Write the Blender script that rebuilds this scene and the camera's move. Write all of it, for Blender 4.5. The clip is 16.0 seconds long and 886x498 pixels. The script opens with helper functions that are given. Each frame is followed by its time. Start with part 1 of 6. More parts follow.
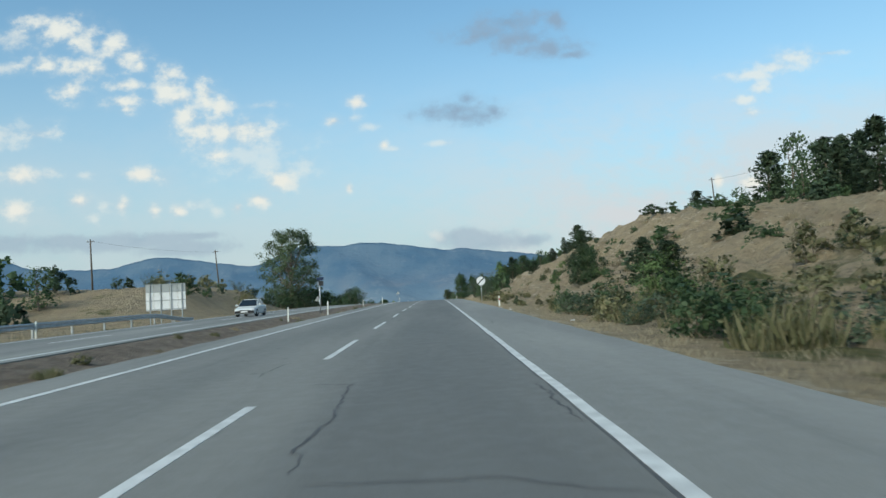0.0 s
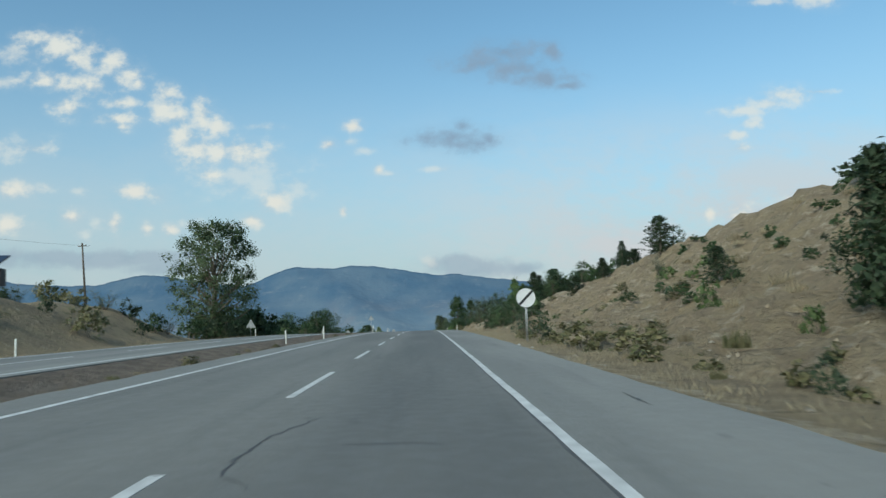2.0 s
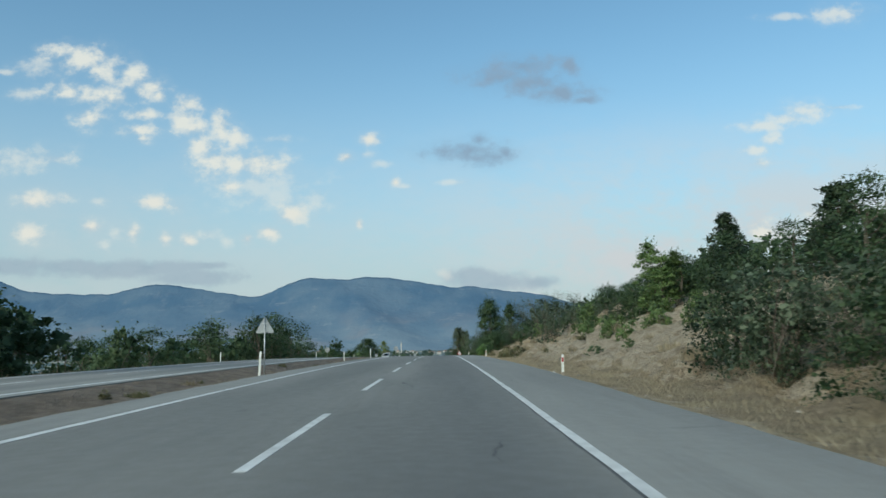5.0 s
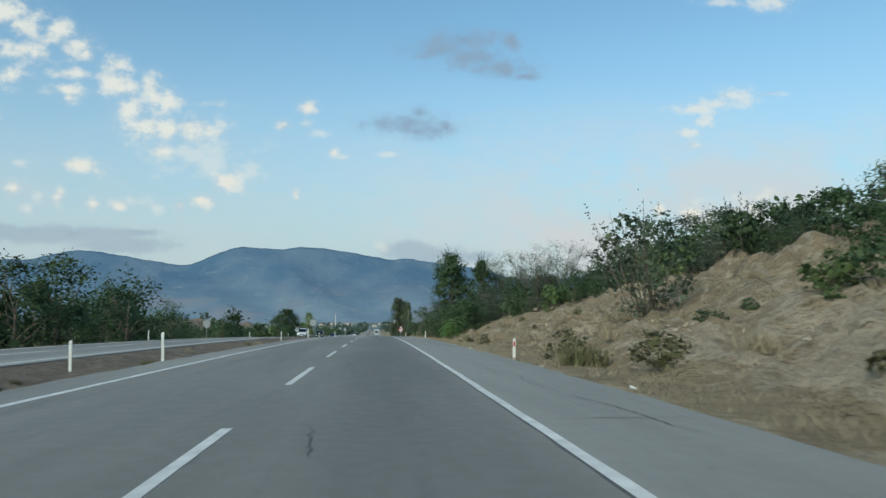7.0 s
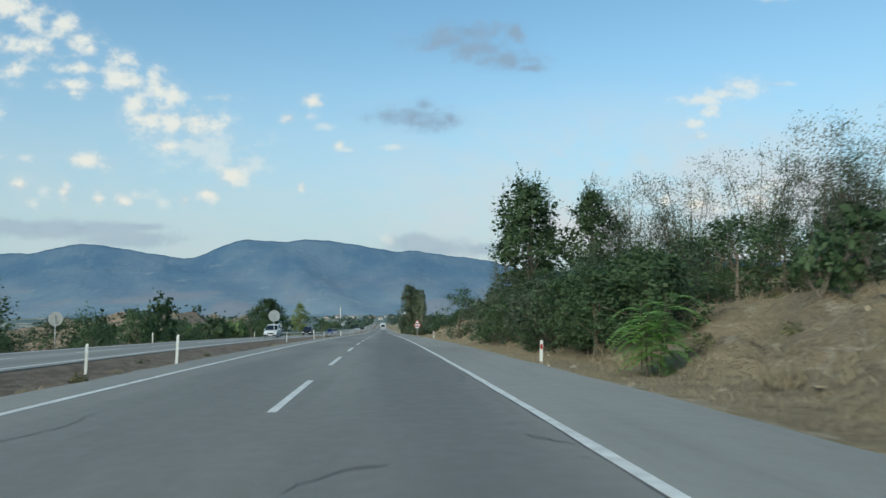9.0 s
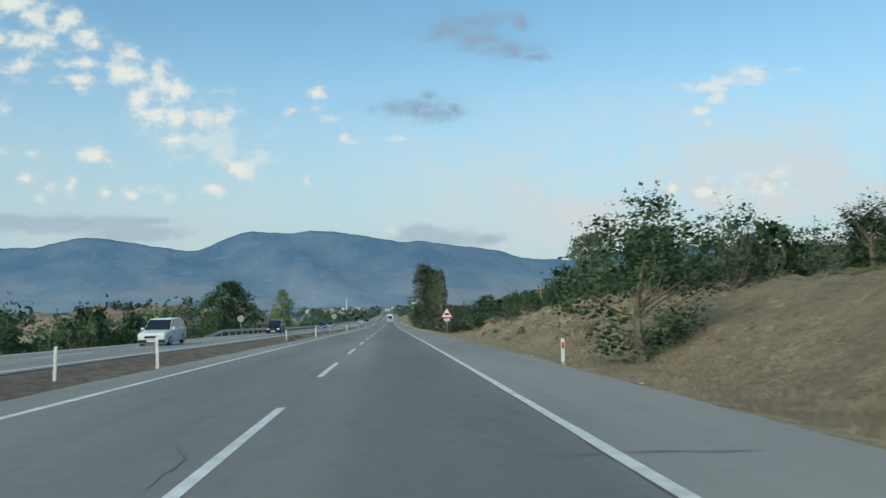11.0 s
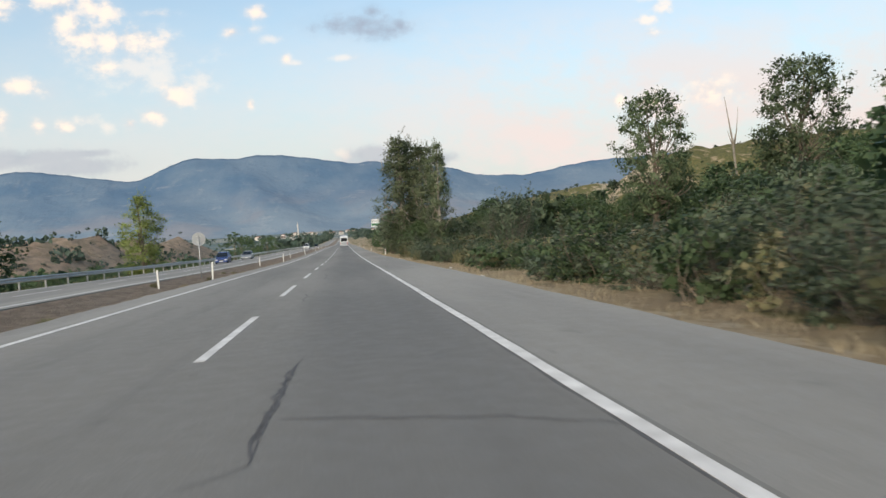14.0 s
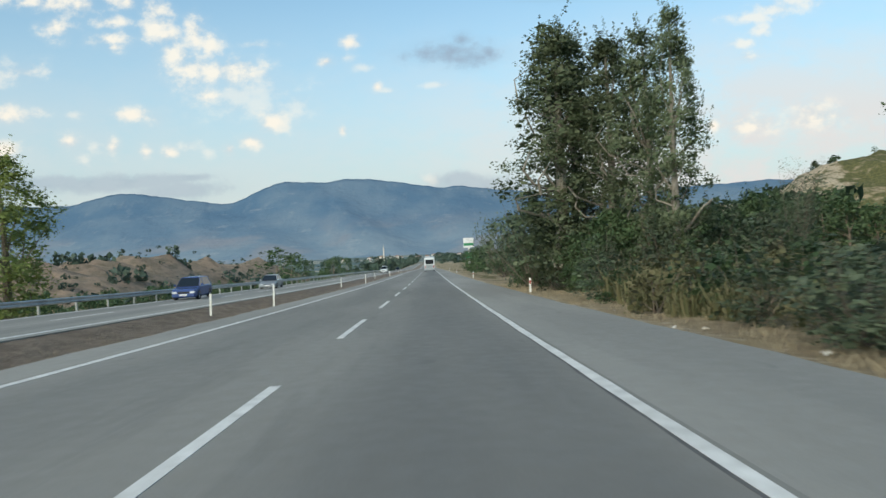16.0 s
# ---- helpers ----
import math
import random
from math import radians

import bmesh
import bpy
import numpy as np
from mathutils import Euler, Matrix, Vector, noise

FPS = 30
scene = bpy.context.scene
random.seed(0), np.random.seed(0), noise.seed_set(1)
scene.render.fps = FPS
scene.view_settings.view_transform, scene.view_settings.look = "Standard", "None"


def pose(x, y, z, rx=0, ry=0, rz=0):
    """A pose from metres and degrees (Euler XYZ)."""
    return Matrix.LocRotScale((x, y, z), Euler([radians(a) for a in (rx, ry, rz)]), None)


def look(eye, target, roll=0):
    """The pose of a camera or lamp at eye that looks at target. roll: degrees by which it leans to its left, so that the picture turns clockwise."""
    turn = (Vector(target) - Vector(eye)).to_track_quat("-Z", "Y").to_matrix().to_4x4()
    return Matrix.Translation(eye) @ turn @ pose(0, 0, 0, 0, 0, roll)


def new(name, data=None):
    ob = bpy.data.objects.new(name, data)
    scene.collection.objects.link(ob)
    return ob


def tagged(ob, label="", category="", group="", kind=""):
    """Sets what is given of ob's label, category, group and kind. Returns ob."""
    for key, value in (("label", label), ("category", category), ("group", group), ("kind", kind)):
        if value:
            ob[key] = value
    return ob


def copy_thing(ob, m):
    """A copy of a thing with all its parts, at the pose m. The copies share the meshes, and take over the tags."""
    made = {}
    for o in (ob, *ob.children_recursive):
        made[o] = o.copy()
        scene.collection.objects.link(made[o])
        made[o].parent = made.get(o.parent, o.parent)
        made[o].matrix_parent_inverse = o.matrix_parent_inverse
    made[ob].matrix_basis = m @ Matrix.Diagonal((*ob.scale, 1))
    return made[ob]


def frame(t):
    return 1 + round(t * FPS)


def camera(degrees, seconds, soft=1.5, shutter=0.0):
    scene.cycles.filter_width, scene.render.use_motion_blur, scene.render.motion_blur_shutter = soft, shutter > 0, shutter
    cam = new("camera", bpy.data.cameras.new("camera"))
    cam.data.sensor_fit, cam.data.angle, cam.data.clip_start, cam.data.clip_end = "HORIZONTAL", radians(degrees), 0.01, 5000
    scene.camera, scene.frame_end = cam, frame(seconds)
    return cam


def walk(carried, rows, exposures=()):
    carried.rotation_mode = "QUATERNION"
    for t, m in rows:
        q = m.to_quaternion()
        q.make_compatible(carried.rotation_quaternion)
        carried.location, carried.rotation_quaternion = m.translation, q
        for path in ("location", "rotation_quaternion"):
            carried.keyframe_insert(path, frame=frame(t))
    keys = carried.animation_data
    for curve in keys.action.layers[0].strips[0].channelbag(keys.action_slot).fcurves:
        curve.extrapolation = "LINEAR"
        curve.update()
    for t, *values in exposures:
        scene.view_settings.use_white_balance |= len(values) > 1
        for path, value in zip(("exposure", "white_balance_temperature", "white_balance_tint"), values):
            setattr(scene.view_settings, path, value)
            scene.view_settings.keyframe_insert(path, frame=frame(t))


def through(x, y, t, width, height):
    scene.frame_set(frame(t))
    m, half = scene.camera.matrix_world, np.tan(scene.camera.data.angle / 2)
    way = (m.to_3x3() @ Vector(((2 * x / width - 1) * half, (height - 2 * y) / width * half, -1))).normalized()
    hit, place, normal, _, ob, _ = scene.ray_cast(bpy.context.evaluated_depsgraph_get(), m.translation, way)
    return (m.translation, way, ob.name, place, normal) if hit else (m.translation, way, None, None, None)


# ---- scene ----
cam = camera(61.08, 16.0, 1.5, 0.15)
PATH = [  # seconds, x, y, z, pitch, roll, yaw
    (0.0, 0.321, 0.857, 1.262, 3.341, 3.120, -0.604),
    (0.5, 0.346, 13.279, 1.315, 3.380, 3.015, -1.625),
    (1.0, 0.346, 25.849, 1.361, 3.749, 2.562, -2.710),
    (1.5, 0.383, 38.610, 1.405, 4.437, 2.354, -2.456),
    (2.0, 0.370, 51.267, 1.444, 5.282, 1.617, -1.319),
    (2.5, 0.393, 64.230, 1.477, 5.829, 1.192, 0.222),
    (3.0, 0.370, 77.225, 1.496, 6.279, 0.962, 1.204),
    (3.2, 0.370, 82.423, 1.500, 6.409, 0.962, 1.454),
    (5.3, 0.052, 136.092, 1.333, 6.238, 0.967, -0.919),
    (5.5, 0.052, 141.315, 1.284, 5.778, 0.967, -1.509),
    (6.0, -0.039, 154.371, 1.135, 5.134, 0.699, -3.013),
    (6.5, -0.120, 167.427, 0.936, 4.514, 0.432, -4.327),
    (7.0, -0.181, 180.473, 0.701, 4.218, 0.071, -5.041),
    (7.5, -0.228, 193.612, 0.430, 4.058, 0.133, -5.093),
    (8.0, -0.258, 206.723, 0.126, 3.865, 0.431, -4.797),
    (8.5, -0.351, 219.653, -0.207, 3.826, 0.208, -4.693),
    (9.0, -0.361, 232.823, -0.581, 3.649, 0.372, -4.613),
    (9.5, -0.316, 246.144, -1.000, 3.541, 0.333, -4.524),
    (10.0, -0.346, 259.361, -1.460, 3.340, 0.308, -4.320),
    (10.2, -0.346, 264.648, -1.652, 3.290, 0.308, -4.220),
    (12.3, -0.239, 321.189, -3.971, 1.649, 2.560, -4.702),
    (12.5, -0.239, 326.495, -4.204, 1.349, 2.560, -5.122),
    (13.0, -0.190, 339.759, -4.790, 0.175, 3.384, -6.389),
    (13.5, -0.124, 353.001, -5.374, -2.077, 3.417, -7.752),
    (14.0, -0.116, 366.391, -5.956, -3.259, 3.488, -7.674),
    (14.5, -0.120, 379.821, -6.543, -1.864, 2.871, -5.593),
    (15.0, -0.095, 393.349, -7.155, -0.843, 2.824, -2.971),
    (15.5, -0.082, 406.968, -7.804, -0.690, 2.818, -1.559),
    (16.0, -0.075, 420.632, -8.452, -0.965, 2.716, -1.122),
]
walk(cam, [(t, pose(x, y, z, 90 + p, r, w)) for t, x, y, z, p, r, w in PATH],
     [(0, 0.0, 6250, 2), (1.5, -0.14, 6200, 1), (3, -0.13, 6220, 1), (8, -0.06, 6250, 1), (10, -0.01, 6220, 1), (12.5, -0.10, 6230, 0), (13.0, -0.06, 6250, 1), (13.5, 0.12, 6950, 10), (14, 0.28, 7450, 17), (14.5, 0.18, 7150, 12), (15, -0.05, 6450, 3), (15.5, 0.05, 6520, 4), (16, 0.16, 6750, 6)])


# ---- sky and sun ----
def sky():
    world = bpy.data.worlds.new("evening_sky")
    scene.world, world.use_nodes = world, True
    tree = world.node_tree
    n, l = tree.nodes, tree.links
    n.clear()

    def op(kind, a, b=None, c=None):
        node = n.new("ShaderNodeMath")
        node.operation = kind
        for i, v in enumerate((a, b, c)):
            if v is None:
                continue
            if isinstance(v, (int, float)):
                node.inputs[i].default_value = v
            else:
                l.new(v, node.inputs[i])
        return node.outputs[0]

    def smooth(v, lo, hi):
        node = n.new("ShaderNodeMapRange")
        node.interpolation_type = "SMOOTHSTEP"
        node.inputs["From Min"].default_value, node.inputs["From Max"].default_value = lo, hi
        l.new(v, node.inputs["Value"])
        return node.outputs[0]

    def mix(fac, a, b):
        node = n.new("ShaderNodeMix")
        node.data_type = "RGBA"
        for sock, v in ((node.inputs[0], fac), (node.inputs[6], a), (node.inputs[7], b)):
            if isinstance(v, (int, float)):
                sock.default_value = v
            elif isinstance(v, tuple):
                sock.default_value = (*v, 1)
            else:
                l.new(v, sock)
        return node.outputs[2]

    where = n.new("ShaderNodeTexCoord")
    xyz = n.new("ShaderNodeSeparateXYZ")
    l.new(where.outputs["Generated"], xyz.inputs[0])
    ahead = op("MAXIMUM", xyz.outputs[1], 0.12)
    u, v = op("DIVIDE", xyz.outputs[0], ahead), op("DIVIDE", xyz.outputs[2], ahead)

    air = n.new("ShaderNodeTexSky")
    air.sky_type, air.sun_disc = "NISHITA", False
    air.sun_elevation, air.sun_rotation = radians(SUN_UP), radians(SUN_ROUND)
    air.air_density, air.dust_density, air.ozone_density = 1.0, 0.6, 1.5
    boost = n.new("ShaderNodeVectorMath")
    boost.operation = "MULTIPLY"
    boost.inputs[1].default_value = SKY_GAIN
    l.new(air.outputs[0], boost.inputs[0])
    # pale haze low in the sky
    low = smooth(xyz.outputs[2], 0.46, 0.02)
    low = op("POWER", low, 1.7)
    colour = mix(op("MULTIPLY", low, 0.85), boost.outputs[0], HAZE)

    # thin high veil
    flat = n.new("ShaderNodeCombineXYZ")
    l.new(u, flat.inputs[0])
    l.new(v, flat.inputs[1])
    def noise_at(scale, detail, stretch=(1, 1, 1), rough=0.55):
        m = n.new("ShaderNodeMapping")
        m.inputs["Scale"].default_value = stretch
        l.new(flat.outputs[0], m.inputs[0])
        t = n.new("ShaderNodeTexNoise")
        t.inputs["Scale"].default_value, t.inputs["Detail"].default_value, t.inputs["Roughness"].default_value = scale, detail, rough
        l.new(m.outputs[0], t.inputs["Vector"])
        return t.outputs[0]
    veil = smooth(op("ADD", noise_at(4.0, 6, (1, 2.2, 1), 0.62), op("MULTIPLY", noise_at(19.0, 5, (1, 1.5, 1), 0.65), 0.45)), 0.50, 0.86)
    right = smooth(u, -0.1, 0.35)
    veil = op("MULTIPLY", veil, op("MULTIPLY_ADD", right, 0.75, 0.25))
    veil = op("MULTIPLY", veil, smooth(v, 0.33, 0.08))
    colour = mix(veil, colour, VEIL)

    billow = noise_at(30.0, 4, (1, 1.3, 1), 0.5)
    fine = noise_at(66.0, 4, (1, 1.25, 1), 0.6)
    crumble = op("ADD", op("MULTIPLY", op("SUBTRACT", billow, 0.52), 3.4), op("MULTIPLY", op("SUBTRACT", fine, 0.5), 2.0))

    def bank(puffs, soft, broken, swell):
        """Cover of a bank of clouds: puffs of (u, v, half width, half height), with a thin torn edge."""
        total = None
        for a, b, w, h in puffs:
            du, dv = op("DIVIDE", op("SUBTRACT", u, a), swell * w), op("DIVIDE", op("SUBTRACT", v, b), swell * h)
            g = op("SUBTRACT", 1.0, op("SQRT", op("ADD", op("MULTIPLY", du, du), op("MULTIPLY", dv, dv))))
            total = g if total is None else op("SMOOTH_MAX", total, g, 0.35)
        inside = op("ADD", total, op("MULTIPLY", crumble, broken))
        thin = op("MULTIPLY", smooth(op("ADD", total, op("MULTIPLY", crumble, broken * 0.6)), -0.30, 0.8), 0.22)
        full = op("MULTIPLY", smooth(inside, 0.0, soft), smooth(total, -0.6, 0.2))
        return op("MAXIMUM", thin, full), total

    for puffs, soft, body, lit, thick, broken, swell in CLOUDS:
        cover, total = bank(puffs, soft, broken, swell)
        shade = smooth(op("ADD", op("ADD", billow, op("MULTIPLY", op("SUBTRACT", fine, 0.5), 0.3)), op("MULTIPLY", total, 0.16)), 0.40, 0.68)
        colour = mix(op("MULTIPLY", cover, thick), colour, mix(shade, body, lit))

    out, back = n.new("ShaderNodeOutputWorld"), n.new("ShaderNodeBackground")
    back.inputs[1].default_value = 1.0
    l.new(colour, back.inputs[0])
    l.new(back.outputs[0], out.inputs[0])


SUN_UP, SUN_ROUND, SKY_GAIN = 30, 215, (0.142, 0.170, 0.165)
HAZE, VEIL = (0.465, 0.545, 0.615), (0.70, 0.675, 0.695)
WHITE, CREAM, GREY, PALE = (0.50, 0.60, 0.70), (0.86, 0.83, 0.78), (0.245, 0.325, 0.44), (0.29, 0.38, 0.51)
CLOUDS = [  # puffs, softness, shaded colour, lit colour, cover, raggedness, size
    # low grey-blue banks over the mountains
    ([(-.415, .09, .087, .009), (-.494, .095, .036, .007), (-.315, .093, .025, .004), (-.328, .077, .051, .009), (.044, .074, .033, .008), (.066, .065, .046, .010), (.13, .063, .02, .007), (-.58, .096, .06, .009)], 0.7, (0.30, 0.38, 0.49), (0.37, 0.44, 0.54), 0.62, 0.30, 1.9),
    # thin white scraps
    ([(-.216, .223, .019, .011), (-.213, .264, .015, .004), (-.355, .172, .012, .007), (-.219, .187, .025, .011), (-.166, .179, .015, .011), (-.096, .242, .010, .004), (-.077, .228, .011, .004), (-.047, .196, .008, .003), (.018, .201, .015, .003),
      (-.434, .139, .010, .006), (-.448, .122, .010, .007), (-.313, .134, .015, .006), (-.285, .125, .007, .005), (-.457, .182, .009, .004), (-.514, .241, .019, .007), (.005, .077, .011, .006), (-.24, .20, .05, .02)], 1.1, WHITE, CREAM, 0.50, 0.42, 2.1),
    ([(-.548, .371, .022, .010), (-.564, .334, .017, .007), (-.57, .242, .046, .013), (-.524, .244, .023, .009), (-.594, .364, .014, .003), (-.503, .189, .009, .005), (-.512, .186, .016, .005), (.485, .427, .023, .004), (.552, .297, .018, .003)], 1.0, WHITE, CREAM, 0.60, 0.42, 2.0),
    # the long bright bank: its upper strands, then the main body
    ([(-.516, .392, .022, .009), (-.484, .381, .031, .015), (-.458, .366, .018, .011), (-.503, .336, .026, .009), (-.47, .328, .025, .009), (-.445, .326, .021, .011), (-.474, .299, .016, .012), (-.415, .355, .015, .014), (-.393, .339, .018, .013), (-.38, .328, .009, .008),
      (-.403, .302, .016, .006), (-.404, .279, .022, .007), (-.40, .269, .009, .006)], 0.95, WHITE, CREAM, 0.97, 0.45, 2.0),
    ([(-.342, .314, .015, .010), (-.344, .294, .016, .011), (-.332, .281, .019, .011), (-.32, .255, .018, .014), (-.294, .283, .012, .019), (-.275, .266, .012, .012), (-.30, .235, .028, .015), (-.273, .231, .022, .011), (-.244, .231, .025, .014), (-.282, .20, .011, .006)], 0.95, WHITE, CREAM, 0.97, 0.45, 2.0),
    # small fair-weather puffs under and beside it
    ([(-.385, .18, .019, .008), (-.197, .16, .016, .012), (-.092, .262, .011, .007), (-.124, .238, .009, .006), (-.467, .148, .011, .008), (-.41, .139, .007, .009), (-.367, .129, .006, .007), (-.335, .128, .009, .007), (-.257, .128, .006, .006), (-.228, .136, .013, .008),
      (-.107, .146, .004, .005), (-.058, .202, .005, .005), (-.544, .186, .017, .010), (-.551, .14, .018, .010), (.389, .131, .006, .007), (.437, .128, .025, .011), (.53, .138, .03, .013)], 1.0, (0.60, 0.64, 0.69), (0.89, 0.83, 0.76), 0.95, 0.36, 2.0),
    # grey scraps overhead
    ([(.122, .362, .033, .011), (.089, .347, .037, .012), (.135, .339, .038, .013), (.17, .323, .031, .010), (.201, .313, .014, .004), (.181, .362, .011, .009), (.041, .243, .038, .010), (.068, .236, .026, .009), (.093, .241, .008, .009), (.057, .259, .009, .007)], 1.1, GREY, PALE, 0.85, 0.45, 2.15),
    # torn white cloud on the other side
    ([(.505, .293, .028, .010), (.477, .282, .027, .008), (.447, .272, .026, .006), (.457, .255, .014, .008), (.435, .239, .014, .006), (.439, .221, .010, .006), (.559, .431, .026, .011)], 1.0, (0.56, 0.64, 0.72), CREAM, 0.75, 0.45, 2.0),
]
sky()
sun = new("sun", bpy.data.lights.new("sun", "SUN"))
sun.data.energy, sun.data.angle, sun.data.color = 3.0, radians(35), (1.0, 0.90, 0.74)
sun.matrix_world = look((-60 * math.sin(radians(35)), -60 * math.cos(radians(35)), 40), (0, 0, 0))


# ---- the lie of the land ----
ROAD_Y = [-80, -40, -20, 0, 40, 80, 100, 120, 140, 160, 180, 200, 220, 240, 260, 280, 300, 320, 340, 360, 400, 440, 480, 520, 600, 700, 900, 1500, 2500, 4000, 6000]
ROAD_Z = [-.50, -.22, -.10, 0, .151, .24, .231, .173, .038, -.204, -.548, -.972, -1.474, -2.06, -2.741, -3.504, -4.321, -5.178, -6.059, -6.937, -8.728, -10.596, -12.278, -13.83, -16.77, -20.6, -28.5, -46, -68, -86, -92]


def road_z(y):
    """Height of the carriageway at y metres along it, with the breaks of grade rounded off."""
    return sum(np.interp(np.asarray(y, float) + d, ROAD_Y, ROAD_Z) for d in (-12, -6, 0, 6, 12)) / 5


def ease(a, b, v):
    s = np.clip((np.asarray(v, float) - a) / (b - a), 0, 1)
    return s * s * (3 - 2 * s)


# the cutting on the right: stations along the road, where its top stands and how high over the road
CUT_Y = [-80, -20, 20, 60, 100, 115, 130, 148, 160, 168, 180, 200, 225, 242, 256, 280, 296, 310, 330, 348, 362, 375, 420, 500]
CUT_X = [40, 34, 32, 30, 30, 32, 27, 25, 20, 17, 20, 21, 20.5, 19, 13, 12, 11.5, 12, 12.5, 13.5, 13, 16, 28, 30]
CUT_H = [4.0, 4.6, 5.3, 6.7, 9.9, 11.2, 8.6, 7.2, 5, 3.5, 4.8, 5.2, 4.9, 3.7, 2.0, 1.6, 2.0, 2.2, 2.2, 2.3, 1.5, .7, .5, .5]
BACK_SLOPE = [.02, .03, .03, .03, .06, .10, .11, .15, .18, .18, .18, .16, .16, .16, .15, .14, .12, .12, .12, .14, .18, .20, .06, .01]
TOE = 7.4


def wobble(x, y, size, seed=0.0):
    """Cheap smooth noise, about -1 to 1, from turned sine waves."""
    v = 0
    for k in range(5):
        a = 1.3 + k * 2.4 + seed
        s = 2 * math.pi / size * (0.7 + 0.23 * k)
        v = v + np.sin((x * math.cos(a) + y * math.sin(a)) * s + seed * 3.1 + k * 1.7 + 1.1 * np.sin((x * math.sin(a) - y * math.cos(a)) * s * 0.53 + k))
    return v / 3.2


def ground_z(x, y):
    x, y = np.asarray(x, float), np.asarray(y, float)
    r = road_z(y)
    # right of the road: verge, cut slope, and the hill behind it
    top, high, back = np.interp(y, CUT_Y, CUT_X), np.interp(y, CUT_Y, CUT_H), np.interp(y, CUT_Y, BACK_SLOPE)
    s = np.clip((x - TOE) / (top - TOE), 0, 1)
    rise = high * s ** (1.5 - 0.42 * ease(140, 172, y))
    past = np.clip(x - top, 0, None)
    rise = rise + back * 90 * (1 - np.exp(-past / 90)) * (1 - 0.55 * ease(520, 700, y))
    # beyond the field: scrubby rise, a hill with a bare bluff, and a low ridge behind it
    rise = rise + 7 * ease(54, 92, x) * ease(405, 455, y) * (1 - ease(520, 580, y))
    bluff = np.interp(x - 0.35 * (y - 655) + 3 * wobble(x, y, 24, 2.0), [55, 98, 106, 121, 136, 200, 320], [0, 12, 15, 24, 28, 33, 37])
    bluff = bluff * ease(575, 655, y) * (1 - ease(800, 960, y)) * (1 + 0.05 * wobble(x, y, 17, 3.0))
    ridge = np.interp(x, [40, 60, 129, 181, 320], [0, 5, 22, 30, 33]) * ease(740, 890, y) * (1 - ease(960, 1350, y)) * (1 + 0.10 * wobble(x, y, 60, 4.0))
    rise = rise + np.maximum(bluff, ridge)
    rough = (0.26 * wobble(x, y, 5.3) + 0.40 * (0.5 - np.abs(wobble(x * 0.7, y, 3.1, 1.0))) + 0.10 * wobble(x, y, 2.0, 4.0) - 0.26 * np.abs(wobble(x * 0.55, y, 2.6, 6.0))) * ease(0, 1.5, x - 6.6) * (0.35 + 0.9 * np.clip(high / 4, 0, 1.3) + 1.1 * ease(312, 325, y) * (1 - ease(360, 372, y)) + 0.6 * ease(205, 215, y) * (1 - ease(250, 262, y)))
    gully = -0.35 * np.clip(wobble(x * 0.35, y, 4.6, 7.0), 0, 1) * ease(2.0, 6.0, rise) * ease(0, 5, x - 9)
    right = -0.12 - 0.10 * ease(4.2, 5.4, x) + rise + rough + gully * (x < top + 8)
    # left of the far carriageway: a mound, then the land falls away to the valley
    d = np.clip(-18.9 - x, 0, None)
    depth = 0.4 + 4.2 * ease(155, 260, y) + 3 * ease(300, 420, y)
    left = -0.15 - depth * ease(0.6, 6 + 2.2 * depth, d)
    left = left - 24 * ease(30, 330, d) * ease(220, 480, y) - 22 * ease(200, 700, d) * ease(600, 900, y) * (1 - ease(1400, 2600, y))
    mound = ease(-25.5, -37, x) * ease(72, 104, y - 0.12 * (x + 36)) * (1 - ease(136, 158, y + 0.35 * (x + 38)))
    left = left + (4.5 + 0.35 * wobble(x, y, 16, 3.0)) * np.clip(mound, 0, 1)
    left = left + 1.2 * ease(30, 50, d) * (1 - ease(40, 90, y))
    bad = ease(90, 150, d) * (1 - ease(420, 560, d)) * ease(640, 760, y) * (1 - ease(1150, 1350, y))
    left = left + bad * (21 + 9 * np.abs(wobble(x, y, 70, 5.0)) + 4 * np.abs(wobble(x, y, 23, 6.0)))
    left = left + (0.10 * wobble(x, y, 4.1, 8.0) + 0.05 * wobble(x, y, 1.7, 9.0)) * ease(0.5, 3, d)
    # the sunken strip between the carriageways
    m = np.clip((x + 10.9) / 3.85, 0, 1)
    mid = -0.03 - 0.34 * np.sin(math.pi * m) ** 1.5 + (0.05 * wobble(x, y, 3.1, 11.0) + 0.035 * wobble(x, y, 1.2, 12.0)) * np.sin(math.pi * m)
    z = np.where(x > 4.2, right, np.where(x < -18.9, left, np.where((x < -6.95) & (x > -11.0), mid, -0.14)))
    far = ease(1200, 2600, y)
    return r + z * (1 - far) + far * (3 * wobble(x, y, 600, 13.0))

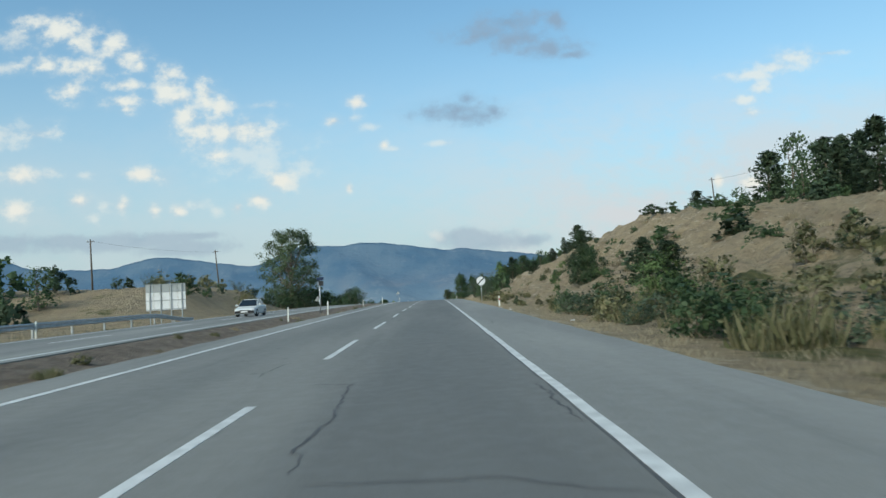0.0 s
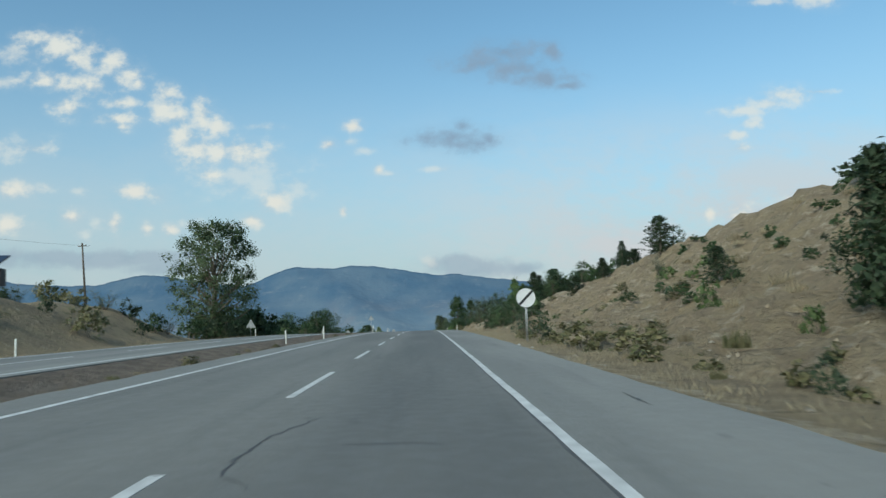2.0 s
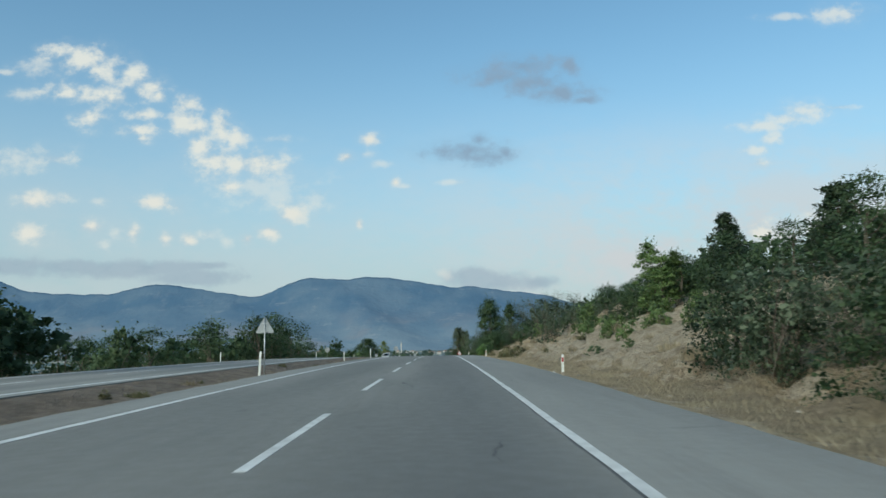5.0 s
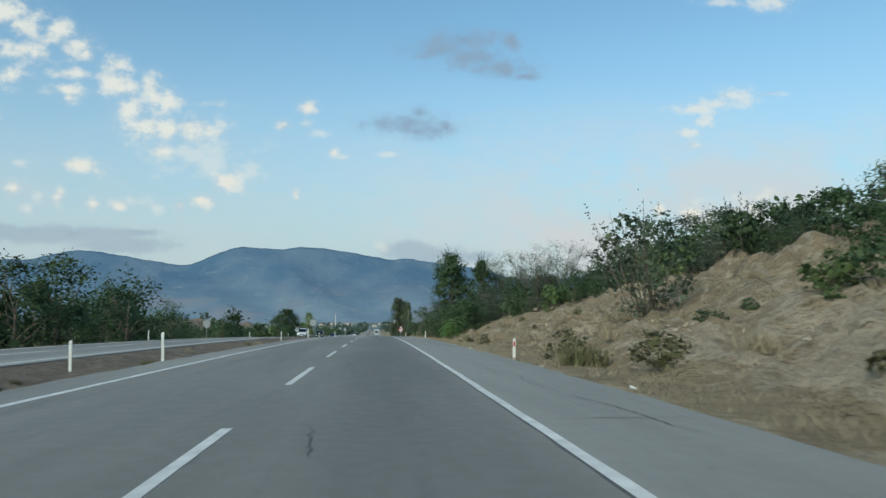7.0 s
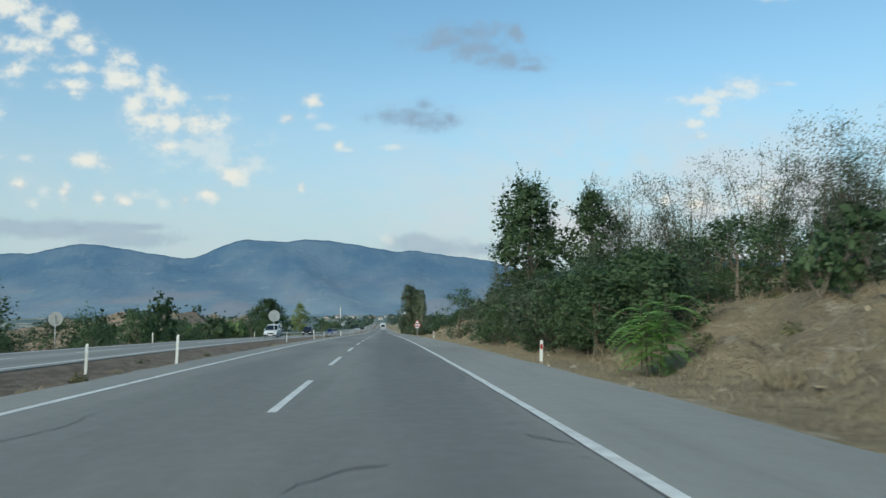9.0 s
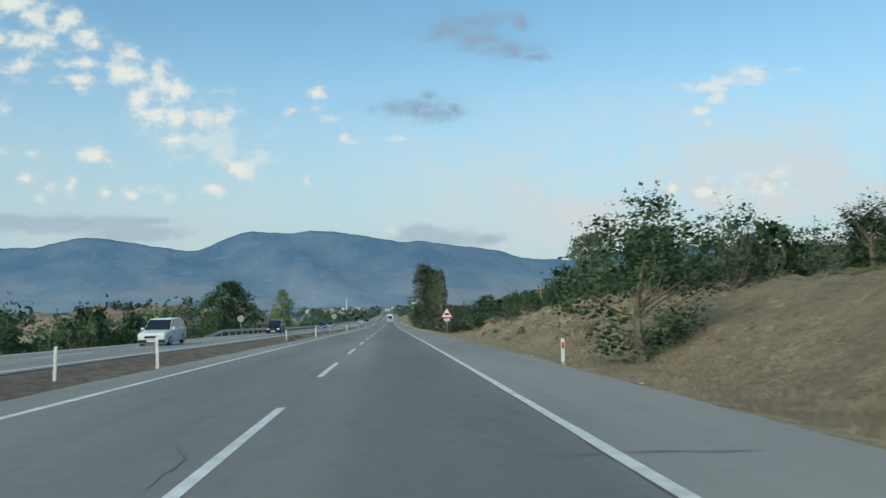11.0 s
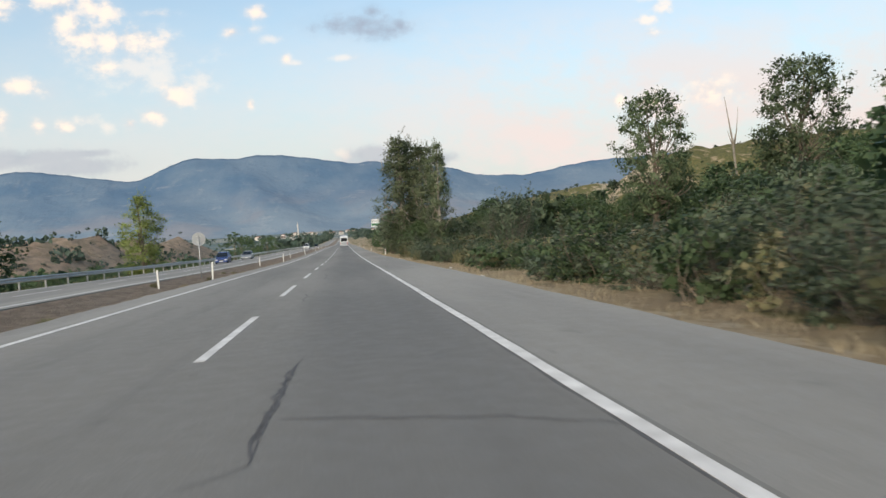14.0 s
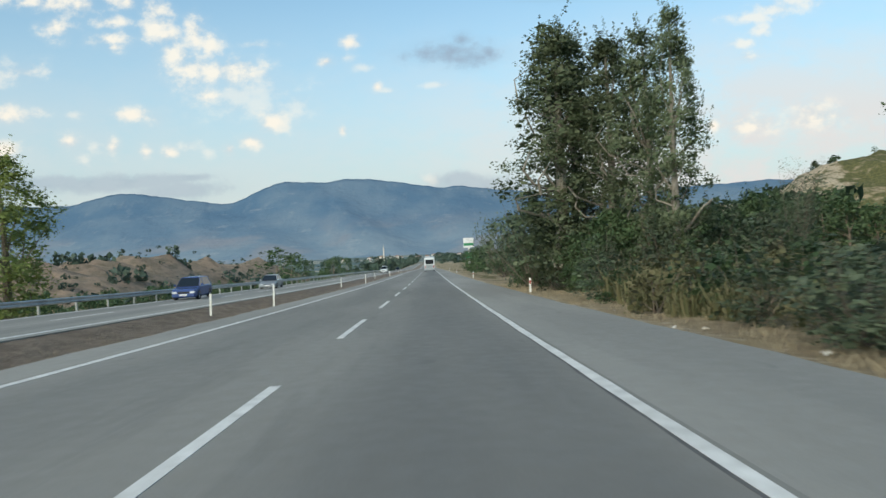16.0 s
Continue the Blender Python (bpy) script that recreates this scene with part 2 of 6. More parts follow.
# ---- materials ----
def material(name, base, rough=0.8, metal=0.0, vary=None, scale=3.0, fine=40.0, bump=0.0, bump_scale=60.0, island=0.0, gloss=0.5, object_tone=0.0):
    """A surface with two scales of tone variation and fine relief, in world metres. vary: a second colour."""
    m = bpy.data.materials.new(name)
    m.use_nodes = True
    n, l = m.node_tree.nodes, m.node_tree.links
    b = n["Principled BSDF"]
    b.inputs["Roughness"].default_value, b.inputs["Metallic"].default_value = rough, metal
    b.inputs["Specular IOR Level"].default_value = gloss
    b.inputs["Base Color"].default_value = (*base, 1)
    geo = n.new("ShaderNodeNewGeometry")

    def noise_tex(s, detail=4):
        t = n.new("ShaderNodeTexNoise")
        t.inputs["Scale"].default_value, t.inputs["Detail"].default_value = s, detail
        l.new(geo.outputs["Position"], t.inputs["Vector"])
        return t.outputs[0]

    def blend(fac, a, c):
        k = n.new("ShaderNodeMix")
        k.data_type = "RGBA"
        for sock, v in ((k.inputs[0], fac), (k.inputs[6], a), (k.inputs[7], c)):
            if isinstance(v, tuple):
                sock.default_value = (*v, 1)
            elif isinstance(v, (int, float)):
                sock.default_value = v
            else:
                l.new(v, sock)
        return k.outputs[2]

    def ramp(v, lo, hi):
        k = n.new("ShaderNodeMapRange")
        k.inputs["From Min"].default_value, k.inputs["From Max"].default_value = lo, hi
        l.new(v, k.inputs["Value"])
        return k.outputs[0]

    colour = base
    if vary:
        colour = blend(ramp(noise_tex(scale), 0.32, 0.68), base, vary)
        dark = tuple(c * 0.72 for c in base)
        colour = blend(ramp(noise_tex(fine, 3), 0.45, 0.95), colour, dark)
    if island or object_tone:
        hsv = n.new("ShaderNodeHueSaturation")
        if island:
            rnd = geo.outputs["Random Per Island"]
        else:
            rnd = n.new("ShaderNodeObjectInfo").outputs["Random"]
        amount = island or object_tone
        k = n.new("ShaderNodeMapRange")
        k.inputs["To Min"].default_value, k.inputs["To Max"].default_value = 1 - amount, 1 + amount
        l.new(rnd, k.inputs["Value"])
        l.new(k.outputs[0], hsv.inputs["Value"])
        if isinstance(colour, tuple):
            hsv.inputs["Color"].default_value = (*colour, 1)
        else:
            l.new(colour, hsv.inputs["Color"])
        colour = hsv.outputs[0]
    if not isinstance(colour, tuple):
        l.new(colour, b.inputs["Base Color"])
    if bump:
        k = n.new("ShaderNodeBump")
        k.inputs["Strength"].default_value, k.inputs["Distance"].default_value = bump, 0.02
        l.new(noise_tex(bump_scale), k.inputs["Height"])
        l.new(k.outputs[0], b.inputs["Normal"])
    return m


def leaf_material(name, base, other, pale=0.35, through=0.32):
    """Leaves: each one its own tone between two greens, some light passing through."""
    m = bpy.data.materials.new(name)
    m.use_nodes = True
    n, l = m.node_tree.nodes, m.node_tree.links
    b = n["Principled BSDF"]
    b.inputs["Roughness"].default_value, b.inputs["Specular IOR Level"].default_value = 0.55, pale
    geo = n.new("ShaderNodeNewGeometry")
    info = n.new("ShaderNodeObjectInfo")
    k = n.new("ShaderNodeMix")
    k.data_type = "RGBA"
    k.inputs[6].default_value, k.inputs[7].default_value = (*base, 1), (*other, 1)
    l.new(geo.outputs["Random Per Island"], k.inputs[0])
    hsv = n.new("ShaderNodeHueSaturation")
    tone = n.new("ShaderNodeMapRange")
    tone.inputs["To Min"].default_value, tone.inputs["To Max"].default_value = 0.75, 1.3
    l.new(info.outputs["Random"], tone.inputs["Value"])
    l.new(tone.outputs[0], hsv.inputs["Value"])
    l.new(k.outputs[2], hsv.inputs["Color"])
    l.new(hsv.outputs[0], b.inputs["Base Color"])
    t = n.new("ShaderNodeBsdfTranslucent")
    l.new(hsv.outputs[0], t.inputs[0])
    mixer = n.new("ShaderNodeMixShader")
    mixer.inputs[0].default_value = through
    l.new(b.outputs[0], mixer.inputs[1])
    l.new(t.outputs[0], mixer.inputs[2])
    l.new(mixer.outputs[0], n["Material Output"].inputs[0])
    return m


def graph(name):
    """A material with shorthand for its nodes: (material, nodes, links, position, noise, ramp, blend, principled)."""
    m = bpy.data.materials.new(name)
    m.use_nodes = True
    n, l = m.node_tree.nodes, m.node_tree.links
    geo = n.new("ShaderNodeNewGeometry")

    def noise_tex(s, detail=5, stretch=None, rough=0.55):
        t = n.new("ShaderNodeTexNoise")
        t.inputs["Scale"].default_value, t.inputs["Detail"].default_value, t.inputs["Roughness"].default_value = s, detail, rough
        src = geo.outputs["Position"]
        if stretch:
            k = n.new("ShaderNodeMapping")
            k.inputs["Scale"].default_value = stretch
            l.new(src, k.inputs[0])
            src = k.outputs[0]
        l.new(src, t.inputs["Vector"])
        return t.outputs[0]

    def ramp(v, lo, hi, a=0.0, c=1.0):
        k = n.new("ShaderNodeMapRange")
        k.interpolation_type = "SMOOTHSTEP"
        for key, val in (("From Min", lo), ("From Max", hi), ("To Min", a), ("To Max", c)):
            k.inputs[key].default_value = val
        l.new(v, k.inputs["Value"])
        return k.outputs[0]

    def blend(fac, a, c, mode="MIX"):
        k = n.new("ShaderNodeMix")
        k.data_type, k.blend_type = "RGBA", mode
        for sock, v in ((k.inputs[0], fac), (k.inputs[6], a), (k.inputs[7], c)):
            if isinstance(v, tuple):
                sock.default_value = (*v, 1)
            elif isinstance(v, (int, float)):
                sock.default_value = v
            else:
                l.new(v, sock)
        return k.outputs[2]

    def calc(kind, a, c):
        k = n.new("ShaderNodeMath")
        k.operation = kind
        for i, v in enumerate((a, c)):
            if isinstance(v, (int, float)):
                k.inputs[i].default_value = v
            else:
                l.new(v, k.inputs[i])
        return k.outputs[0]

    def relief(height, strength, distance):
        k = n.new("ShaderNodeBump")
        k.inputs["Strength"].default_value, k.inputs["Distance"].default_value = strength, distance
        l.new(height, k.inputs["Height"])
        l.new(k.outputs[0], n["Principled BSDF"].inputs["Normal"])

    return m, n, l, geo, noise_tex, ramp, blend, calc, relief


def asphalt_material(name, lanes, pale):
    m, n, l, geo, noise_tex, ramp, blend, calc, relief = graph(name)
    b = n["Principled BSDF"]
    xyz = n.new("ShaderNodeSeparateXYZ")
    l.new(geo.outputs["Position"], xyz.inputs[0])
    dark, light = tuple(c * pale for c in (0.160, 0.161, 0.150)), tuple(c * pale for c in (0.214, 0.213, 0.196))
    colour = blend(ramp(noise_tex(0.35, 5, (1, 0.12, 1)), 0.35, 0.65), dark, light)
    # aggregate, and long streaks of wear
    colour = blend(ramp(noise_tex(55, 3), 0.42, 0.75, 0, 0.45), colour, tuple(c * pale for c in (0.285, 0.280, 0.256)))
    colour = blend(ramp(noise_tex(1.6, 6, (1, 0.05, 1), 0.65), 0.50, 0.78, 0, 0.5), colour, tuple(c * pale for c in (0.124, 0.124, 0.117)))
    # dark, oily lanes: (middle, half width, strength)
    edge = calc("MULTIPLY", calc("SUBTRACT", noise_tex(0.45, 4, (1, 0.10, 1)), 0.5), 1.1)
    for middle, half, deep in lanes:
        off = calc("ADD", calc("ABSOLUTE", calc("SUBTRACT", xyz.outputs[0], middle), 0.0), edge)
        band = calc("MULTIPLY", ramp(off, half, half * 0.25), ramp(noise_tex(0.5, 5, (1, 0.12, 1)), 0.2, 0.65, 0.55, 1.0))
        colour = blend(calc("MULTIPLY", band, deep), colour, tuple(c * pale for c in (0.108, 0.112, 0.110)))
    # small dark spots and scuffs
    colour = blend(ramp(noise_tex(2.3, 3, (1, 0.45, 1), 0.4), 0.70, 0.76, 0, 0.35), colour, tuple(c * pale for c in (0.10, 0.10, 0.10)))
    l.new(colour, b.inputs["Base Color"])
    l.new(ramp(noise_tex(4, 4), 0.3, 0.7, 0.72, 0.9), b.inputs["Roughness"])
    b.inputs["Specular IOR Level"].default_value = 0.35
    relief(noise_tex(90, 3), 0.35, 0.01)
    return m


def ground_material():
    m, n, l, geo, noise_tex, ramp, blend, calc, relief = graph("dry_ground")
    b = n["Principled BSDF"]

    def layer(key):
        a = n.new("ShaderNodeAttribute")
        a.attribute_name = key
        return a.outputs["Fac"]

    straw, soil, pale, scrub, dirt = (0.355, 0.290, 0.185), (0.300, 0.240, 0.162), (0.475, 0.405, 0.300), (0.085, 0.095, 0.042), (0.200, 0.162, 0.128)
    colour = blend(ramp(noise_tex(0.55, 6), 0.35, 0.65), straw, soil)
    colour = blend(ramp(noise_tex(2.6, 6, None, 0.65), 0.5, 0.72, 0, 0.6), colour, (0.44, 0.355, 0.24))
    broken = calc("ADD", layer("bare"), calc("MULTIPLY", calc("SUBTRACT", noise_tex(0.9, 7, (1, 1, 2.2), 0.68), 0.5), 2.4))
    colour = blend(ramp(broken, 0.42, 0.66), colour, pale)
    crack = noise_tex(2.1, 8, (1, 1, 1.3), 0.68)
    colour = blend(calc("MULTIPLY", ramp(crack, 0.55, 0.44), ramp(layer("bare"), 0.05, 0.5, 0.10, 0.34)), colour, (0.25, 0.195, 0.135))
    green = calc("ADD", layer("green"), calc("MULTIPLY", calc("SUBTRACT", noise_tex(0.22, 7, None, 0.62), 0.5), 2.2))
    tuft = noise_tex(1.7, 6, None, 0.7)
    # dark grass tufts, deepened in colour for the shading that the soft relief lacks
    colour = blend(ramp(tuft, 0.54, 0.66, 0, 0.62), colour, (0.175, 0.145, 0.090))
    colour = blend(ramp(noise_tex(0.8, 7, (1, 1.6, 2), 0.7), 0.60, 0.68, 0, 0.7), colour, (0.50, 0.42, 0.30))
    colour = blend(ramp(green, 0.40, 0.70), colour, blend(ramp(noise_tex(1.1, 5), 0.35, 0.65), scrub, (0.15, 0.14, 0.06)))
    earth = calc("ADD", layer("dirt"), calc("MULTIPLY", calc("SUBTRACT", noise_tex(1.3, 6), 0.5), 0.7))
    colour = blend(ramp(earth, 0.45, 0.6), colour, blend(ramp(noise_tex(2.2, 6, (1, 0.5, 1), 0.65), 0.38, 0.62), dirt, (0.275, 0.230, 0.185)))
    clay = blend(ramp(noise_tex(0.11, 7, (1, 1, 2.5), 0.65), 0.42, 0.6), (0.31, 0.23, 0.175), (0.19, 0.155, 0.115))
    colour = blend(calc("MULTIPLY", layer("clay"), 0.8), colour, clay)
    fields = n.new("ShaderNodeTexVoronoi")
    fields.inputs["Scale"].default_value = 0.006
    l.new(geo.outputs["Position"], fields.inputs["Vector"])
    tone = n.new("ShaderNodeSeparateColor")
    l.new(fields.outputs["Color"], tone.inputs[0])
    # distant fields and woods in pale bluish tones, haze put into the colour
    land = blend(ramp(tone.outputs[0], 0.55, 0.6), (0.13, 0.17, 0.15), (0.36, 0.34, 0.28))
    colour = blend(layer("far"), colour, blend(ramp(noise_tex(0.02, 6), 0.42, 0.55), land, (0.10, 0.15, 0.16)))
    l.new(colour, b.inputs["Base Color"])
    b.inputs["Roughness"].default_value, b.inputs["Specular IOR Level"].default_value = 0.95, 0.15
    lumps = noise_tex(1.15, 5, (1, 1, 1.6), 0.6)
    relief(calc("ADD", calc("ADD", calc("ADD", crack, calc("MULTIPLY", lumps, 1.2)), calc("MULTIPLY", tuft, 1.2)), calc("MULTIPLY", noise_tex(9, 6, None, 0.7), 0.6)), 1.0, 0.26)
    return m


def mountain_material():
    """Wooded mountains ten kilometres off: a backdrop, most of whose light is a glow painted for the blue air before
    it.
    """
    m, n, l, geo, noise_tex, ramp, blend, calc, relief = graph("far_mountains")
    b = n["Principled BSDF"]
    xyz = n.new("ShaderNodeSeparateXYZ")
    l.new(geo.outputs["Position"], xyz.inputs[0])
    # woodland tones shifted to blue, part of the haze put into base colour
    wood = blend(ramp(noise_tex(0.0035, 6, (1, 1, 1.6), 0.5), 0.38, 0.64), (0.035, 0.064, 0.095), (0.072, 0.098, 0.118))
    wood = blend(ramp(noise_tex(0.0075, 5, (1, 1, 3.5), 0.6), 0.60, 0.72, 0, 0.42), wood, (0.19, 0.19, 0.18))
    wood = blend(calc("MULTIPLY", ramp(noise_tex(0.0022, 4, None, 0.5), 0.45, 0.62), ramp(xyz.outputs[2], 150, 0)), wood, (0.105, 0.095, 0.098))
    # bare gullies and tracks run down and along the slopes
    wood = blend(ramp(noise_tex(0.012, 7, (1, 0.4, 0.35), 0.68), 0.54, 0.70, 0, 0.24), wood, (0.20, 0.20, 0.185))
    wood = blend(ramp(noise_tex(0.02, 6, (1, 0.5, 1.0), 0.7), 0.46, 0.34, 0, 0.22), wood, (0.022, 0.042, 0.062))
    l.new(wood, b.inputs["Base Color"])
    b.inputs["Roughness"].default_value, b.inputs["Specular IOR Level"].default_value = 1.0, 0.0
    # haze painted as emission: a blue glow, paler towards the valley floor
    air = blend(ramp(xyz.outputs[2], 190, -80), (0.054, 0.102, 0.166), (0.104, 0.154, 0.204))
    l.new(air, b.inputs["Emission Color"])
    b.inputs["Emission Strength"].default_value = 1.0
    relief(noise_tex(0.006, 8, (1, 1, 0.6), 0.5), 0.8, 60)
    return m


MAT = dict(
    asphalt=asphalt_material("asphalt", ((0.35, 1.95, 0.60), (-3.9, 1.3, 0.22)), 1.0),
    asphalt_far=asphalt_material("asphalt_worn_pale", ((-13.4, 1.1, 0.4), (-16.9, 1.2, 0.5)), 1.25),
    shoulder=asphalt_material("asphalt_shoulder", (), 1.22),
    ground=ground_material(),
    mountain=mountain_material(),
    paint=material("road_paint", (0.72, 0.73, 0.71), 0.7, vary=(0.48, 0.485, 0.47), scale=3.4, fine=22, bump=0.2),
    tar=material("crack_sealant", (0.060, 0.061, 0.062), 0.75, vary=(0.11, 0.108, 0.105), scale=5),
    bark=material("bark", (0.125, 0.100, 0.075), 0.95, vary=(0.20, 0.17, 0.135), scale=6, bump=0.8, bump_scale=18),
    bark_pale=material("pale_bark", (0.28, 0.26, 0.22), 0.9, vary=(0.17, 0.15, 0.12), scale=5, bump=0.6, bump_scale=20),
    twig=material("dry_twigs", (0.17, 0.145, 0.12), 0.95, vary=(0.11, 0.09, 0.07), scale=8),
    leaf=leaf_material("broad_leaves", (0.042, 0.080, 0.036), (0.100, 0.148, 0.070), 0.25),
    leaf_poplar=leaf_material("poplar_leaves", (0.070, 0.104, 0.050), (0.150, 0.182, 0.108), 0.4, 0.35),
    leaf_plane=leaf_material("plane_leaves", (0.050, 0.084, 0.040), (0.120, 0.158, 0.085), 0.3, 0.35),
    leaf_yellow=leaf_material("yellowing_poplar_leaves", (0.115, 0.165, 0.045), (0.215, 0.255, 0.085)),
    leaf_olive=leaf_material("grey_green_leaves", (0.062, 0.094, 0.056), (0.130, 0.165, 0.108), 0.25),
    leaf_bright=leaf_material("fresh_green_leaves", (0.090, 0.150, 0.048), (0.165, 0.235, 0.088)),
    leaf_sumac=leaf_material("sumac_leaves", (0.150, 0.290, 0.065), (0.240, 0.400, 0.120)),
    needle=leaf_material("pine_needles", (0.034, 0.060, 0.034), (0.080, 0.112, 0.062), 0.25),
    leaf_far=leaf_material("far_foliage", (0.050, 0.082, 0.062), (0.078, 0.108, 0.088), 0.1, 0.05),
    weed=leaf_material("roadside_weeds", (0.105, 0.122, 0.052), (0.240, 0.215, 0.120)),
    grass=leaf_material("dry_grass", (0.260, 0.220, 0.145), (0.39, 0.335, 0.235), 0.1),
    steel=material("galvanised_steel", (0.50, 0.52, 0.53), 0.42, 0.75, vary=(0.38, 0.40, 0.41), scale=3),
    sign_back=material("sign_back_grey_metal", (0.36, 0.39, 0.40), 0.5, 0.4, vary=(0.30, 0.32, 0.33), scale=2),
    white=material("white_plastic", (0.72, 0.74, 0.70), 0.5, vary=(0.58, 0.59, 0.55), scale=4),
    red=material("red_reflector", (0.42, 0.028, 0.025), 0.35, vary=(0.34, 0.03, 0.03), scale=9),
    sign_red=material("red_sign_film", (0.55, 0.035, 0.055), 0.45, vary=(0.48, 0.05, 0.06), scale=3),
    sign_white=material("white_sign_film", (0.74, 0.76, 0.78), 0.4, vary=(0.66, 0.68, 0.70), scale=3),
    black=material("black_sign_film", (0.012, 0.013, 0.016), 0.45, vary=(0.02, 0.02, 0.022), scale=5),
    pole_wood=material("weathered_pole_wood", (0.085, 0.070, 0.058), 0.9, vary=(0.14, 0.12, 0.10), scale=4),
    stone=material("pale_stone", (0.40, 0.36, 0.29), 0.9, vary=(0.28, 0.24, 0.19), scale=5, bump=0.5, object_tone=0.2),
    clod=material("dry_clay", (0.36, 0.30, 0.215), 0.95, vary=(0.27, 0.22, 0.15), scale=2.4, fine=14, bump=0.9, bump_scale=9),
    paper=material("white_litter", (0.70, 0.70, 0.68), 0.6, vary=(0.60, 0.60, 0.58), scale=9),
    car_white=material("white_car_paint", (0.66, 0.69, 0.70), 0.25, 0.0, vary=(0.60, 0.63, 0.64), scale=1, fine=5),
    car_silver=material("silver_car_paint", (0.40, 0.44, 0.47), 0.28, 0.6, vary=(0.36, 0.40, 0.43), scale=1, fine=5),
    car_black=material("black_car_paint", (0.010, 0.013, 0.020), 0.2, 0.0, vary=(0.015, 0.018, 0.024), scale=1, fine=5),
    car_blue=material("blue_car_paint", (0.07, 0.12, 0.30), 0.25, 0.2, vary=(0.06, 0.10, 0.26), scale=1, fine=5),
    glass=material("dark_car_glass", (0.012, 0.016, 0.020), 0.06, 0.0, gloss=0.8),
    tyre=material("tyre_rubber", (0.016, 0.016, 0.017), 0.85, vary=(0.03, 0.03, 0.03), scale=8),
    rim=material("wheel_rim", (0.42, 0.43, 0.44), 0.35, 0.8, vary=(0.34, 0.35, 0.36), scale=8),
    lamp=material("headlamp_glass", (0.72, 0.74, 0.76), 0.12, vary=(0.60, 0.62, 0.64), scale=20),
    tail=material("tail_lamp", (0.35, 0.02, 0.02), 0.2, vary=(0.28, 0.02, 0.02), scale=20),
    plaster=material("house_plaster", (0.62, 0.60, 0.55), 0.9, vary=(0.52, 0.50, 0.46), scale=0.4, object_tone=0.15),
    # tile red greyed, with distance haze put into the colour
    roof=material("roof_tiles", (0.30, 0.21, 0.18), 0.85, vary=(0.28, 0.16, 0.12), scale=0.6, object_tone=0.2),
    totem_green=material("green_sign_face", (0.03, 0.26, 0.12), 0.4, vary=(0.03, 0.22, 0.10), scale=1),
    solar=material("solar_panel_face", (0.02, 0.025, 0.05), 0.15, vary=(0.03, 0.035, 0.06), scale=4),
)


# ---- small tools for building ----
class Mesh:
    """Gathers vertices and faces for one mesh."""

    def __init__(self):
        self.v, self.f = [], []

    def add(self, verts, faces):
        k = len(self.v)
        self.v += [tuple(p) for p in verts]
        self.f += [tuple(i + k for i in q) for q in faces]
        return self

    def box(self, lo, hi, cut=0.0):
        """A box with its upright edges and top edges cut off by that much."""
        (a, b, c), (d, e, f) = lo, hi
        if not cut:
            v = [(x, y, z) for z in (c, f) for y in (b, e) for x in (a, d)]
            return self.add(v, [(0, 2, 3, 1), (4, 5, 7, 6), (0, 1, 5, 4), (2, 6, 7, 3), (0, 4, 6, 2), (1, 3, 7, 5)])
        def ring(i, z):
            return [(a + i + cut, b + i, z), (d - i - cut, b + i, z), (d - i, b + i + cut, z), (d - i, e - i - cut, z), (d - i - cut, e - i, z), (a + i + cut, e - i, z), (a + i, e - i - cut, z), (a + i, b + i + cut, z)]
        return self.loft([ring(0, c), ring(0, f - cut), ring(cut * 0.7, f)])

    def loft(self, rings, ends=True):
        n = len(rings[0])
        faces = [(j * n + i, j * n + (i + 1) % n, (j + 1) * n + (i + 1) % n, (j + 1) * n + i) for j in range(len(rings) - 1) for i in range(n)]
        if ends:
            faces += [tuple(reversed(range(n))), tuple(range((len(rings) - 1) * n, len(rings) * n))]
        return self.add([p for r in rings for p in r], faces)

    def tube(self, path, radii, n=6, ends=True):
        """A round tapering tube along a path of points."""
        rings = []
        path = [Vector(p) for p in path]
        for i, p in enumerate(path):
            t = (path[min(i + 1, len(path) - 1)] - path[max(i - 1, 0)]).normalized()
            side = t.orthogonal().normalized()
            if abs(t.z) > 0.75:
                side = (Vector((1, 0, 0)) - t * t.x).normalized()
            up = t.cross(side)
            rings.append([p + (side * math.cos(a) + up * math.sin(a)) * radii[i] for a in (2 * math.pi * k / n for k in range(n))])
        return self.loft(rings, ends)

    def plate(self, outline, y0, y1):
        """A flat outline of (x, z), from y0 to y1 thick."""
        return self.loft([[(x, y0, z) for x, z in outline], [(x, y1, z) for x, z in outline]])

    def data(self, name, mat, smooth=False):
        me = bpy.data.meshes.new(name)
        me.from_pydata(self.v, [], self.f)
        me.materials.append(mat)
        bm = bmesh.new()
        bm.from_mesh(me)
        bmesh.ops.recalc_face_normals(bm, faces=bm.faces)
        bm.to_mesh(me)
        bm.free()
        if smooth:
            me.polygons.foreach_set("use_smooth", [True] * len(me.polygons))
        me.update()
        return me


def array_mesh(name, verts, faces, mat, smooth=False):
    """A mesh straight from arrays; all faces have as many corners."""
    verts, faces = np.asarray(verts, np.float32), np.asarray(faces, np.int32)
    me = bpy.data.meshes.new(name)
    me.vertices.add(len(verts))
    me.vertices.foreach_set("co", verts.ravel())
    k = faces.shape[1]
    me.loops.add(faces.size)
    me.loops.foreach_set("vertex_index", faces.ravel())
    me.polygons.add(len(faces))
    me.polygons.foreach_set("loop_start", np.arange(0, faces.size, k, dtype=np.int32))
    me.polygons.foreach_set("use_smooth", np.full(len(faces), smooth))
    me.update(calc_edges=True)
    me.materials.append(mat)
    return me


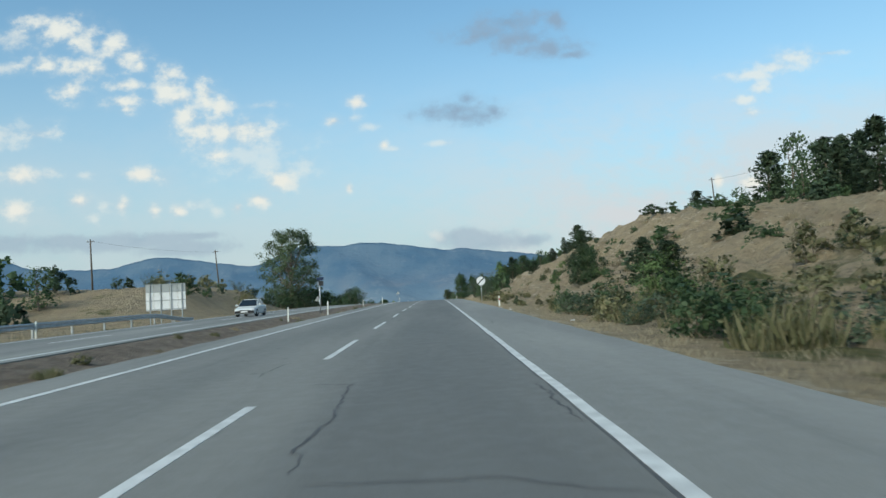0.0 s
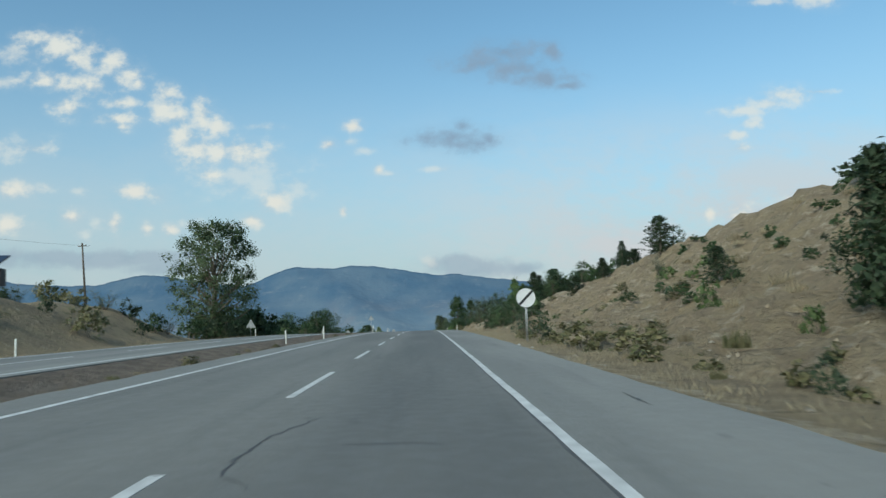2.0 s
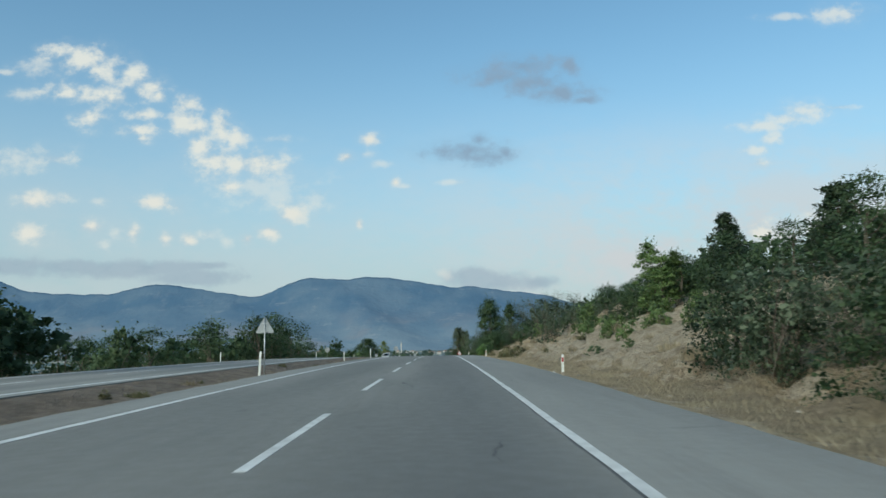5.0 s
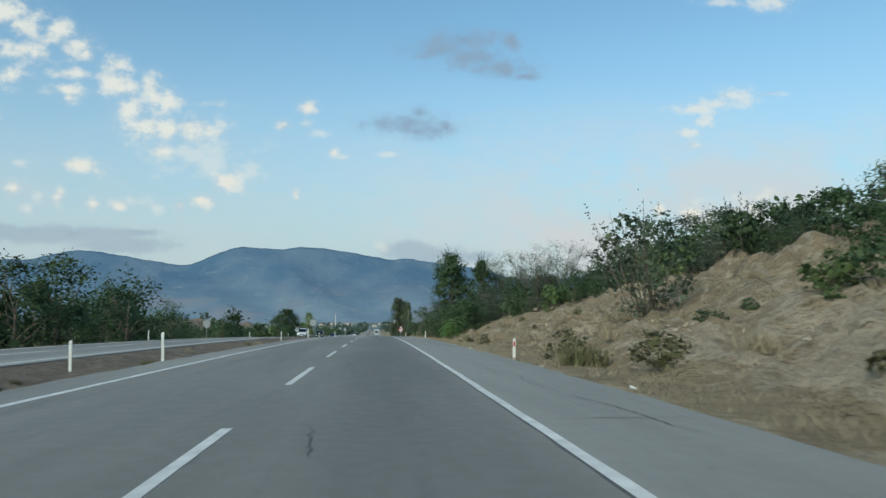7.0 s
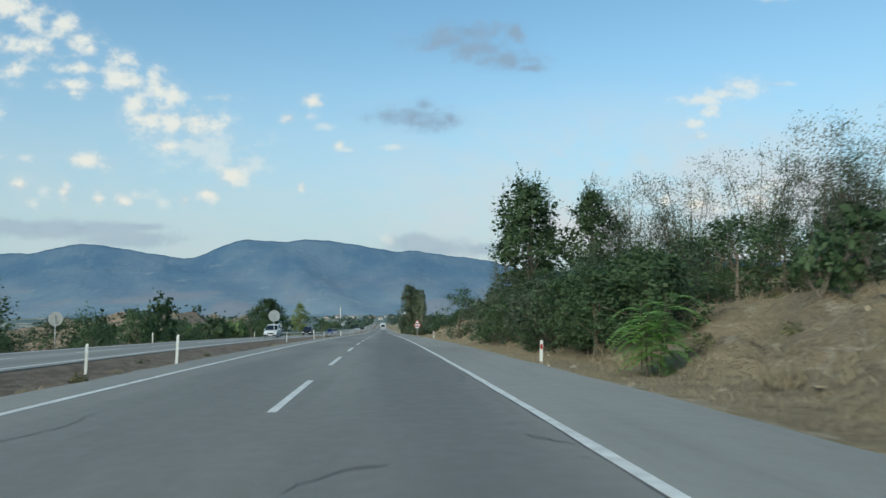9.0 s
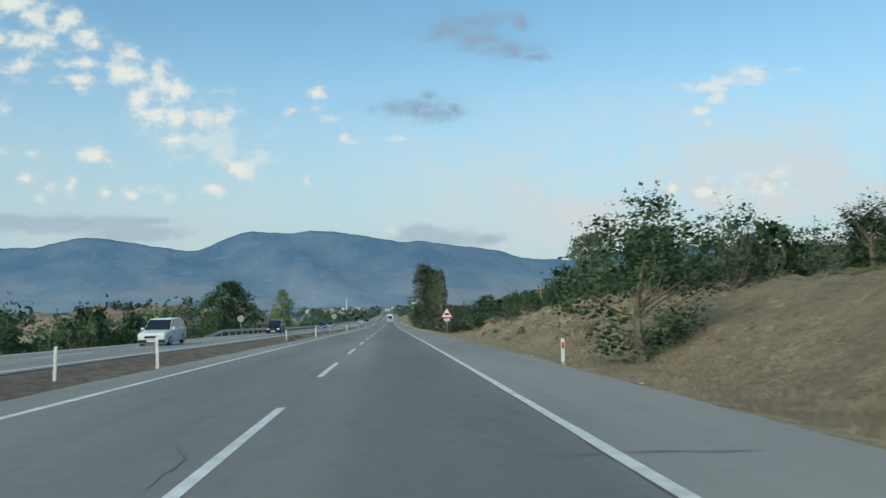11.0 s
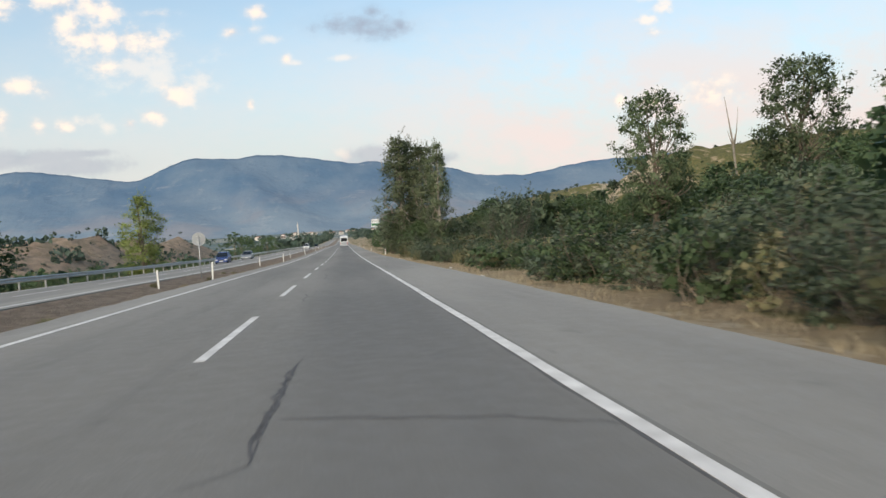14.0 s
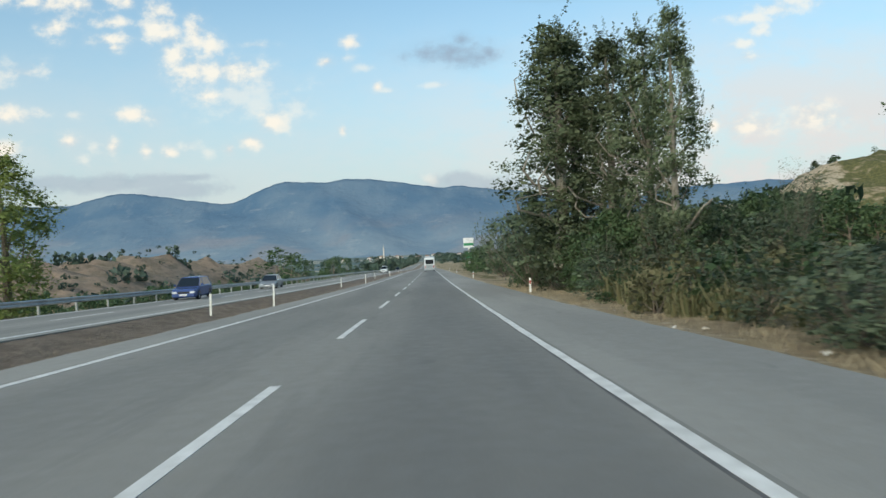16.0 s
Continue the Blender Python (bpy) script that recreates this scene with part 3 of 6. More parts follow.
def leaf_mesh(name, V, F, mat, h):
    """A crown of leaves, each one turned outward and shaded with the round of its clump."""
    V, F = np.asarray(V, float), np.asarray(F)
    q = V[F]
    mid = q.mean(1)
    face = np.cross(q[:, 2] - q[:, 0], q[:, 3] - q[:, 1])
    face /= np.linalg.norm(face, axis=1, keepdims=True) + 1e-9
    wide = np.percentile(np.abs(mid[:, :2]), 95) + 1e-6
    out = (mid - (0, 0, 0.42 * h)) / (wide, wide, 0.55 * h)
    out /= np.linalg.norm(out, axis=1, keepdims=True) + 1e-6
    k = 2.6 * math.pi / max(0.9, 0.16 * h)
    x, y, z = mid.T
    lump = np.stack([np.sin(k * x + 1.3 * np.sin(k * z)) , np.sin(k * y + 1.7 + 1.3 * np.sin(k * x)), np.sin(k * z + 0.6 + 1.3 * np.sin(k * y))], 1)
    turn = out + 0.45 * lump + (0, 0, 0.30)
    turn /= np.linalg.norm(turn, axis=1, keepdims=True)
    back = (face * turn).sum(1) < 0
    face[back] *= -1
    F = np.where(back[:, None], F[:, ::-1], F)
    turn = 0.62 * turn + 0.38 * face
    turn /= np.linalg.norm(turn, axis=1, keepdims=True)
    me = array_mesh(name, V, F, mat, True)
    normals = np.zeros_like(V)
    normals[F.ravel()] = np.repeat(turn, F.shape[1], 0)
    me.normals_split_custom_set_from_vertices(normals.tolist())
    return me


def part(name, mesh, mat, parent=None, label="", at=None, smooth=False):
    """One mesh object under a thing or under a part. mesh: a Mesh, or mesh data already made."""
    data = mesh if isinstance(mesh, bpy.types.Mesh) else mesh.data(name, mat, smooth)
    ob = new(name, data)
    ob.parent = parent
    if at is not None:
        ob.matrix_basis = at
    return tagged(ob, label) if label else ob


def thing(name, m, label, category, group=""):
    """The Empty at a thing's base that holds its parts."""
    ob = new(name)
    ob.empty_display_size = 0.2
    ob.matrix_basis = m
    return tagged(ob, label, category, group)


def on_road(x, y, up=0.0):
    return pose(x, y, float(road_z(y)) + up)


def on_ground(x, y, sink=0.0, turn=0.0):
    return pose(x, y, float(ground_z(x, y)) - sink, 0, 0, turn)


# ---- ground, roads, mountains ----
def grown(lo, hi, step, grow):
    out, s = [lo], step
    while out[-1] < hi:
        s *= grow
        out.append(out[-1] + s)
    return out[1:]


def ground():
    xs = [-v for v in reversed(grown(48, 4200, 1.2, 1.13))] + list(np.arange(-48, -18.9, 1.3)) + [-18.9, -17, -15, -13, -11.5] + list(np.arange(-10.9, -7.0, 0.38)) + [-6.9, -4, 0, 3.2, 4.19] + list(np.arange(4.3, 26, 0.5)) + list(np.arange(26, 52, 0.9)) + list(np.arange(52, 150, 3.0)) + grown(150, 4200, 3.5, 1.14)
    ys = [-v for v in reversed(grown(12, 900, 1.5, 1.22))] + list(np.arange(-12, 485, 1.05)) + list(np.arange(485, 760, 4.0)) + grown(760, 4950, 4.5, 1.07)
    xs, ys = np.array(xs), np.array(ys)
    X, Y = np.meshgrid(xs, ys)
    Z = ground_z(X, Y)
    nx, ny = len(xs), len(ys)
    i = (np.arange(ny - 1)[:, None] * nx + np.arange(nx - 1)[None, :]).ravel()
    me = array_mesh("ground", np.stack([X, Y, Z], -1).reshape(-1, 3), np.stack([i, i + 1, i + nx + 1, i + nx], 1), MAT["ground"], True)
    top, high = np.interp(Y, CUT_Y, CUT_X), np.interp(Y, CUT_Y, CUT_H)
    slope = ease(6.5, 9, X) * (1 - ease(top, top + 6, X))
    bare = slope * (0.17 + 0.16 * ease(2, 4, high) * ease(40, 70, Y) + 0.27 * ease(140, 160, Y)) * (1 - 0.30 * ease(196, 215, Y)) + 0.10 * slope * ease(318, 335, Y)
    bare = bare + 0.24 * slope * ease(158, 168, Y) * (1 - ease(190, 205, Y))
    bare = np.maximum(bare, 0.62 * ease(640, 700, Y) * (X < -100) * (X > -600) * (Y < 1300))
    bluff = X - 0.35 * (Y - 655)
    bare = np.maximum(bare, (0.12 + 0.8 * ease(96, 104, bluff) * (1 - ease(122, 134, bluff))) * ease(70, 100, X) * ease(590, 640, Y) * (1 - ease(1000, 1400, Y)))
    bare = np.maximum(bare, 0.62 * ease(5.9, 5.0, X) * (X > 3))
    green = np.where(X > 4.2, 0.12 + 0.55 * ease(top, top + 9, X) * (1 - 0.6 * ease(50, 75, Y) * (1 - ease(165, 180, Y))), 0.25 + 0.5 * ease(-22, -30, X) * ease(150, 170, Y))
    green = np.where((X > 6) & ((Y < 42) | (Y > 362)), np.maximum(green, 0.45), green)
    green = np.where((X > 17) & (X < 58) & (Y > 424) & (Y < 500), 0.12 + 0.25 * wobble(X, Y, 30, 4.0), green)
    green = np.where((X > 60) & (Y > 560), np.maximum(green, 0.75), green)
    green = np.where(bare > 0.55, green * 0.6, green)
    dirt = ((X < -6.9) & (X > -11)).astype(float) + 0.55 * ((X > -20.5) & (X < -18)) + 0.44 * ((X < -100) & (X > -600) & (Y > 640) & (Y < 1300))
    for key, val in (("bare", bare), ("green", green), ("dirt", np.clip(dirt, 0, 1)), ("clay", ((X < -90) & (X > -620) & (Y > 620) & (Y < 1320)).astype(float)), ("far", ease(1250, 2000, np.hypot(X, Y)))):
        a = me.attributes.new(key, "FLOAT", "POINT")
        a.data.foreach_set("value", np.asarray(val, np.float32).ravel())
    return tagged(part("ground", me, None), "dry straw-coloured grassland and bare earth beside the highway", "ground", kind="structure")


def strip(x0, x1, y0, y1, up, thick, step=4.0, wander=None):
    """A band that lies along the road, as a closed slab."""
    m = Mesh()
    ys = np.arange(y0, y1 + 0.01, step) if y1 - y0 > step else np.array([y0, y1])
    rings = []
    for y in ys:
        z = float(road_z(y)) + up
        d0, d1 = wander(y) if wander else (0, 0)
        rings.append([(x0 + d0, y, z - thick), (x1 + d1, y, z - thick), (x1 + d1, y, z), (x0 + d0, y, z)])
    return m.loft(rings)


def ragged(seed, a=0.05, b=0.05):
    return lambda y: (a * math.sin(y * 0.9 + seed) + a * math.sin(y * 2.3 + seed * 2), b * math.sin(y * 0.71 + seed * 3) + b * math.sin(y * 1.9 + seed))


def carriageways():
    road = tagged(part("road", strip(-5.95, 1.80, -60, 2600, 0.0, 0.25, 5), MAT["asphalt"]), "grey worn asphalt dual carriageway with white markings", "road", kind="structure")
    part("shoulder", strip(1.80, 4.25, -60, 2600, -0.004, 0.25, 1.3, lambda y: (0, 0.5 * ragged(1)(y)[1] + 0.04 * math.sin(y * 5))), MAT["shoulder"], road, "pale paved hard shoulder with a ragged edge")
    part("inner_shoulder", strip(-7.05, -5.95, -60, 2600, -0.004, 0.25, 1.3, lambda y: (ragged(2)(y)[0], 0)), MAT["shoulder"], road, "pale narrow paved strip beside the median")
    other = tagged(part("road", strip(-18.75, -10.9, -60, 2600, 0.0, 0.25, 5), MAT["asphalt_far"]), "pale worn asphalt of the opposite carriageway", "road", kind="structure")
    for k in range(-4, 58):
        y = 16.05 + 11.985 * k
        part("lane_dash", strip(-1.995, -1.86, y, y + 5.85, 0.004, 0.006, 2.9), MAT["paint"], road)
        part("lane_dash", strip(-15.17, -15.03, y + 3, y + 8.85, 0.004, 0.006, 2.9), MAT["paint"], other)
    worn = lambda s: (lambda y: (0.006 * math.sin(y * 0.7 + s) + 0.005 * math.sin(y * 1.9 + s), 0.006 * math.sin(y * 0.6 + 2 * s) + 0.006 * math.sin(y * 2.1)))
    def patched(y):  # the line wanders a little, and was painted aside of a mended joint
        a, b = worn(1)(y)
        jog = -0.15 * math.exp(-((y - 348.4) / 2.0) ** 2) + float(np.interp(y, [0, 70, 160, 240, 300, 340, 430], [0.01, 0.01, -0.015, 0, -0.01, -0.065, -0.08]))
        return a + jog, b + jog + 0.06 * math.exp(-((y - 347.6) / 1.2) ** 2)
    part("edge_line", strip(1.69, 1.825, -60, 1500, 0.004, 0.006, 1.1, patched), MAT["paint"], road, "worn white edge line")
    def seam(y):  # open joint between carriageway and shoulder, here and there
        w = 0.5 + 0.5 * math.sin(y * 0.33 + 2 * math.sin(y * 0.11)) + 0.25 * math.sin(y * 2.9)
        return patched(y)[0] - 0.018 + 0.012 * math.sin(y * 3.1), patched(y)[0] + 0.004 - 0.024 * max(0.0, min(1.0, 1.1 - w))
    part("joint", strip(1.672, 1.692, -10, 480, 0.0022, 0.004, 0.9, seam), MAT["tar"], road, "dark open joint beside the edge line")
    part("edge_line", strip(-5.86, -5.69, -60, 1500, 0.004, 0.006, 1.1, worn(2)), MAT["paint"], road, "worn white edge line")
    part("edge_line", strip(-11.64, -11.44, -60, 1500, 0.004, 0.006, 1.1, worn(3)), MAT["paint"], other, "worn white edge line")
    part("edge_line", strip(-18.30, -18.16, -60, 1500, 0.004, 0.006, 1.1, worn(4)), MAT["paint"], other, "worn white edge line")
    return road, other


SKYLINE_U = [-1.0, -.75, -.66, -.619, -.5715, -.533, -.487, -.445, -.417, -.382, -.340, -.290, -.250, -.225, -.193, -.175, -.131, -.098, -.050, -.020, .018, .044, .093, .147, .180, .242, .2975, .361, .444, .60, .9]
SKYLINE_V = [.10, .125, .105, .0877, .0662, .0617, .0582, .0596, .0668, .0712, .0667, .0564, .0511, .0614, .0740, .0762, .0740, .0769, .0724, .0679, .0595, .0618, .0549, .0471, .0374, .0330, .0434, .0490, .0510, .045, .04]


def mountains():
    """A wooded range across the end of the valley, as folded ridges."""
    us, rows = np.linspace(-0.98, 0.88, 420), 46
    eye_y, eye_z = 232.0, -0.6
    V, nu = [], len(us)
    sky_v = np.interp(us, SKYLINE_U, SKYLINE_V)
    k = np.array([1, 2, 3, 2, 1]) / 9
    sky_v = np.convolve(np.pad(sky_v, 2, "edge"), k, "valid")
    sky_v = sky_v + 0.0006 * np.sin(us * 61) + 0.0004 * np.sin(us * 173 + 1) + 0.00025 * np.sin(us * 419)
    for j in range(rows):
        s = j / (rows - 1)
        dist = 3250 + 1150 * s
        crest = eye_z + sky_v * 4400
        foot = -88.0
        fold = 0.5 + 0.5 * np.sin(us * 26 + 2.5 * np.sin(us * 9 + s * 1.5) + s * 2.0)
        fold2 = 0.5 + 0.5 * np.sin(us * 71 + 3 * s + 2 * np.sin(us * 23))
        h = foot + (crest - foot) * (s ** (1.35 + 0.5 * fold)) * (1 - 0.10 * (fold * 0.7 + fold2 * 0.3) * math.sin(math.pi * s))
        V.append(np.stack([us * dist, np.full(nu, eye_y + dist), h], 1))
    V.append(np.stack([us * 4500, np.full(nu, eye_y + 4450.0), np.full(nu, -200.0)], 1))
    i = (np.arange(rows)[:, None] * nu + np.arange(nu - 1)[None, :]).ravel()
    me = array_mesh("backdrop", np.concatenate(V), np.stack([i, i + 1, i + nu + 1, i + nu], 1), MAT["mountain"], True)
    return tagged(part("backdrop", me, None), "blue wooded mountain range beyond the valley, its haze painted as glow", "mountain", kind="structure")


ground()
ROAD, ROAD_BACK = carriageways()
mountains()


# ---- plants ----
def rng_for(seed):
    return np.random.default_rng(seed)


def leaf_quads(rng, pts, size, slim=0.55, upright=0.0):
    """A small four-cornered leaf at every point, turned at random."""
    n = len(pts)
    a = rng.normal(size=(n, 3))
    a[:, 2] += upright * np.sign(rng.random(n) - 0.15) * 2
    a /= np.linalg.norm(a, axis=1, keepdims=True)
    b = np.cross(a, rng.normal(size=(n, 3)))
    b /= np.linalg.norm(b, axis=1, keepdims=True)
    s = (size * (0.6 + 0.8 * rng.random(n)))[:, None]
    mid = pts + 0.12 * s * np.cross(a, b)
    V = np.stack([pts - a * s * 0.5, mid + b * s * slim * 0.5, pts + a * s * 0.5, mid - b * s * slim * 0.5], 1).reshape(-1, 3)
    return V, np.arange(4 * n).reshape(n, 4)


def in_crown(rng, n, shape):
    """Points in a crown; shape(u) gives the half width at height u from 0 to 1, and clumps crowd the outside."""
    u = rng.random(n)
    r = np.sqrt(rng.random(n)) * 0.75 + 0.25 * rng.random(n)
    a = rng.random(n) * 2 * math.pi
    w = shape(u) * r
    return np.stack([w * np.cos(a), w * np.sin(a), u], 1)


def bent(rng, a, b, k, sway):
    a, b = np.array(a, float), np.array(b, float)
    mid = rng.normal(size=3) * sway
    return [tuple(a + (b - a) * t + mid * math.sin(math.pi * t)) for t in np.linspace(0, 1, k)]


TEMPLATES = {}


def clumped(rng, centres, spread, big, big_size, small, small_size, slim=0.66, upright=0.0):
    """Leaves about clump centres: a few broad ones that close the heart, many small ones round the outside."""
    heart = np.repeat(centres, big, 0) + rng.normal(size=(len(centres) * big, 3)) * spread * 0.33
    n = len(centres) * small
    way = rng.normal(size=(n, 3))
    way /= np.linalg.norm(way, axis=1, keepdims=True)
    skin = np.repeat(centres, small, 0) + way * (spread * (0.55 + 0.75 * rng.random(n) ** 1.4))[:, None] * (1, 1, 0.85)
    V1, F1 = leaf_quads(rng, heart, big_size, 0.8)
    V2, F2 = leaf_quads(rng, skin, small_size, slim, upright)
    return np.concatenate([V1, V2]), np.concatenate([F1, F2 + len(V1)])


def shoots(rng, n, foot, reach, leaf_gap, size, lean=0.22):
    """Upright young shoots that stand out of a crown, with leaves along them; foot() gives where each springs."""
    P = []
    for k in range(n):
        p = np.array(foot())
        d = np.array([rng.normal() * lean, rng.normal() * lean, 1.0]) * reach * (0.5 + 0.6 * rng.random())
        t = rng.random(int(np.linalg.norm(d) / leaf_gap))[:, None]
        P.append(p + d * t + rng.normal(size=(len(t), 3)) * 0.07 * (1.25 - t))
    return leaf_quads(rng, np.concatenate(P), size, 0.5, 0.3)


def template(kind, variant):
    """Trunk mesh, crown mesh, height and width of one sort of plant; built once.
    Variants 0 to 2 are the nearest plants, 3 to 5 those across the road, 6 to 8 far ones with fewer, larger leaves."""
    key = (kind, variant)
    if key in TEMPLATES:
        return TEMPLATES[key]
    rng = rng_for(sum(map(ord, kind)) * 31 + variant)
    lod = variant // 3

    wood, bark, leaf = Mesh(), MAT["bark"], MAT["leaf"]
    if kind in ("broad", "oak", "tall", "great", "poplar", "yellow", "sapling", "dome"):
        h, w, low, clumps, spread = {"broad": (7, 5.5, 0.08, 84, 0.62), "tall": (10, 5.4, 0.05, 230, 0.56), "oak": (11.4, 9.8, 0.08, 200, 0.85), "great": (17, 13.5, 0.12, 300, 0.85), "poplar": (15, 4.2, 0.06, 240, 0.46), "yellow": (10, 4.2, 0.04, 190, 0.48), "sapling": (6, 1.7, 0.10, 60, 0.28), "dome": (4.6, 6, 0.02, 150, 0.55)}[kind]
        if lod == 2:
            clumps = int(clumps * 0.7)
            spread *= 1.15
        big, bsize, small, ssize = ((18, 0.17, 42, 0.10), (14, 0.18, 21, 0.12), (6, 0.36, 7, 0.25))[lod]
        if kind == "great":
            big, bsize, small, ssize = (10, 0.36, 70, 0.19) if lod == 0 else (12, 0.40, 44, 0.20)
        elif kind == "poplar":
            big, bsize, small, ssize = 9, 0.21, 62, 0.11
        elif kind == "tall" and lod == 0:
            big, bsize, small, ssize = 14, 0.24, 42, 0.105
        elif kind == "oak":
            big, bsize, small, ssize = 20, 0.34, 46, 0.18
        if kind == "great":
            shape = lambda u: 0.5 * w * np.clip(np.sin(math.pi * (0.15 + 0.76 * u)) ** 0.62, 0.15, 1)
        elif kind in ("broad", "oak"):
            shape = lambda u: 0.5 * w * np.clip(np.sin(math.pi * (0.10 + 0.86 * u)) ** 0.6, 0.15, 1) * (1 - 0.22 * u)
        elif kind == "dome":
            shape = lambda u: 0.5 * w * np.sqrt(np.clip(1 - u ** 2.2, 0.04, 1)) * (0.85 + 0.3 * u)
        elif kind == "tall":
            shape = lambda u: 0.5 * w * np.clip(0.62 + 0.9 * u - 1.35 * u ** 2.4, 0.10, 1)
        else:
            shape = lambda u: 0.5 * w * np.clip(0.55 + 1.6 * u - 2.0 * u ** 2.2, 0.12, 1)
        c = in_crown(rng, clumps, shape)
        # an uneven outline: some sides bulge and some are hollow
        ang = np.arctan2(c[:, 1], c[:, 0])
        bulge = 1 + (0.09 if kind == "great" else 0.20) * np.sin(2 * ang + 6 * c[:, 2] + variant) + 0.15 * np.sin(5 * ang + 11 * c[:, 2])
        c[:, :2] *= bulge[:, None] * 0.86
        c[:, 2] = h * (low + (0.96 - low) * c[:, 2])
        top = h * (0.62 if kind in ("broad", "great", "oak", "dome") else 0.9)
        base_r = {"broad": 0.14, "oak": 0.24, "tall": 0.16, "great": 0.42, "poplar": 0.22, "yellow": 0.16, "sapling": 0.06, "dome": 0.10}[kind]
        path = bent(rng, (0, 0, -0.3), (0.1, 0.05, top), 7, 0.12)
        wood.tube(path, [base_r * (1.15 - 0.95 * i / 6) for i in range(7)], 7)
        limbs = {"broad": 12, "oak": 16, "tall": 16, "great": 46, "poplar": 26, "yellow": 14, "sapling": 10, "dome": 14}[kind] // (1 + lod // 2)
        for p in c[rng.permutation(clumps)[:limbs]]:
            z0 = max(0.12 * h, min(p[2] * (0.55 if kind != "poplar" else 0.7), top * 0.95))
            k = base_r * 0.42 * (1.1 - z0 / h)
            foot = [float(np.interp(z0, [q[2] for q in path], [q[i] for q in path])) for i in (0, 1)]
            wood.tube(bent(rng, (*foot, z0), p, 4, 0.04 * h), [k, k * 0.75, k * 0.5, k * 0.2], 4)
        V, F = clumped(rng, c, spread, big, bsize, small, ssize)
        if lod < 2 and kind not in ("great", "oak"):
            up = c[c[:, 2] > 0.45 * h]
            V2, F2 = shoots(rng, {"broad": 16, "tall": 70, "poplar": 44, "yellow": 18, "sapling": 30, "dome": 46}[kind], lambda: up[rng.integers(len(up))], {"tall": 0.20 * h, "poplar": 1.7, "sapling": 1.0}.get(kind, 0.16 * h), 0.045 if lod == 0 else 0.08, ssize)
            V, F = np.concatenate([V, V2]), np.concatenate([F, F2 + len(V)])
        leaf = MAT[{"poplar": "leaf_poplar", "great": "leaf_plane", "yellow": "leaf_yellow", "sapling": "leaf_bright"}.get(kind, "leaf")]
        bark = MAT["bark_pale"] if kind == "poplar" else bark
    elif kind == "pine":
        h, w = 5.0, 3.2
        wood.tube(bent(rng, (0, 0, -0.3), (0.05, 0, h), 8, 0.04), [0.09 - 0.011 * i for i in range(8)], 6)
        P = []
        z = 0.35
        while z < h * 0.97:
            u = z / h
            reach = 0.5 * w * (1 - u) ** 0.75 * (0.75 + 0.5 * rng.random()) + 0.12
            for a in rng.random() * 6 + np.arange(6) * 1.047:
                if rng.random() < 0.18:
                    continue
                r = reach * (0.55 + 0.6 * rng.random())
                tip = np.array([math.cos(a) * r, math.sin(a) * r, z + r * (0.18 + 0.35 * u)])
                if lod < 2:
                    wood.tube([(0, 0, z), tuple(tip * (0.5, 0.5, 0.5) + np.array([0, 0, z * 0.5 - 0.03])), tuple(tip)], [0.022, 0.014, 0.005], 3)
                k = (56, 36, 13)[lod]
                t = rng.random(k) ** 0.6
                P.append(np.array([0, 0, z]) * (1 - t)[:, None] + tip * t[:, None] + rng.normal(size=(k, 3)) * 0.085)
            z += 0.36 * (1 - 0.35 * u)
        P.append(np.stack([rng.normal(size=60) * 0.06, rng.normal(size=60) * 0.06, h * (0.93 + 0.09 * rng.random(60))], 1))
        V, F = leaf_quads(rng, np.concatenate(P), (0.20, 0.25, 0.42)[lod], 0.28)
        leaf = MAT["needle"]
    elif kind == "cypress":
        h, w = 3.6, 1.0
        wood.tube([(0, 0, -0.2), (0, 0, h * 0.8)], [0.06, 0.02], 6)
        c = in_crown(rng, 2600, lambda u: 0.5 * w * np.clip(0.55 + 1.2 * u - 1.45 * u ** 2, 0.12, 1))
        c[:, 2] = 0.15 + c[:, 2] * h
        c[:, :2] *= (1 + 0.22 * np.sin(c[:, 2:3] * 7))
        V, F = leaf_quads(rng, c, 0.12, 0.4, 0.6)
        leaf = MAT["needle"]
    elif kind in ("shrub", "green_shrub", "dark_shrub", "dry_shrub"):
        great = lod == 3  # a bush of twice the height, with leaves of the same size
        lod = 0 if great else lod
        h, w, n = (3.4, 4.0, 74) if great else (1.6, 2.0, 27)
        c = in_crown(rng, n, lambda u: 0.5 * w * np.sqrt(np.clip(1 - (u * 0.95 - 0.28) ** 2 / 0.52, 0.05, 1)))
        c[:, :2] *= 0.86
        c[:, 2] = 0.14 + c[:, 2] * (h - 0.42)
        c[:, 2] *= 1 + 0.18 * rng.normal(size=n) * (c[:, 2] > 0.55 * h)
        for p in c[: 8 - 3 * lod]:
            wood.tube(bent(rng, (rng.normal() * 0.12, rng.normal() * 0.12, -0.1), p * (1, 1, 1.08), 4, 0.08), [0.022, 0.017, 0.011, 0.004], 3)
        big, bsize, small, ssize = (14, 0.135, 28, 0.085) if great else ((9, 0.15, 34, 0.064), (8, 0.18, 16, 0.10), (5, 0.30, 7, 0.19))[lod]
        V, F = clumped(rng, c, 0.36 if great else 0.24, big, bsize, small, ssize, 0.55)
        if lod < 2:
            V2, F2 = shoots(rng, 22 if great else 9, lambda: c[rng.integers(n)], 0.8 if great else 0.55, 0.035 if lod == 0 else 0.06, ssize, 0.4)
            V, F = np.concatenate([V, V2]), np.concatenate([F, F2 + len(V)])
        leaf = {"shrub": MAT["leaf"], "green_shrub": MAT["leaf_bright"], "dark_shrub": MAT["needle"], "dry_shrub": MAT["weed"]}[kind]
    elif kind in ("olive", "thin"):
        h, w = 5.0, 4.0
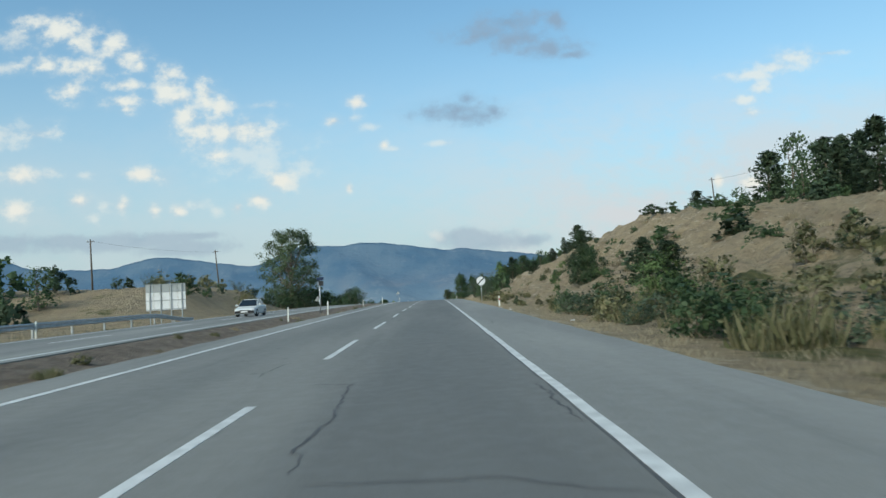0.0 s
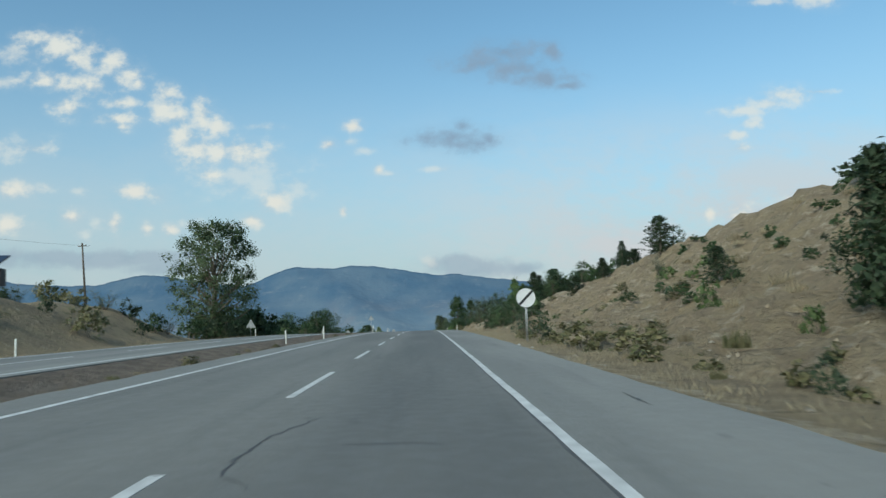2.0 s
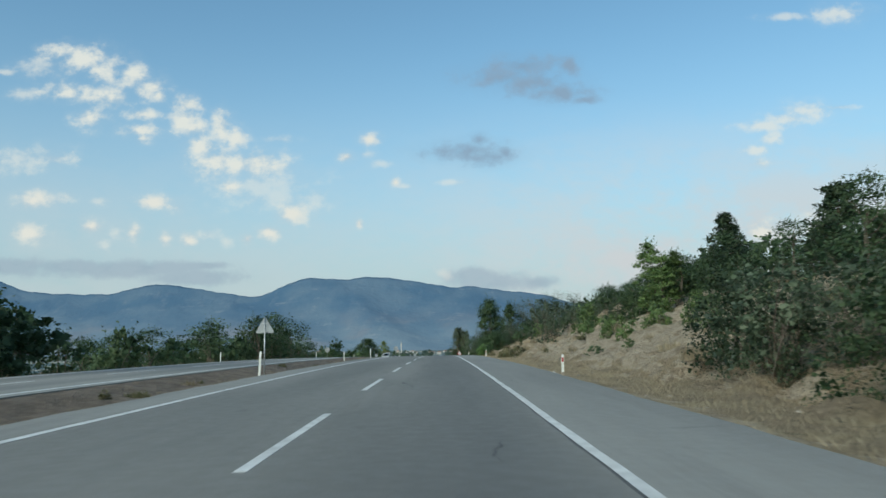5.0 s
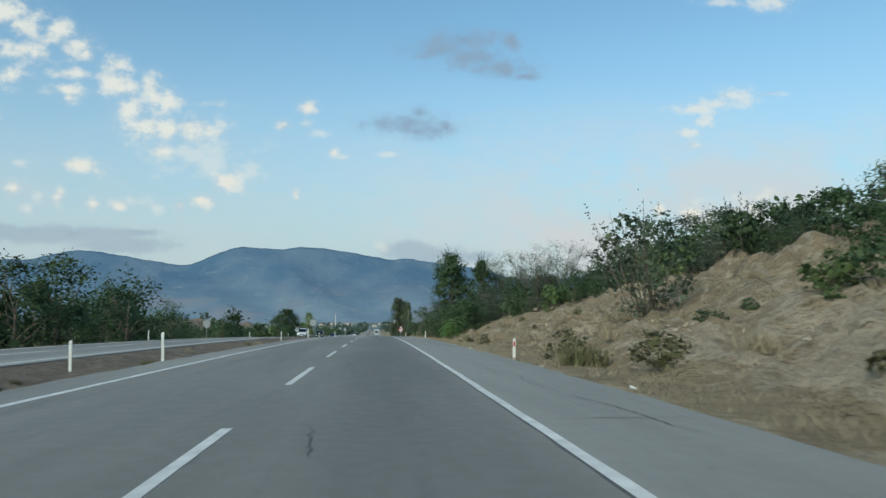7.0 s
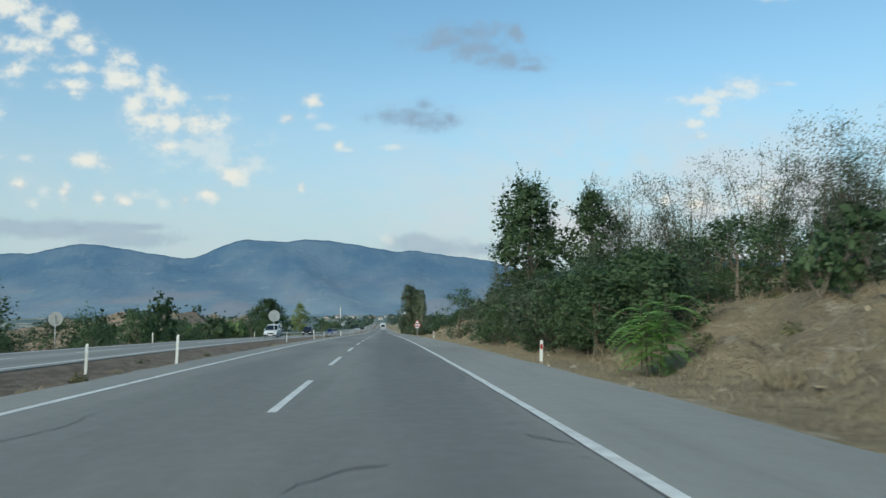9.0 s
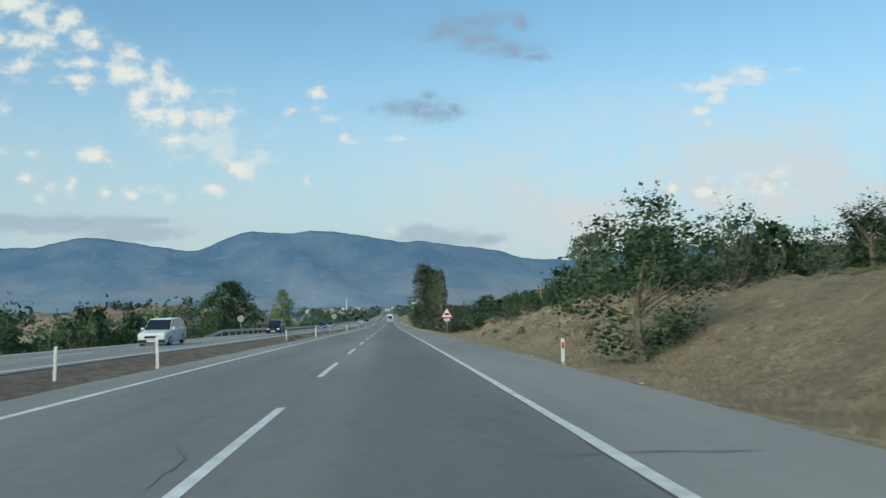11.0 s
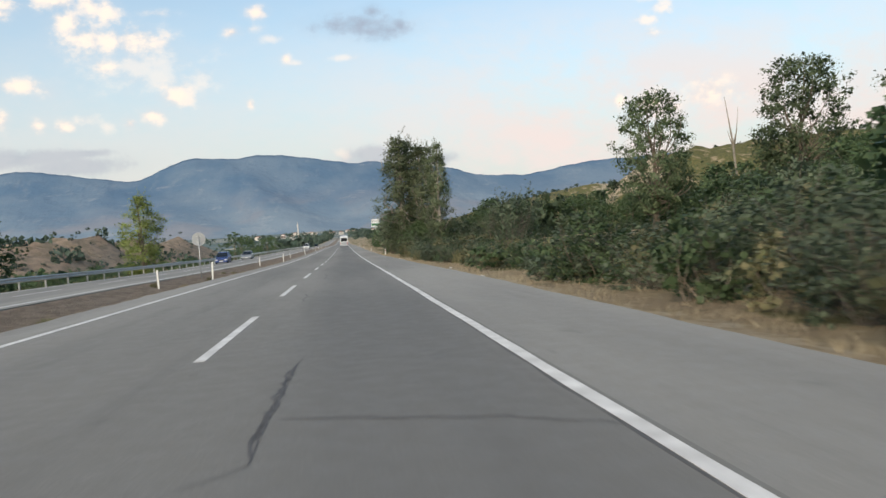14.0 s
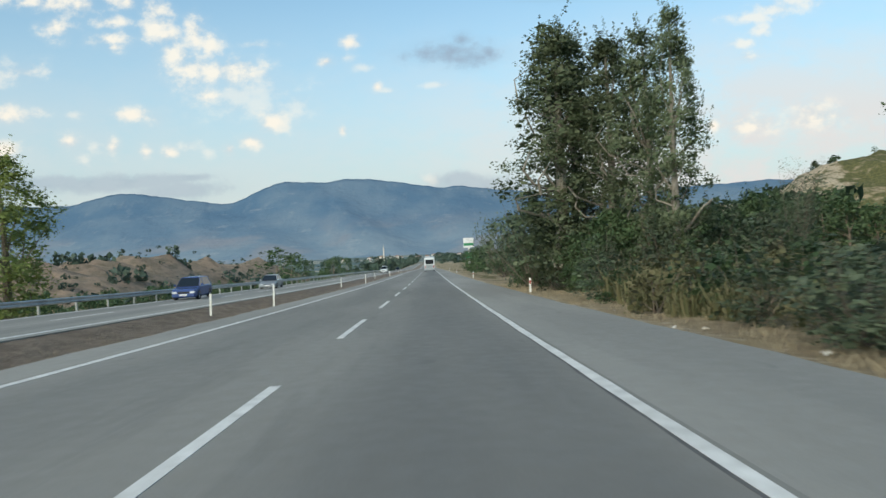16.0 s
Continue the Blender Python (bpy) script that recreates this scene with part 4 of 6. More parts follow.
        pts, full, tips, ends = [], kind == "olive", [], []
        stems = (16, 12, 9, 20)[lod]
        if lod == 3:  # the taller grey trees
            h, w, lod = 8.5, 4.6, 0
        for k in range(stems):
            a, r = rng.random() * 6.28, 0.46 * w * math.sqrt(rng.random())
            tip = np.array([math.cos(a) * r, math.sin(a) * r, h * (0.5 + 0.45 * rng.random()) * (1 - 0.25 * (2 * r / w) ** 2)])
            path = bent(rng, (rng.normal() * 0.1, rng.normal() * 0.1, -0.2), tip, 5, 0.2)
            tips.append(tip)
            wood.tube(path, [0.036, 0.028, 0.020, 0.012, 0.003], 4 if lod == 0 else 3)
            for j in range(3 if full else 11):
                q = np.array(path[1 + j % 4])
                if not full and h > 6:
                    q = np.array(path[2]) + (tip - path[2]) * rng.random()
                e = q + rng.normal(size=3) * (0.42, 0.42, 0.30) + (0, 0, 0.4)
                ends += [e, (q + e) / 2]
                wood.tube([tuple(q), tuple((q + e) / 2 + rng.normal(size=3) * 0.05), tuple(e)], [0.012, 0.008, 0.002], 3)
                t = rng.random(9 if full else 5)[:, None]
                pts.append(q * (1 - t) + e * t + rng.normal(size=(len(t), 3)) * 0.08)
            t = (0.12 + 0.92 * rng.random(20 if full else 12))[:, None]
            pts.append(tip * t + rng.normal(size=(len(t), 3)) * (0.24 if full else 0.14))
        V, F = leaf_quads(rng, np.concatenate(pts), (0.11, 0.15, 0.22)[lod] * (1 if full else 0.62), 0.5)
        if full:
            c = in_crown(rng, 44, lambda u: 0.5 * w * np.sqrt(np.clip(1 - (u - 0.35) ** 2 / 0.5, 0.05, 1)))
            c[:, :2] *= 0.84
            c[:, 2] = 0.25 + c[:, 2] * h * 0.72
            big, bsize, small, ssize = ((12, 0.19, 30, 0.095), (8, 0.22, 17, 0.12), (6, 0.30, 7, 0.20))[lod]
            V2, F2 = clumped(rng, c, 0.46, big, bsize, small, ssize, 0.5, 0.3)
        else:  # feathery sprays at the ends of the twigs
            V2, F2 = clumped(rng, np.array(ends), 0.36, 0, 0.1, 13, 0.095, 0.42, 0.5)
        V, F = np.concatenate([V, V2]), np.concatenate([F, F2 + len(V)])
        V2, F2 = shoots(rng, 14 - 3 * lod if full else 10, lambda: tips[rng.integers(stems)] * (0.9, 0.9, 0.82), 1.5 if full else 0.9, 0.05 if lod == 0 else 0.09, (0.10, 0.14, 0.22)[lod] * (1 if full else 0.7), 0.25)
        V, F = np.concatenate([V, V2]), np.concatenate([F, F2 + len(V)])
        leaf, bark = MAT["leaf_olive"], MAT["twig"]
    elif kind == "frond":
        h, w = 2.2, 2.2
        vs, fs, k = [], [], 0
        for stem in range(7):
            a, r = rng.random() * 6.28, 0.5 * math.sqrt(rng.random())
            foot = np.array([0.2 * math.cos(a), 0.2 * math.sin(a), -0.1])
            head = np.array([r * math.cos(a), r * math.sin(a), h * (0.45 + 0.5 * rng.random())])
            wood.tube([tuple(foot), tuple((foot + head) / 2), tuple(head)], [0.022, 0.018, 0.012], 5)
            for f in range(15):  # feathered leaves arch out of the stem and droop at their tips
                b, up = f * 2.4 + rng.random(), 0.30 + 0.70 * f / 14
                o = foot + (head - foot) * up
                out = np.array([math.cos(b), math.sin(b), 0])
                side = np.array([-out[1], out[0], 0])
                long = 0.72 * (0.75 + 0.4 * rng.random())
                for j in range(13):
                    t = (j + 1) / 13
                    q = o + out * long * t + np.array([0, 0, 0.34 * t - 0.62 * t * t])
                    for sgn in (-1, 1):
                        e = q + side * sgn * 0.17 * (1 - 0.5 * t * t) + out * 0.04 + np.array([0, 0, -0.035])
                        n = out * 0.027
                        vs += [q - n * 0.4, (q + e) / 2 + n, e, (q + e) / 2 - n]
                        fs.append((k, k + 1, k + 2, k + 3))
                        k += 4
        V, F = np.array(vs), np.array(fs)
        leaf = MAT["leaf_sumac"]
    elif kind in ("weed", "straw"):
        h, w = 0.9, 1.3
        n = 230 if kind == "weed" else 130
        r, a = 0.5 * w * np.sqrt(rng.random(n)), rng.random(n) * 6.28
        foot = np.stack([r * np.cos(a), r * np.sin(a), np.full(n, -0.03)], 1)
        tall = h * (0.35 + 0.65 * rng.random(n)) * (1 - 0.4 * (2 * r / w) ** 2)
        lean = rng.normal(size=(n, 3)) * 0.22
        tip = foot + np.stack([lean[:, 0] * tall, lean[:, 1] * tall, tall], 1)
        side = np.stack([np.cos(a * 3), np.sin(a * 3), np.zeros(n)], 1) * 0.012
        mid = (foot + tip) / 2 + lean * 0.12
        V1 = np.stack([foot - side, foot + side, mid + side * 1.6, tip], 1).reshape(-1, 3)
        pts = foot + (tip - foot) * rng.random((n, 1)) + rng.normal(size=(n, 3)) * 0.05
        pts = np.concatenate([pts, pts + rng.normal(size=(n, 3)) * 0.06])
        V2, F2 = leaf_quads(rng, pts[::1 if kind == "weed" else 3], 0.085, 0.5, 0.5)
        V, F = np.concatenate([V1, V2]), np.concatenate([np.arange(4 * n).reshape(n, 4), F2 + 4 * n])
        wood.tube([(0, 0, -0.05), (0.02, 0.03, h * 0.5), (0.06, 0.02, h)], [0.010, 0.007, 0.002], 4)
        leaf, bark = MAT["weed"] if kind == "weed" else MAT["grass"], MAT["twig"]
    if kind not in ("weed", "straw"):  # true size of the crown as it grew
        h = float(np.percentile(V[:, 2], 99.3))
        w = float(np.percentile(np.abs(V[:, :2]), 98.0)) * 2
    crown = array_mesh("crown", V, F, leaf) if kind in ("weed", "straw", "frond") else leaf_mesh("crown", V, F, leaf, h)
    TEMPLATES[key] = (wood.data("trunk", bark), crown, h, w)
    return TEMPLATES[key]


LOOKS = {
    "broad": ("deciduous_tree", "full green deciduous tree with an uneven crown", "tree"),
    "oak": ("oak_tree", "large dense dark green tree with a rounded crown", "tree"),
    "tall": ("deciduous_tree", "tall dense dark green roadside tree with upright shoots", "tree"),
    "great": ("plane_tree", "tall leafy tree with pale limbs showing through its crown", "tree"),
    "poplar": ("poplar_tree", "tall slender poplar with grey-green shimmering leaves", "tree"),
    "yellow": ("poplar_tree", "young poplar with yellowing leaves by the far carriageway", "tree"),
    "sapling": ("poplar_sapling", "slim young poplar with fresh light green leaves", "tree"),
    "dome": ("thicket_bush", "broad dense green bush with a rounded top", "shrub"),
    "pine": ("pine_tree", "dark green pine standing on the dry hillside", "tree"),
    "cypress": ("cypress", "narrow dark cypress on the ridge of the hill", "tree"),
    "shrub": ("shrub", "round green shrub on dry ground", "shrub"),
    "green_shrub": ("green_bush", "bright green low shrub on the eroded slope", "shrub"),
    "dark_shrub": ("juniper_bush", "dense dark evergreen bush on the slope", "shrub"),
    "dry_shrub": ("dry_bush", "brownish half-dry shrub beside the road", "shrub"),
    "olive": ("willow_bush", "grey-green bush with many upright shoots", "shrub"),
    "thin": ("bare_tree", "sparse grey tree with thin nearly bare twigs", "tree"),
    "frond": ("sumac_bush", "bright green bush with long feathered leaves", "shrub"),
    "weed": ("weed_clump", "clump of half-dry roadside weeds", "weeds"),
    "straw": ("grass_clump", "clump of tall straw-coloured dry grass", "grass"),
}
PLANT = random.Random(7)
SCRUB = []


def join_scrub():
    """The bushes and trees that stay far off, as one thicket."""
    for pick, name, label, key in ((0, "scrub", "green scrub and trees scattered over the far slopes", "leaf"), (1, "scrub_stems", "thin stems and trunks of the far scrub", "bark")):
        V, F, at = [], [], 0
        for row in SCRUB:
            me, m = row[pick], np.array(row[2])
            co, idx = np.empty(len(me.vertices) * 3, np.float32), np.empty(len(me.loops), np.int32)
            me.vertices.foreach_get("co", co)
            me.loops.foreach_get("vertex_index", idx)
            size = [q.loop_total for q in me.polygons]
            V.append(co.reshape(-1, 3) @ m[:3, :3].T + m[:3, 3])
            F += [f.tolist() for f in np.split(idx + at, np.cumsum(size)[:-1])] if pick else [idx.reshape(-1, 4) + at]
            at += len(me.vertices)
        if pick:
            me = bpy.data.meshes.new(name)
            me.from_pydata(np.concatenate(V).tolist(), [], F)
            me.materials.append(MAT[key])
        else:
            me = array_mesh(name, np.concatenate(V), np.concatenate(F), MAT[key])
        tagged(part(name, me, None), label, "scrub", kind="stuff")


def plant(kind, x, y, h, w, lean=0.0, sink=0.05):
    lod = 2 if x > (30 if 300 < y < 400 or 215 < y < 280 else 23) or x < -42 or y > 485 else 1 if x > 11.5 or x < -20 or y > 452 else 0
    if "shrub" in kind:
        lod = max(lod, 2 if h < 0.6 else 1 if h < 1.25 else 0)
    elif kind in ("olive", "broad"):
        lod = max(lod, 2 if h < 1.2 else 1 if h < 2.6 else 0) if h < 5 or x < 0 or x > 17 else 0
    elif kind == "pine" and x < 48:
        lod = min(lod, 1)
    elif kind == "thin" and h > 5 or kind in ("dome", "sapling"):
        lod = 0
    if kind in ("great", "oak", "poplar", "tall", "yellow"):
        lod = 1 if kind == "great" and x > 0 or kind == "tall" and x < 0 else 0
    if kind == "thin" and h > 5 or "shrub" in kind and h > 2.1 and 4 < x < 12.5 and y < 485:
        lod = 3
    trunk, crown, h0, w0 = template(kind, PLANT.randrange(1 if kind in ("great", "oak", "cypress") else 3) + 3 * lod)
    name, label, category = LOOKS[kind]
    far_off = lod == 2 and (x > 20 or x < -20 or y > 460) and (kind in ("shrub", "dry_shrub", "green_shrub") or kind == "broad" and (x > 34 or y > 520 or x < -50))
    m = pose(x, y, float(ground_z(x, y)) - sink, lean, 0, PLANT.uniform(0, 360)) @ Matrix.Diagonal((w / w0, w / w0, h / h0, 1))
    if far_off:
        SCRUB.append((crown, trunk, m))
        return None
    ob = thing(name, m, label, category, "roadside " + category + ("s" if category in ("tree", "shrub") else ""))
    part("trunk" if category == "tree" else "stem", trunk, None, ob)
    part("crown" if category == "tree" else "foliage", crown, None, ob)
    return ob


def grove(kinds, box, n, tall, seed, near=0.0, spread=(0.7, 1.1), along=None):
    """n plants strewn over a stretch of ground (x0, x1, y0, y1), no two closer than near; tall: least and greatest height."""
    r = random.Random(seed)
    put, tries = [], 0
    while len(put) < n and tries < n * 30:
        tries += 1
        x, y = r.uniform(box[0], box[1]), r.uniform(box[2], box[3])
        if along:
            x += along(y)
        if any((x - a) ** 2 + (y - b) ** 2 < near * near for a, b in put):
            continue
        put.append((x, y))
        h = r.uniform(*tall)
        plant(r.choice(kinds), x, y, h, h * r.uniform(*spread))


def cut_top(y):
    return float(np.interp(y, CUT_Y, CUT_X))


# trees that stand by themselves: kind, x, y, height, crown width
for row in [("great", -30.0, 160.5, 17.0, 12.0), ("pine", 44.8, 125, 5.2, 3.8), ("pine", 25.6, 130.5, 4.2, 3.4), ("broad", 27.5, 131.5, 2.4, 2.6), ("cypress", 26.1, 148, 3.8, 1.25), ("oak", -28.4, 420, 11.6, 10.0), ("yellow", -25.7, 466.5, 11.0, 5.6),
            ("broad", 7.6, 309, 5.4, 4.8)]:
    plant(*row)
for x, y, top, wide in ((7.5, 463.4, 3.2, 5.4), (8.7, 465.0, 2.8, 4.8), (9.9, 461.0, 2.0, 4.2), (10.9, 458.0, 1.4, 3.4), (11.5, 455.2, 1.6, 2.8)):
    plant("poplar", x, y, top - float(ground_z(x, y)), wide)
for x, y, top, wide in ((56.5, 497, 12.0, 12.5), (64.8, 465.3, 11.6, 12.0), (32.8, 401.6, 5.6, 6.5)):
    plant("great", x, y, top - float(ground_z(x, y)), wide)
# shrubs and small trees on the first hill
for row in [("dome", 15.4, 74.0, 3.5, 3.6), ("dark_shrub", 14.6, 73.4, 2.6, 2.6), ("pine", 15.0, 74.8, 5.0, 2.6), ("dark_shrub", 13.4, 46.5, 2.4, 3.6), ("pine", 13.0, 46, 3.2, 2.2), ("pine", 9.8, 31, 2.4, 2.0), ("dark_shrub", 11.5, 36, 1.1, 1.0), ("pine", 18.3, 96.7, 2.4, 2.0), ("green_shrub", 12.2, 74, 0.9, 0.8),
            ("shrub", 16.6, 99.2, 0.9, 1.6), ("shrub", 16.5, 114, 0.9, 1.3), ("shrub", 17.0, 104, 0.8, 1.0), ("dry_shrub", 20.5, 100, 0.8, 1.2), ("shrub", 15.2, 93, 0.8, 1.0), ("dark_shrub", 7.2, 64, 0.8, 0.6), ("dry_shrub", 7.4, 76, 1.1, 1.9), ("dry_shrub", 7.2, 84, 1.2, 2.3)]:
    plant(*row)
for row in [("dry_shrub", 6.6, 88.5, 1.1, 1.3), ("shrub", 8.3, 104.5, 1.8, 1.9), ("olive", 7.3, 103, 2.3, 2.1), ("dark_shrub", 7.2, 93.4, 1.0, 0.8), ("shrub", 16, 108, 0.8, 1.3), ("green_shrub", 18.5, 107, 1.0, 1.5), ("green_shrub", 14.5, 88.5, 1.9, 1.5), ("shrub", 24, 112, 1.0, 1.6), ("shrub", 24.5, 78, 1.4, 2.8), ("dark_shrub", 30, 100, 1.6, 3.0),
            ("shrub", 33, 108, 1.2, 2.0), ("dark_shrub", 26, 64, 2.0, 4.0), ("shrub", 29, 70, 1.8, 3.2), ("dry_shrub", 22, 120, 0.8, 1.4), ("shrub", 26, 124, 1.0, 1.4), ("thin", 21.5, 118, 1.8, 1.2)]:
    plant(*row)
# the second cutting
for row in [("pine", 14.2, 177.2, 1.7, 1.3), ("green_shrub", 12.6, 166, 1.3, 1.2), ("green_shrub", 12.9, 194, 1.2, 1.5), ("green_shrub", 13.8, 202.4, 1.4, 1.7), ("green_shrub", 12.2, 183, 1.0, 1.2), ("shrub", 13.3, 187, 1.1, 1.3), ("shrub", 9.6, 175, 0.6, 0.9), ("thin", 14.9, 192.4, 2.2, 2.0), ("green_shrub", 14.2, 188.5, 1.3, 1.6),
            ("olive", 12.6, 215, 5.6, 4.6), ("dome", 19.4, 189.8, 3.6, 6.4), ("dome", 22.6, 190.0, 3.6, 5.6), ("dome", 16.6, 192.5, 2.4, 3.2), ("pine", 18.6, 176.6, 5.6, 3.0), ("pine", 19.8, 178.4, 4.8, 2.6), ("shrub", 14.5, 201, 1.6, 1.6), ("dry_shrub", 7.4, 200, 1.1, 1.7), ("dry_shrub", 7.2, 209, 1.4, 1.9), ("weed", 6.6, 205, 1.1, 1.6), ("dark_shrub", 9.4, 150, 3.4, 2.4), ("broad", 10.2, 154.5, 4.8, 2.6), ("pine", 15.5, 168, 2.6, 2.0)]:
    plant(*row)
for row in [("frond", 6.9, 252.8, 2.2, 2.1), ("dome", 9.3, 259.5, 3.6, 4.4), ("dome", 8.6, 265.5, 3.4, 4.0), ("thin", 8.6, 285, 5.6, 3.4), ("thin", 13.4, 275, 5.4, 4.0), ("dry_shrub", 7.0, 231, 0.9, 0.9), ("dry_shrub", 7.1, 241, 0.7, 1.2), ("broad", 24, 380, 6.0, 5.0), ("shrub", 13.8, 357, 1.4, 2.4)]:
    plant(*row)
for kind, x, y, top, wide in (("sapling", 16.74, 187.98, 8.35, 1.9), ("sapling", 16.58, 184.14, 6.98, 1.9), ("sapling", 17.78, 184.74, 7.28, 1.7), ("tall", 10.5, 287.8, 8.3, 5.8), ("tall", 14.4, 284.6, 7.5, 4.0), ("thin", 18.4, 287.5, 7.9, 5.6), ("thin", 21.6, 285.0, 8.6, 6.2), ("thin", 24.6, 281.0, 9.2, 6.4), ("thin", 17.0, 260.4, 6.2, 4.4), ("thin", 19.2, 262.5, 5.6, 4.0)):
    plant(kind, x, y, top - float(ground_z(x, y)), wide)
# low growth on the open slopes
grove(["dry_shrub", "straw", "weed", "dry_shrub"], (6.4, 9.6, 48, 100), 46, (0.3, 0.7), 75, 1.0, (1.1, 1.7))
grove(["straw", "dry_shrub", "shrub", "straw", "green_shrub"], (9.5, 30, 44, 132), 70, (0.4, 1.0), 41, 1.8, (1.1, 1.7))
grove(["shrub", "green_shrub", "dry_shrub", "shrub"], (17, 34, 48, 112), 16, (0.7, 1.4), 42, 3.0, (1.0, 1.4))
grove(["straw", "straw", "shrub", "dry_shrub", "green_shrub"], (8.8, 18, 152, 212), 46, (0.35, 0.9), 43, 1.5, (1.1, 1.7))
grove(["green_shrub", "shrub", "green_shrub"], (11.5, 17.5, 158, 206), 14, (0.9, 1.9), 46, 2.4, (0.8, 1.0))
grove(["straw", "dry_shrub", "straw"], (7.6, 14, 212, 262), 34, (0.35, 0.8), 44, 1.4, (1.1, 1.7))
grove(["straw", "dry_shrub", "weed", "straw"], (7.4, 13, 318, 372), 44, (0.35, 0.8), 45, 1.3, (1.1, 1.7))
# thickets
grove(["broad", "shrub", "broad", "olive"], (20.5, 36, 222, 276), 44, (3.6, 5.2), 47, 2.2, (0.8, 1.1))
grove(["olive", "weed", "shrub", "weed", "dry_shrub", "olive"], (6.6, 9.8, -14, 47), 84, (0.7, 1.5), 1, 0.7, (1.0, 1.5))
grove(["shrub", "dark_shrub", "dry_shrub", "green_shrub"], (9, 22, -12, 42), 34, (1.0, 2.4), 2, 1.5, (0.9, 1.3))
grove(["pine", "broad", "pine"], (56, 104, 112, 190), 36, (6, 8.5), 3, 3.6, (0.5, 0.75))
grove(["pine", "broad", "pine"], (46, 80, 70, 114), 34, (6.5, 9.0), 34, 3.2, (0.5, 0.75))
grove(["dark_shrub", "shrub"], (36, 58, 74, 122), 26, (1.2, 2.8), 4, 2, (1.0, 1.6))
grove(["shrub", "broad", "dark_shrub", "olive"], (8.6, 14, 140, 153), 14, (2.4, 3.8), 5, 1.6, (0.8, 1.1))
grove(["broad", "shrub", "pine"], (18, 32, 150, 176), 22, (2.6, 4.6), 6, 2.2, (0.7, 1.0))
grove(["shrub", "broad", "green_shrub", "dark_shrub", "broad"], (0, 9, 176, 206), 30, (2.0, 3.8), 7, 1.8, (0.8, 1.1), cut_top)
grove(["shrub", "shrub", "dark_shrub", "broad", "green_shrub", "olive"], (-1.0, 9, 206, 256), 54, (1.8, 3.4), 8, 1.5, (0.8, 1.1), cut_top)
grove(["broad", "shrub", "broad", "olive", "olive", "shrub"], (7.6, 12.5, 261, 290), 48, (2.2, 4.0), 9, 1.3, (0.85, 1.1))
grove(["broad", "broad", "olive", "thin"], (12.5, 22, 262, 294), 30, (3.0, 4.7), 10, 1.9, (0.65, 0.9))
grove(["broad", "shrub", "olive"], (14.5, 30, 318, 366), 40, (2.2, 4.2), 11, 1.8, (0.8, 1.1))
grove(["broad", "olive", "broad", "shrub"], (15.5, 34, 366, 389), 36, (3.0, 5.0), 23, 1.8, (0.8, 1.1))
grove(["shrub", "olive", "shrub", "dry_shrub"], (15, 34, 389, 406), 34, (1.4, 2.6), 51, 1.5, (0.9, 1.3))
grove(["broad", "olive", "broad"], (34, 56, 380, 440), 34, (3.5, 6.0), 28, 2.6, (0.8, 1.1))
grove(["olive", "shrub", "dry_shrub", "olive", "olive", "shrub"], (6.2, 15.5, 372, 388), 56, (1.3, 2.3), 12, 0.95, (0.95, 1.35))
grove(["shrub", "olive", "olive", "dry_shrub", "shrub", "weed"], (6.0, 15, 388, 409), 60, (0.8, 1.5), 52, 0.95, (1.0, 1.5))
grove(["shrub", "dry_shrub", "weed", "olive", "olive"], (6.2, 9.5, 400, 420), 24, (0.8, 1.5), 24, 0.9, (1.0, 1.5))
for row in [("olive", 10.3, 412.4, 4.2, 3.0), ("broad", 11.6, 414.4, 3.8, 2.8), ("olive", 12.6, 417.0, 4.6, 3.2)]:
    plant(*row)
grove(["olive", "olive", "dry_shrub", "weed", "shrub"], (6.0, 13, 418, 431), 50, (0.8, 1.3), 29, 0.9, (1.1, 1.6))
grove(["olive", "olive", "dry_shrub", "olive", "weed", "shrub"], (6.0, 15, 431, 452), 76, (1.1, 2.0), 49, 1.0, (1.0, 1.5))
grove(["dry_shrub", "straw", "shrub", "straw"], (13, 28, 419, 449), 40, (0.5, 0.9), 50, 1.4, (1.2, 1.8))
grove(["broad", "olive", "broad"], (23, 52, 410, 432), 26, (3.5, 5.5), 25, 2.2, (0.8, 1.1), lambda y: max(0, 0.56 * (y - 393) - 12))
grove(["broad", "broad", "dark_shrub", "broad"], (26, 70, 499, 514), 38, (5.5, 8.5), 30, 2.2, (0.75, 1.0))
grove(["broad", "shrub", "broad"], (58, 100, 440, 500), 46, (4.0, 8.0), 31, 3.0, (0.8, 1.1))
grove(["olive", "shrub", "olive"], (6.6, 17, 453, 476), 34, (2.4, 4.2), 13, 1.5, (0.75, 1.0))
for row in [("olive", 6.6, 468.5, 5.4, 4.6), ("olive", 7.4, 474.0, 5.8, 5.0), ("olive", 9.2, 512.0, 7.4, 7.0), ("dome", 9.4, 458.5, 4.0, 4.6), ("olive", 12.4, 457.0, 4.4, 5.0), ("dome", 16.6, 459.0, 4.6, 5.2), ("dome", 20.2, 463.0, 4.2, 4.6), ("olive", 14.6, 453.0, 3.4, 4.0), ("thin", 17.2, 456.0, 5.6, 3.0)]:
    plant(*row)
grove(["broad", "shrub", "olive"], (8, 24, 480, 620), 30, (3.0, 6.0), 14, 2.6, (0.8, 1.1))
grove(["broad", "dark_shrub", "shrub"], (34, 110, 520, 640), 40, (3.0, 6.0), 26, 4.0, (0.8, 1.1))
grove(["dark_shrub", "pine", "broad"], (120, 230, 640, 760), 44, (1.6, 4.0), 33, 4.0, (0.9, 1.4))
plant("broad", 154.5, 715, 5.0, 5.2)
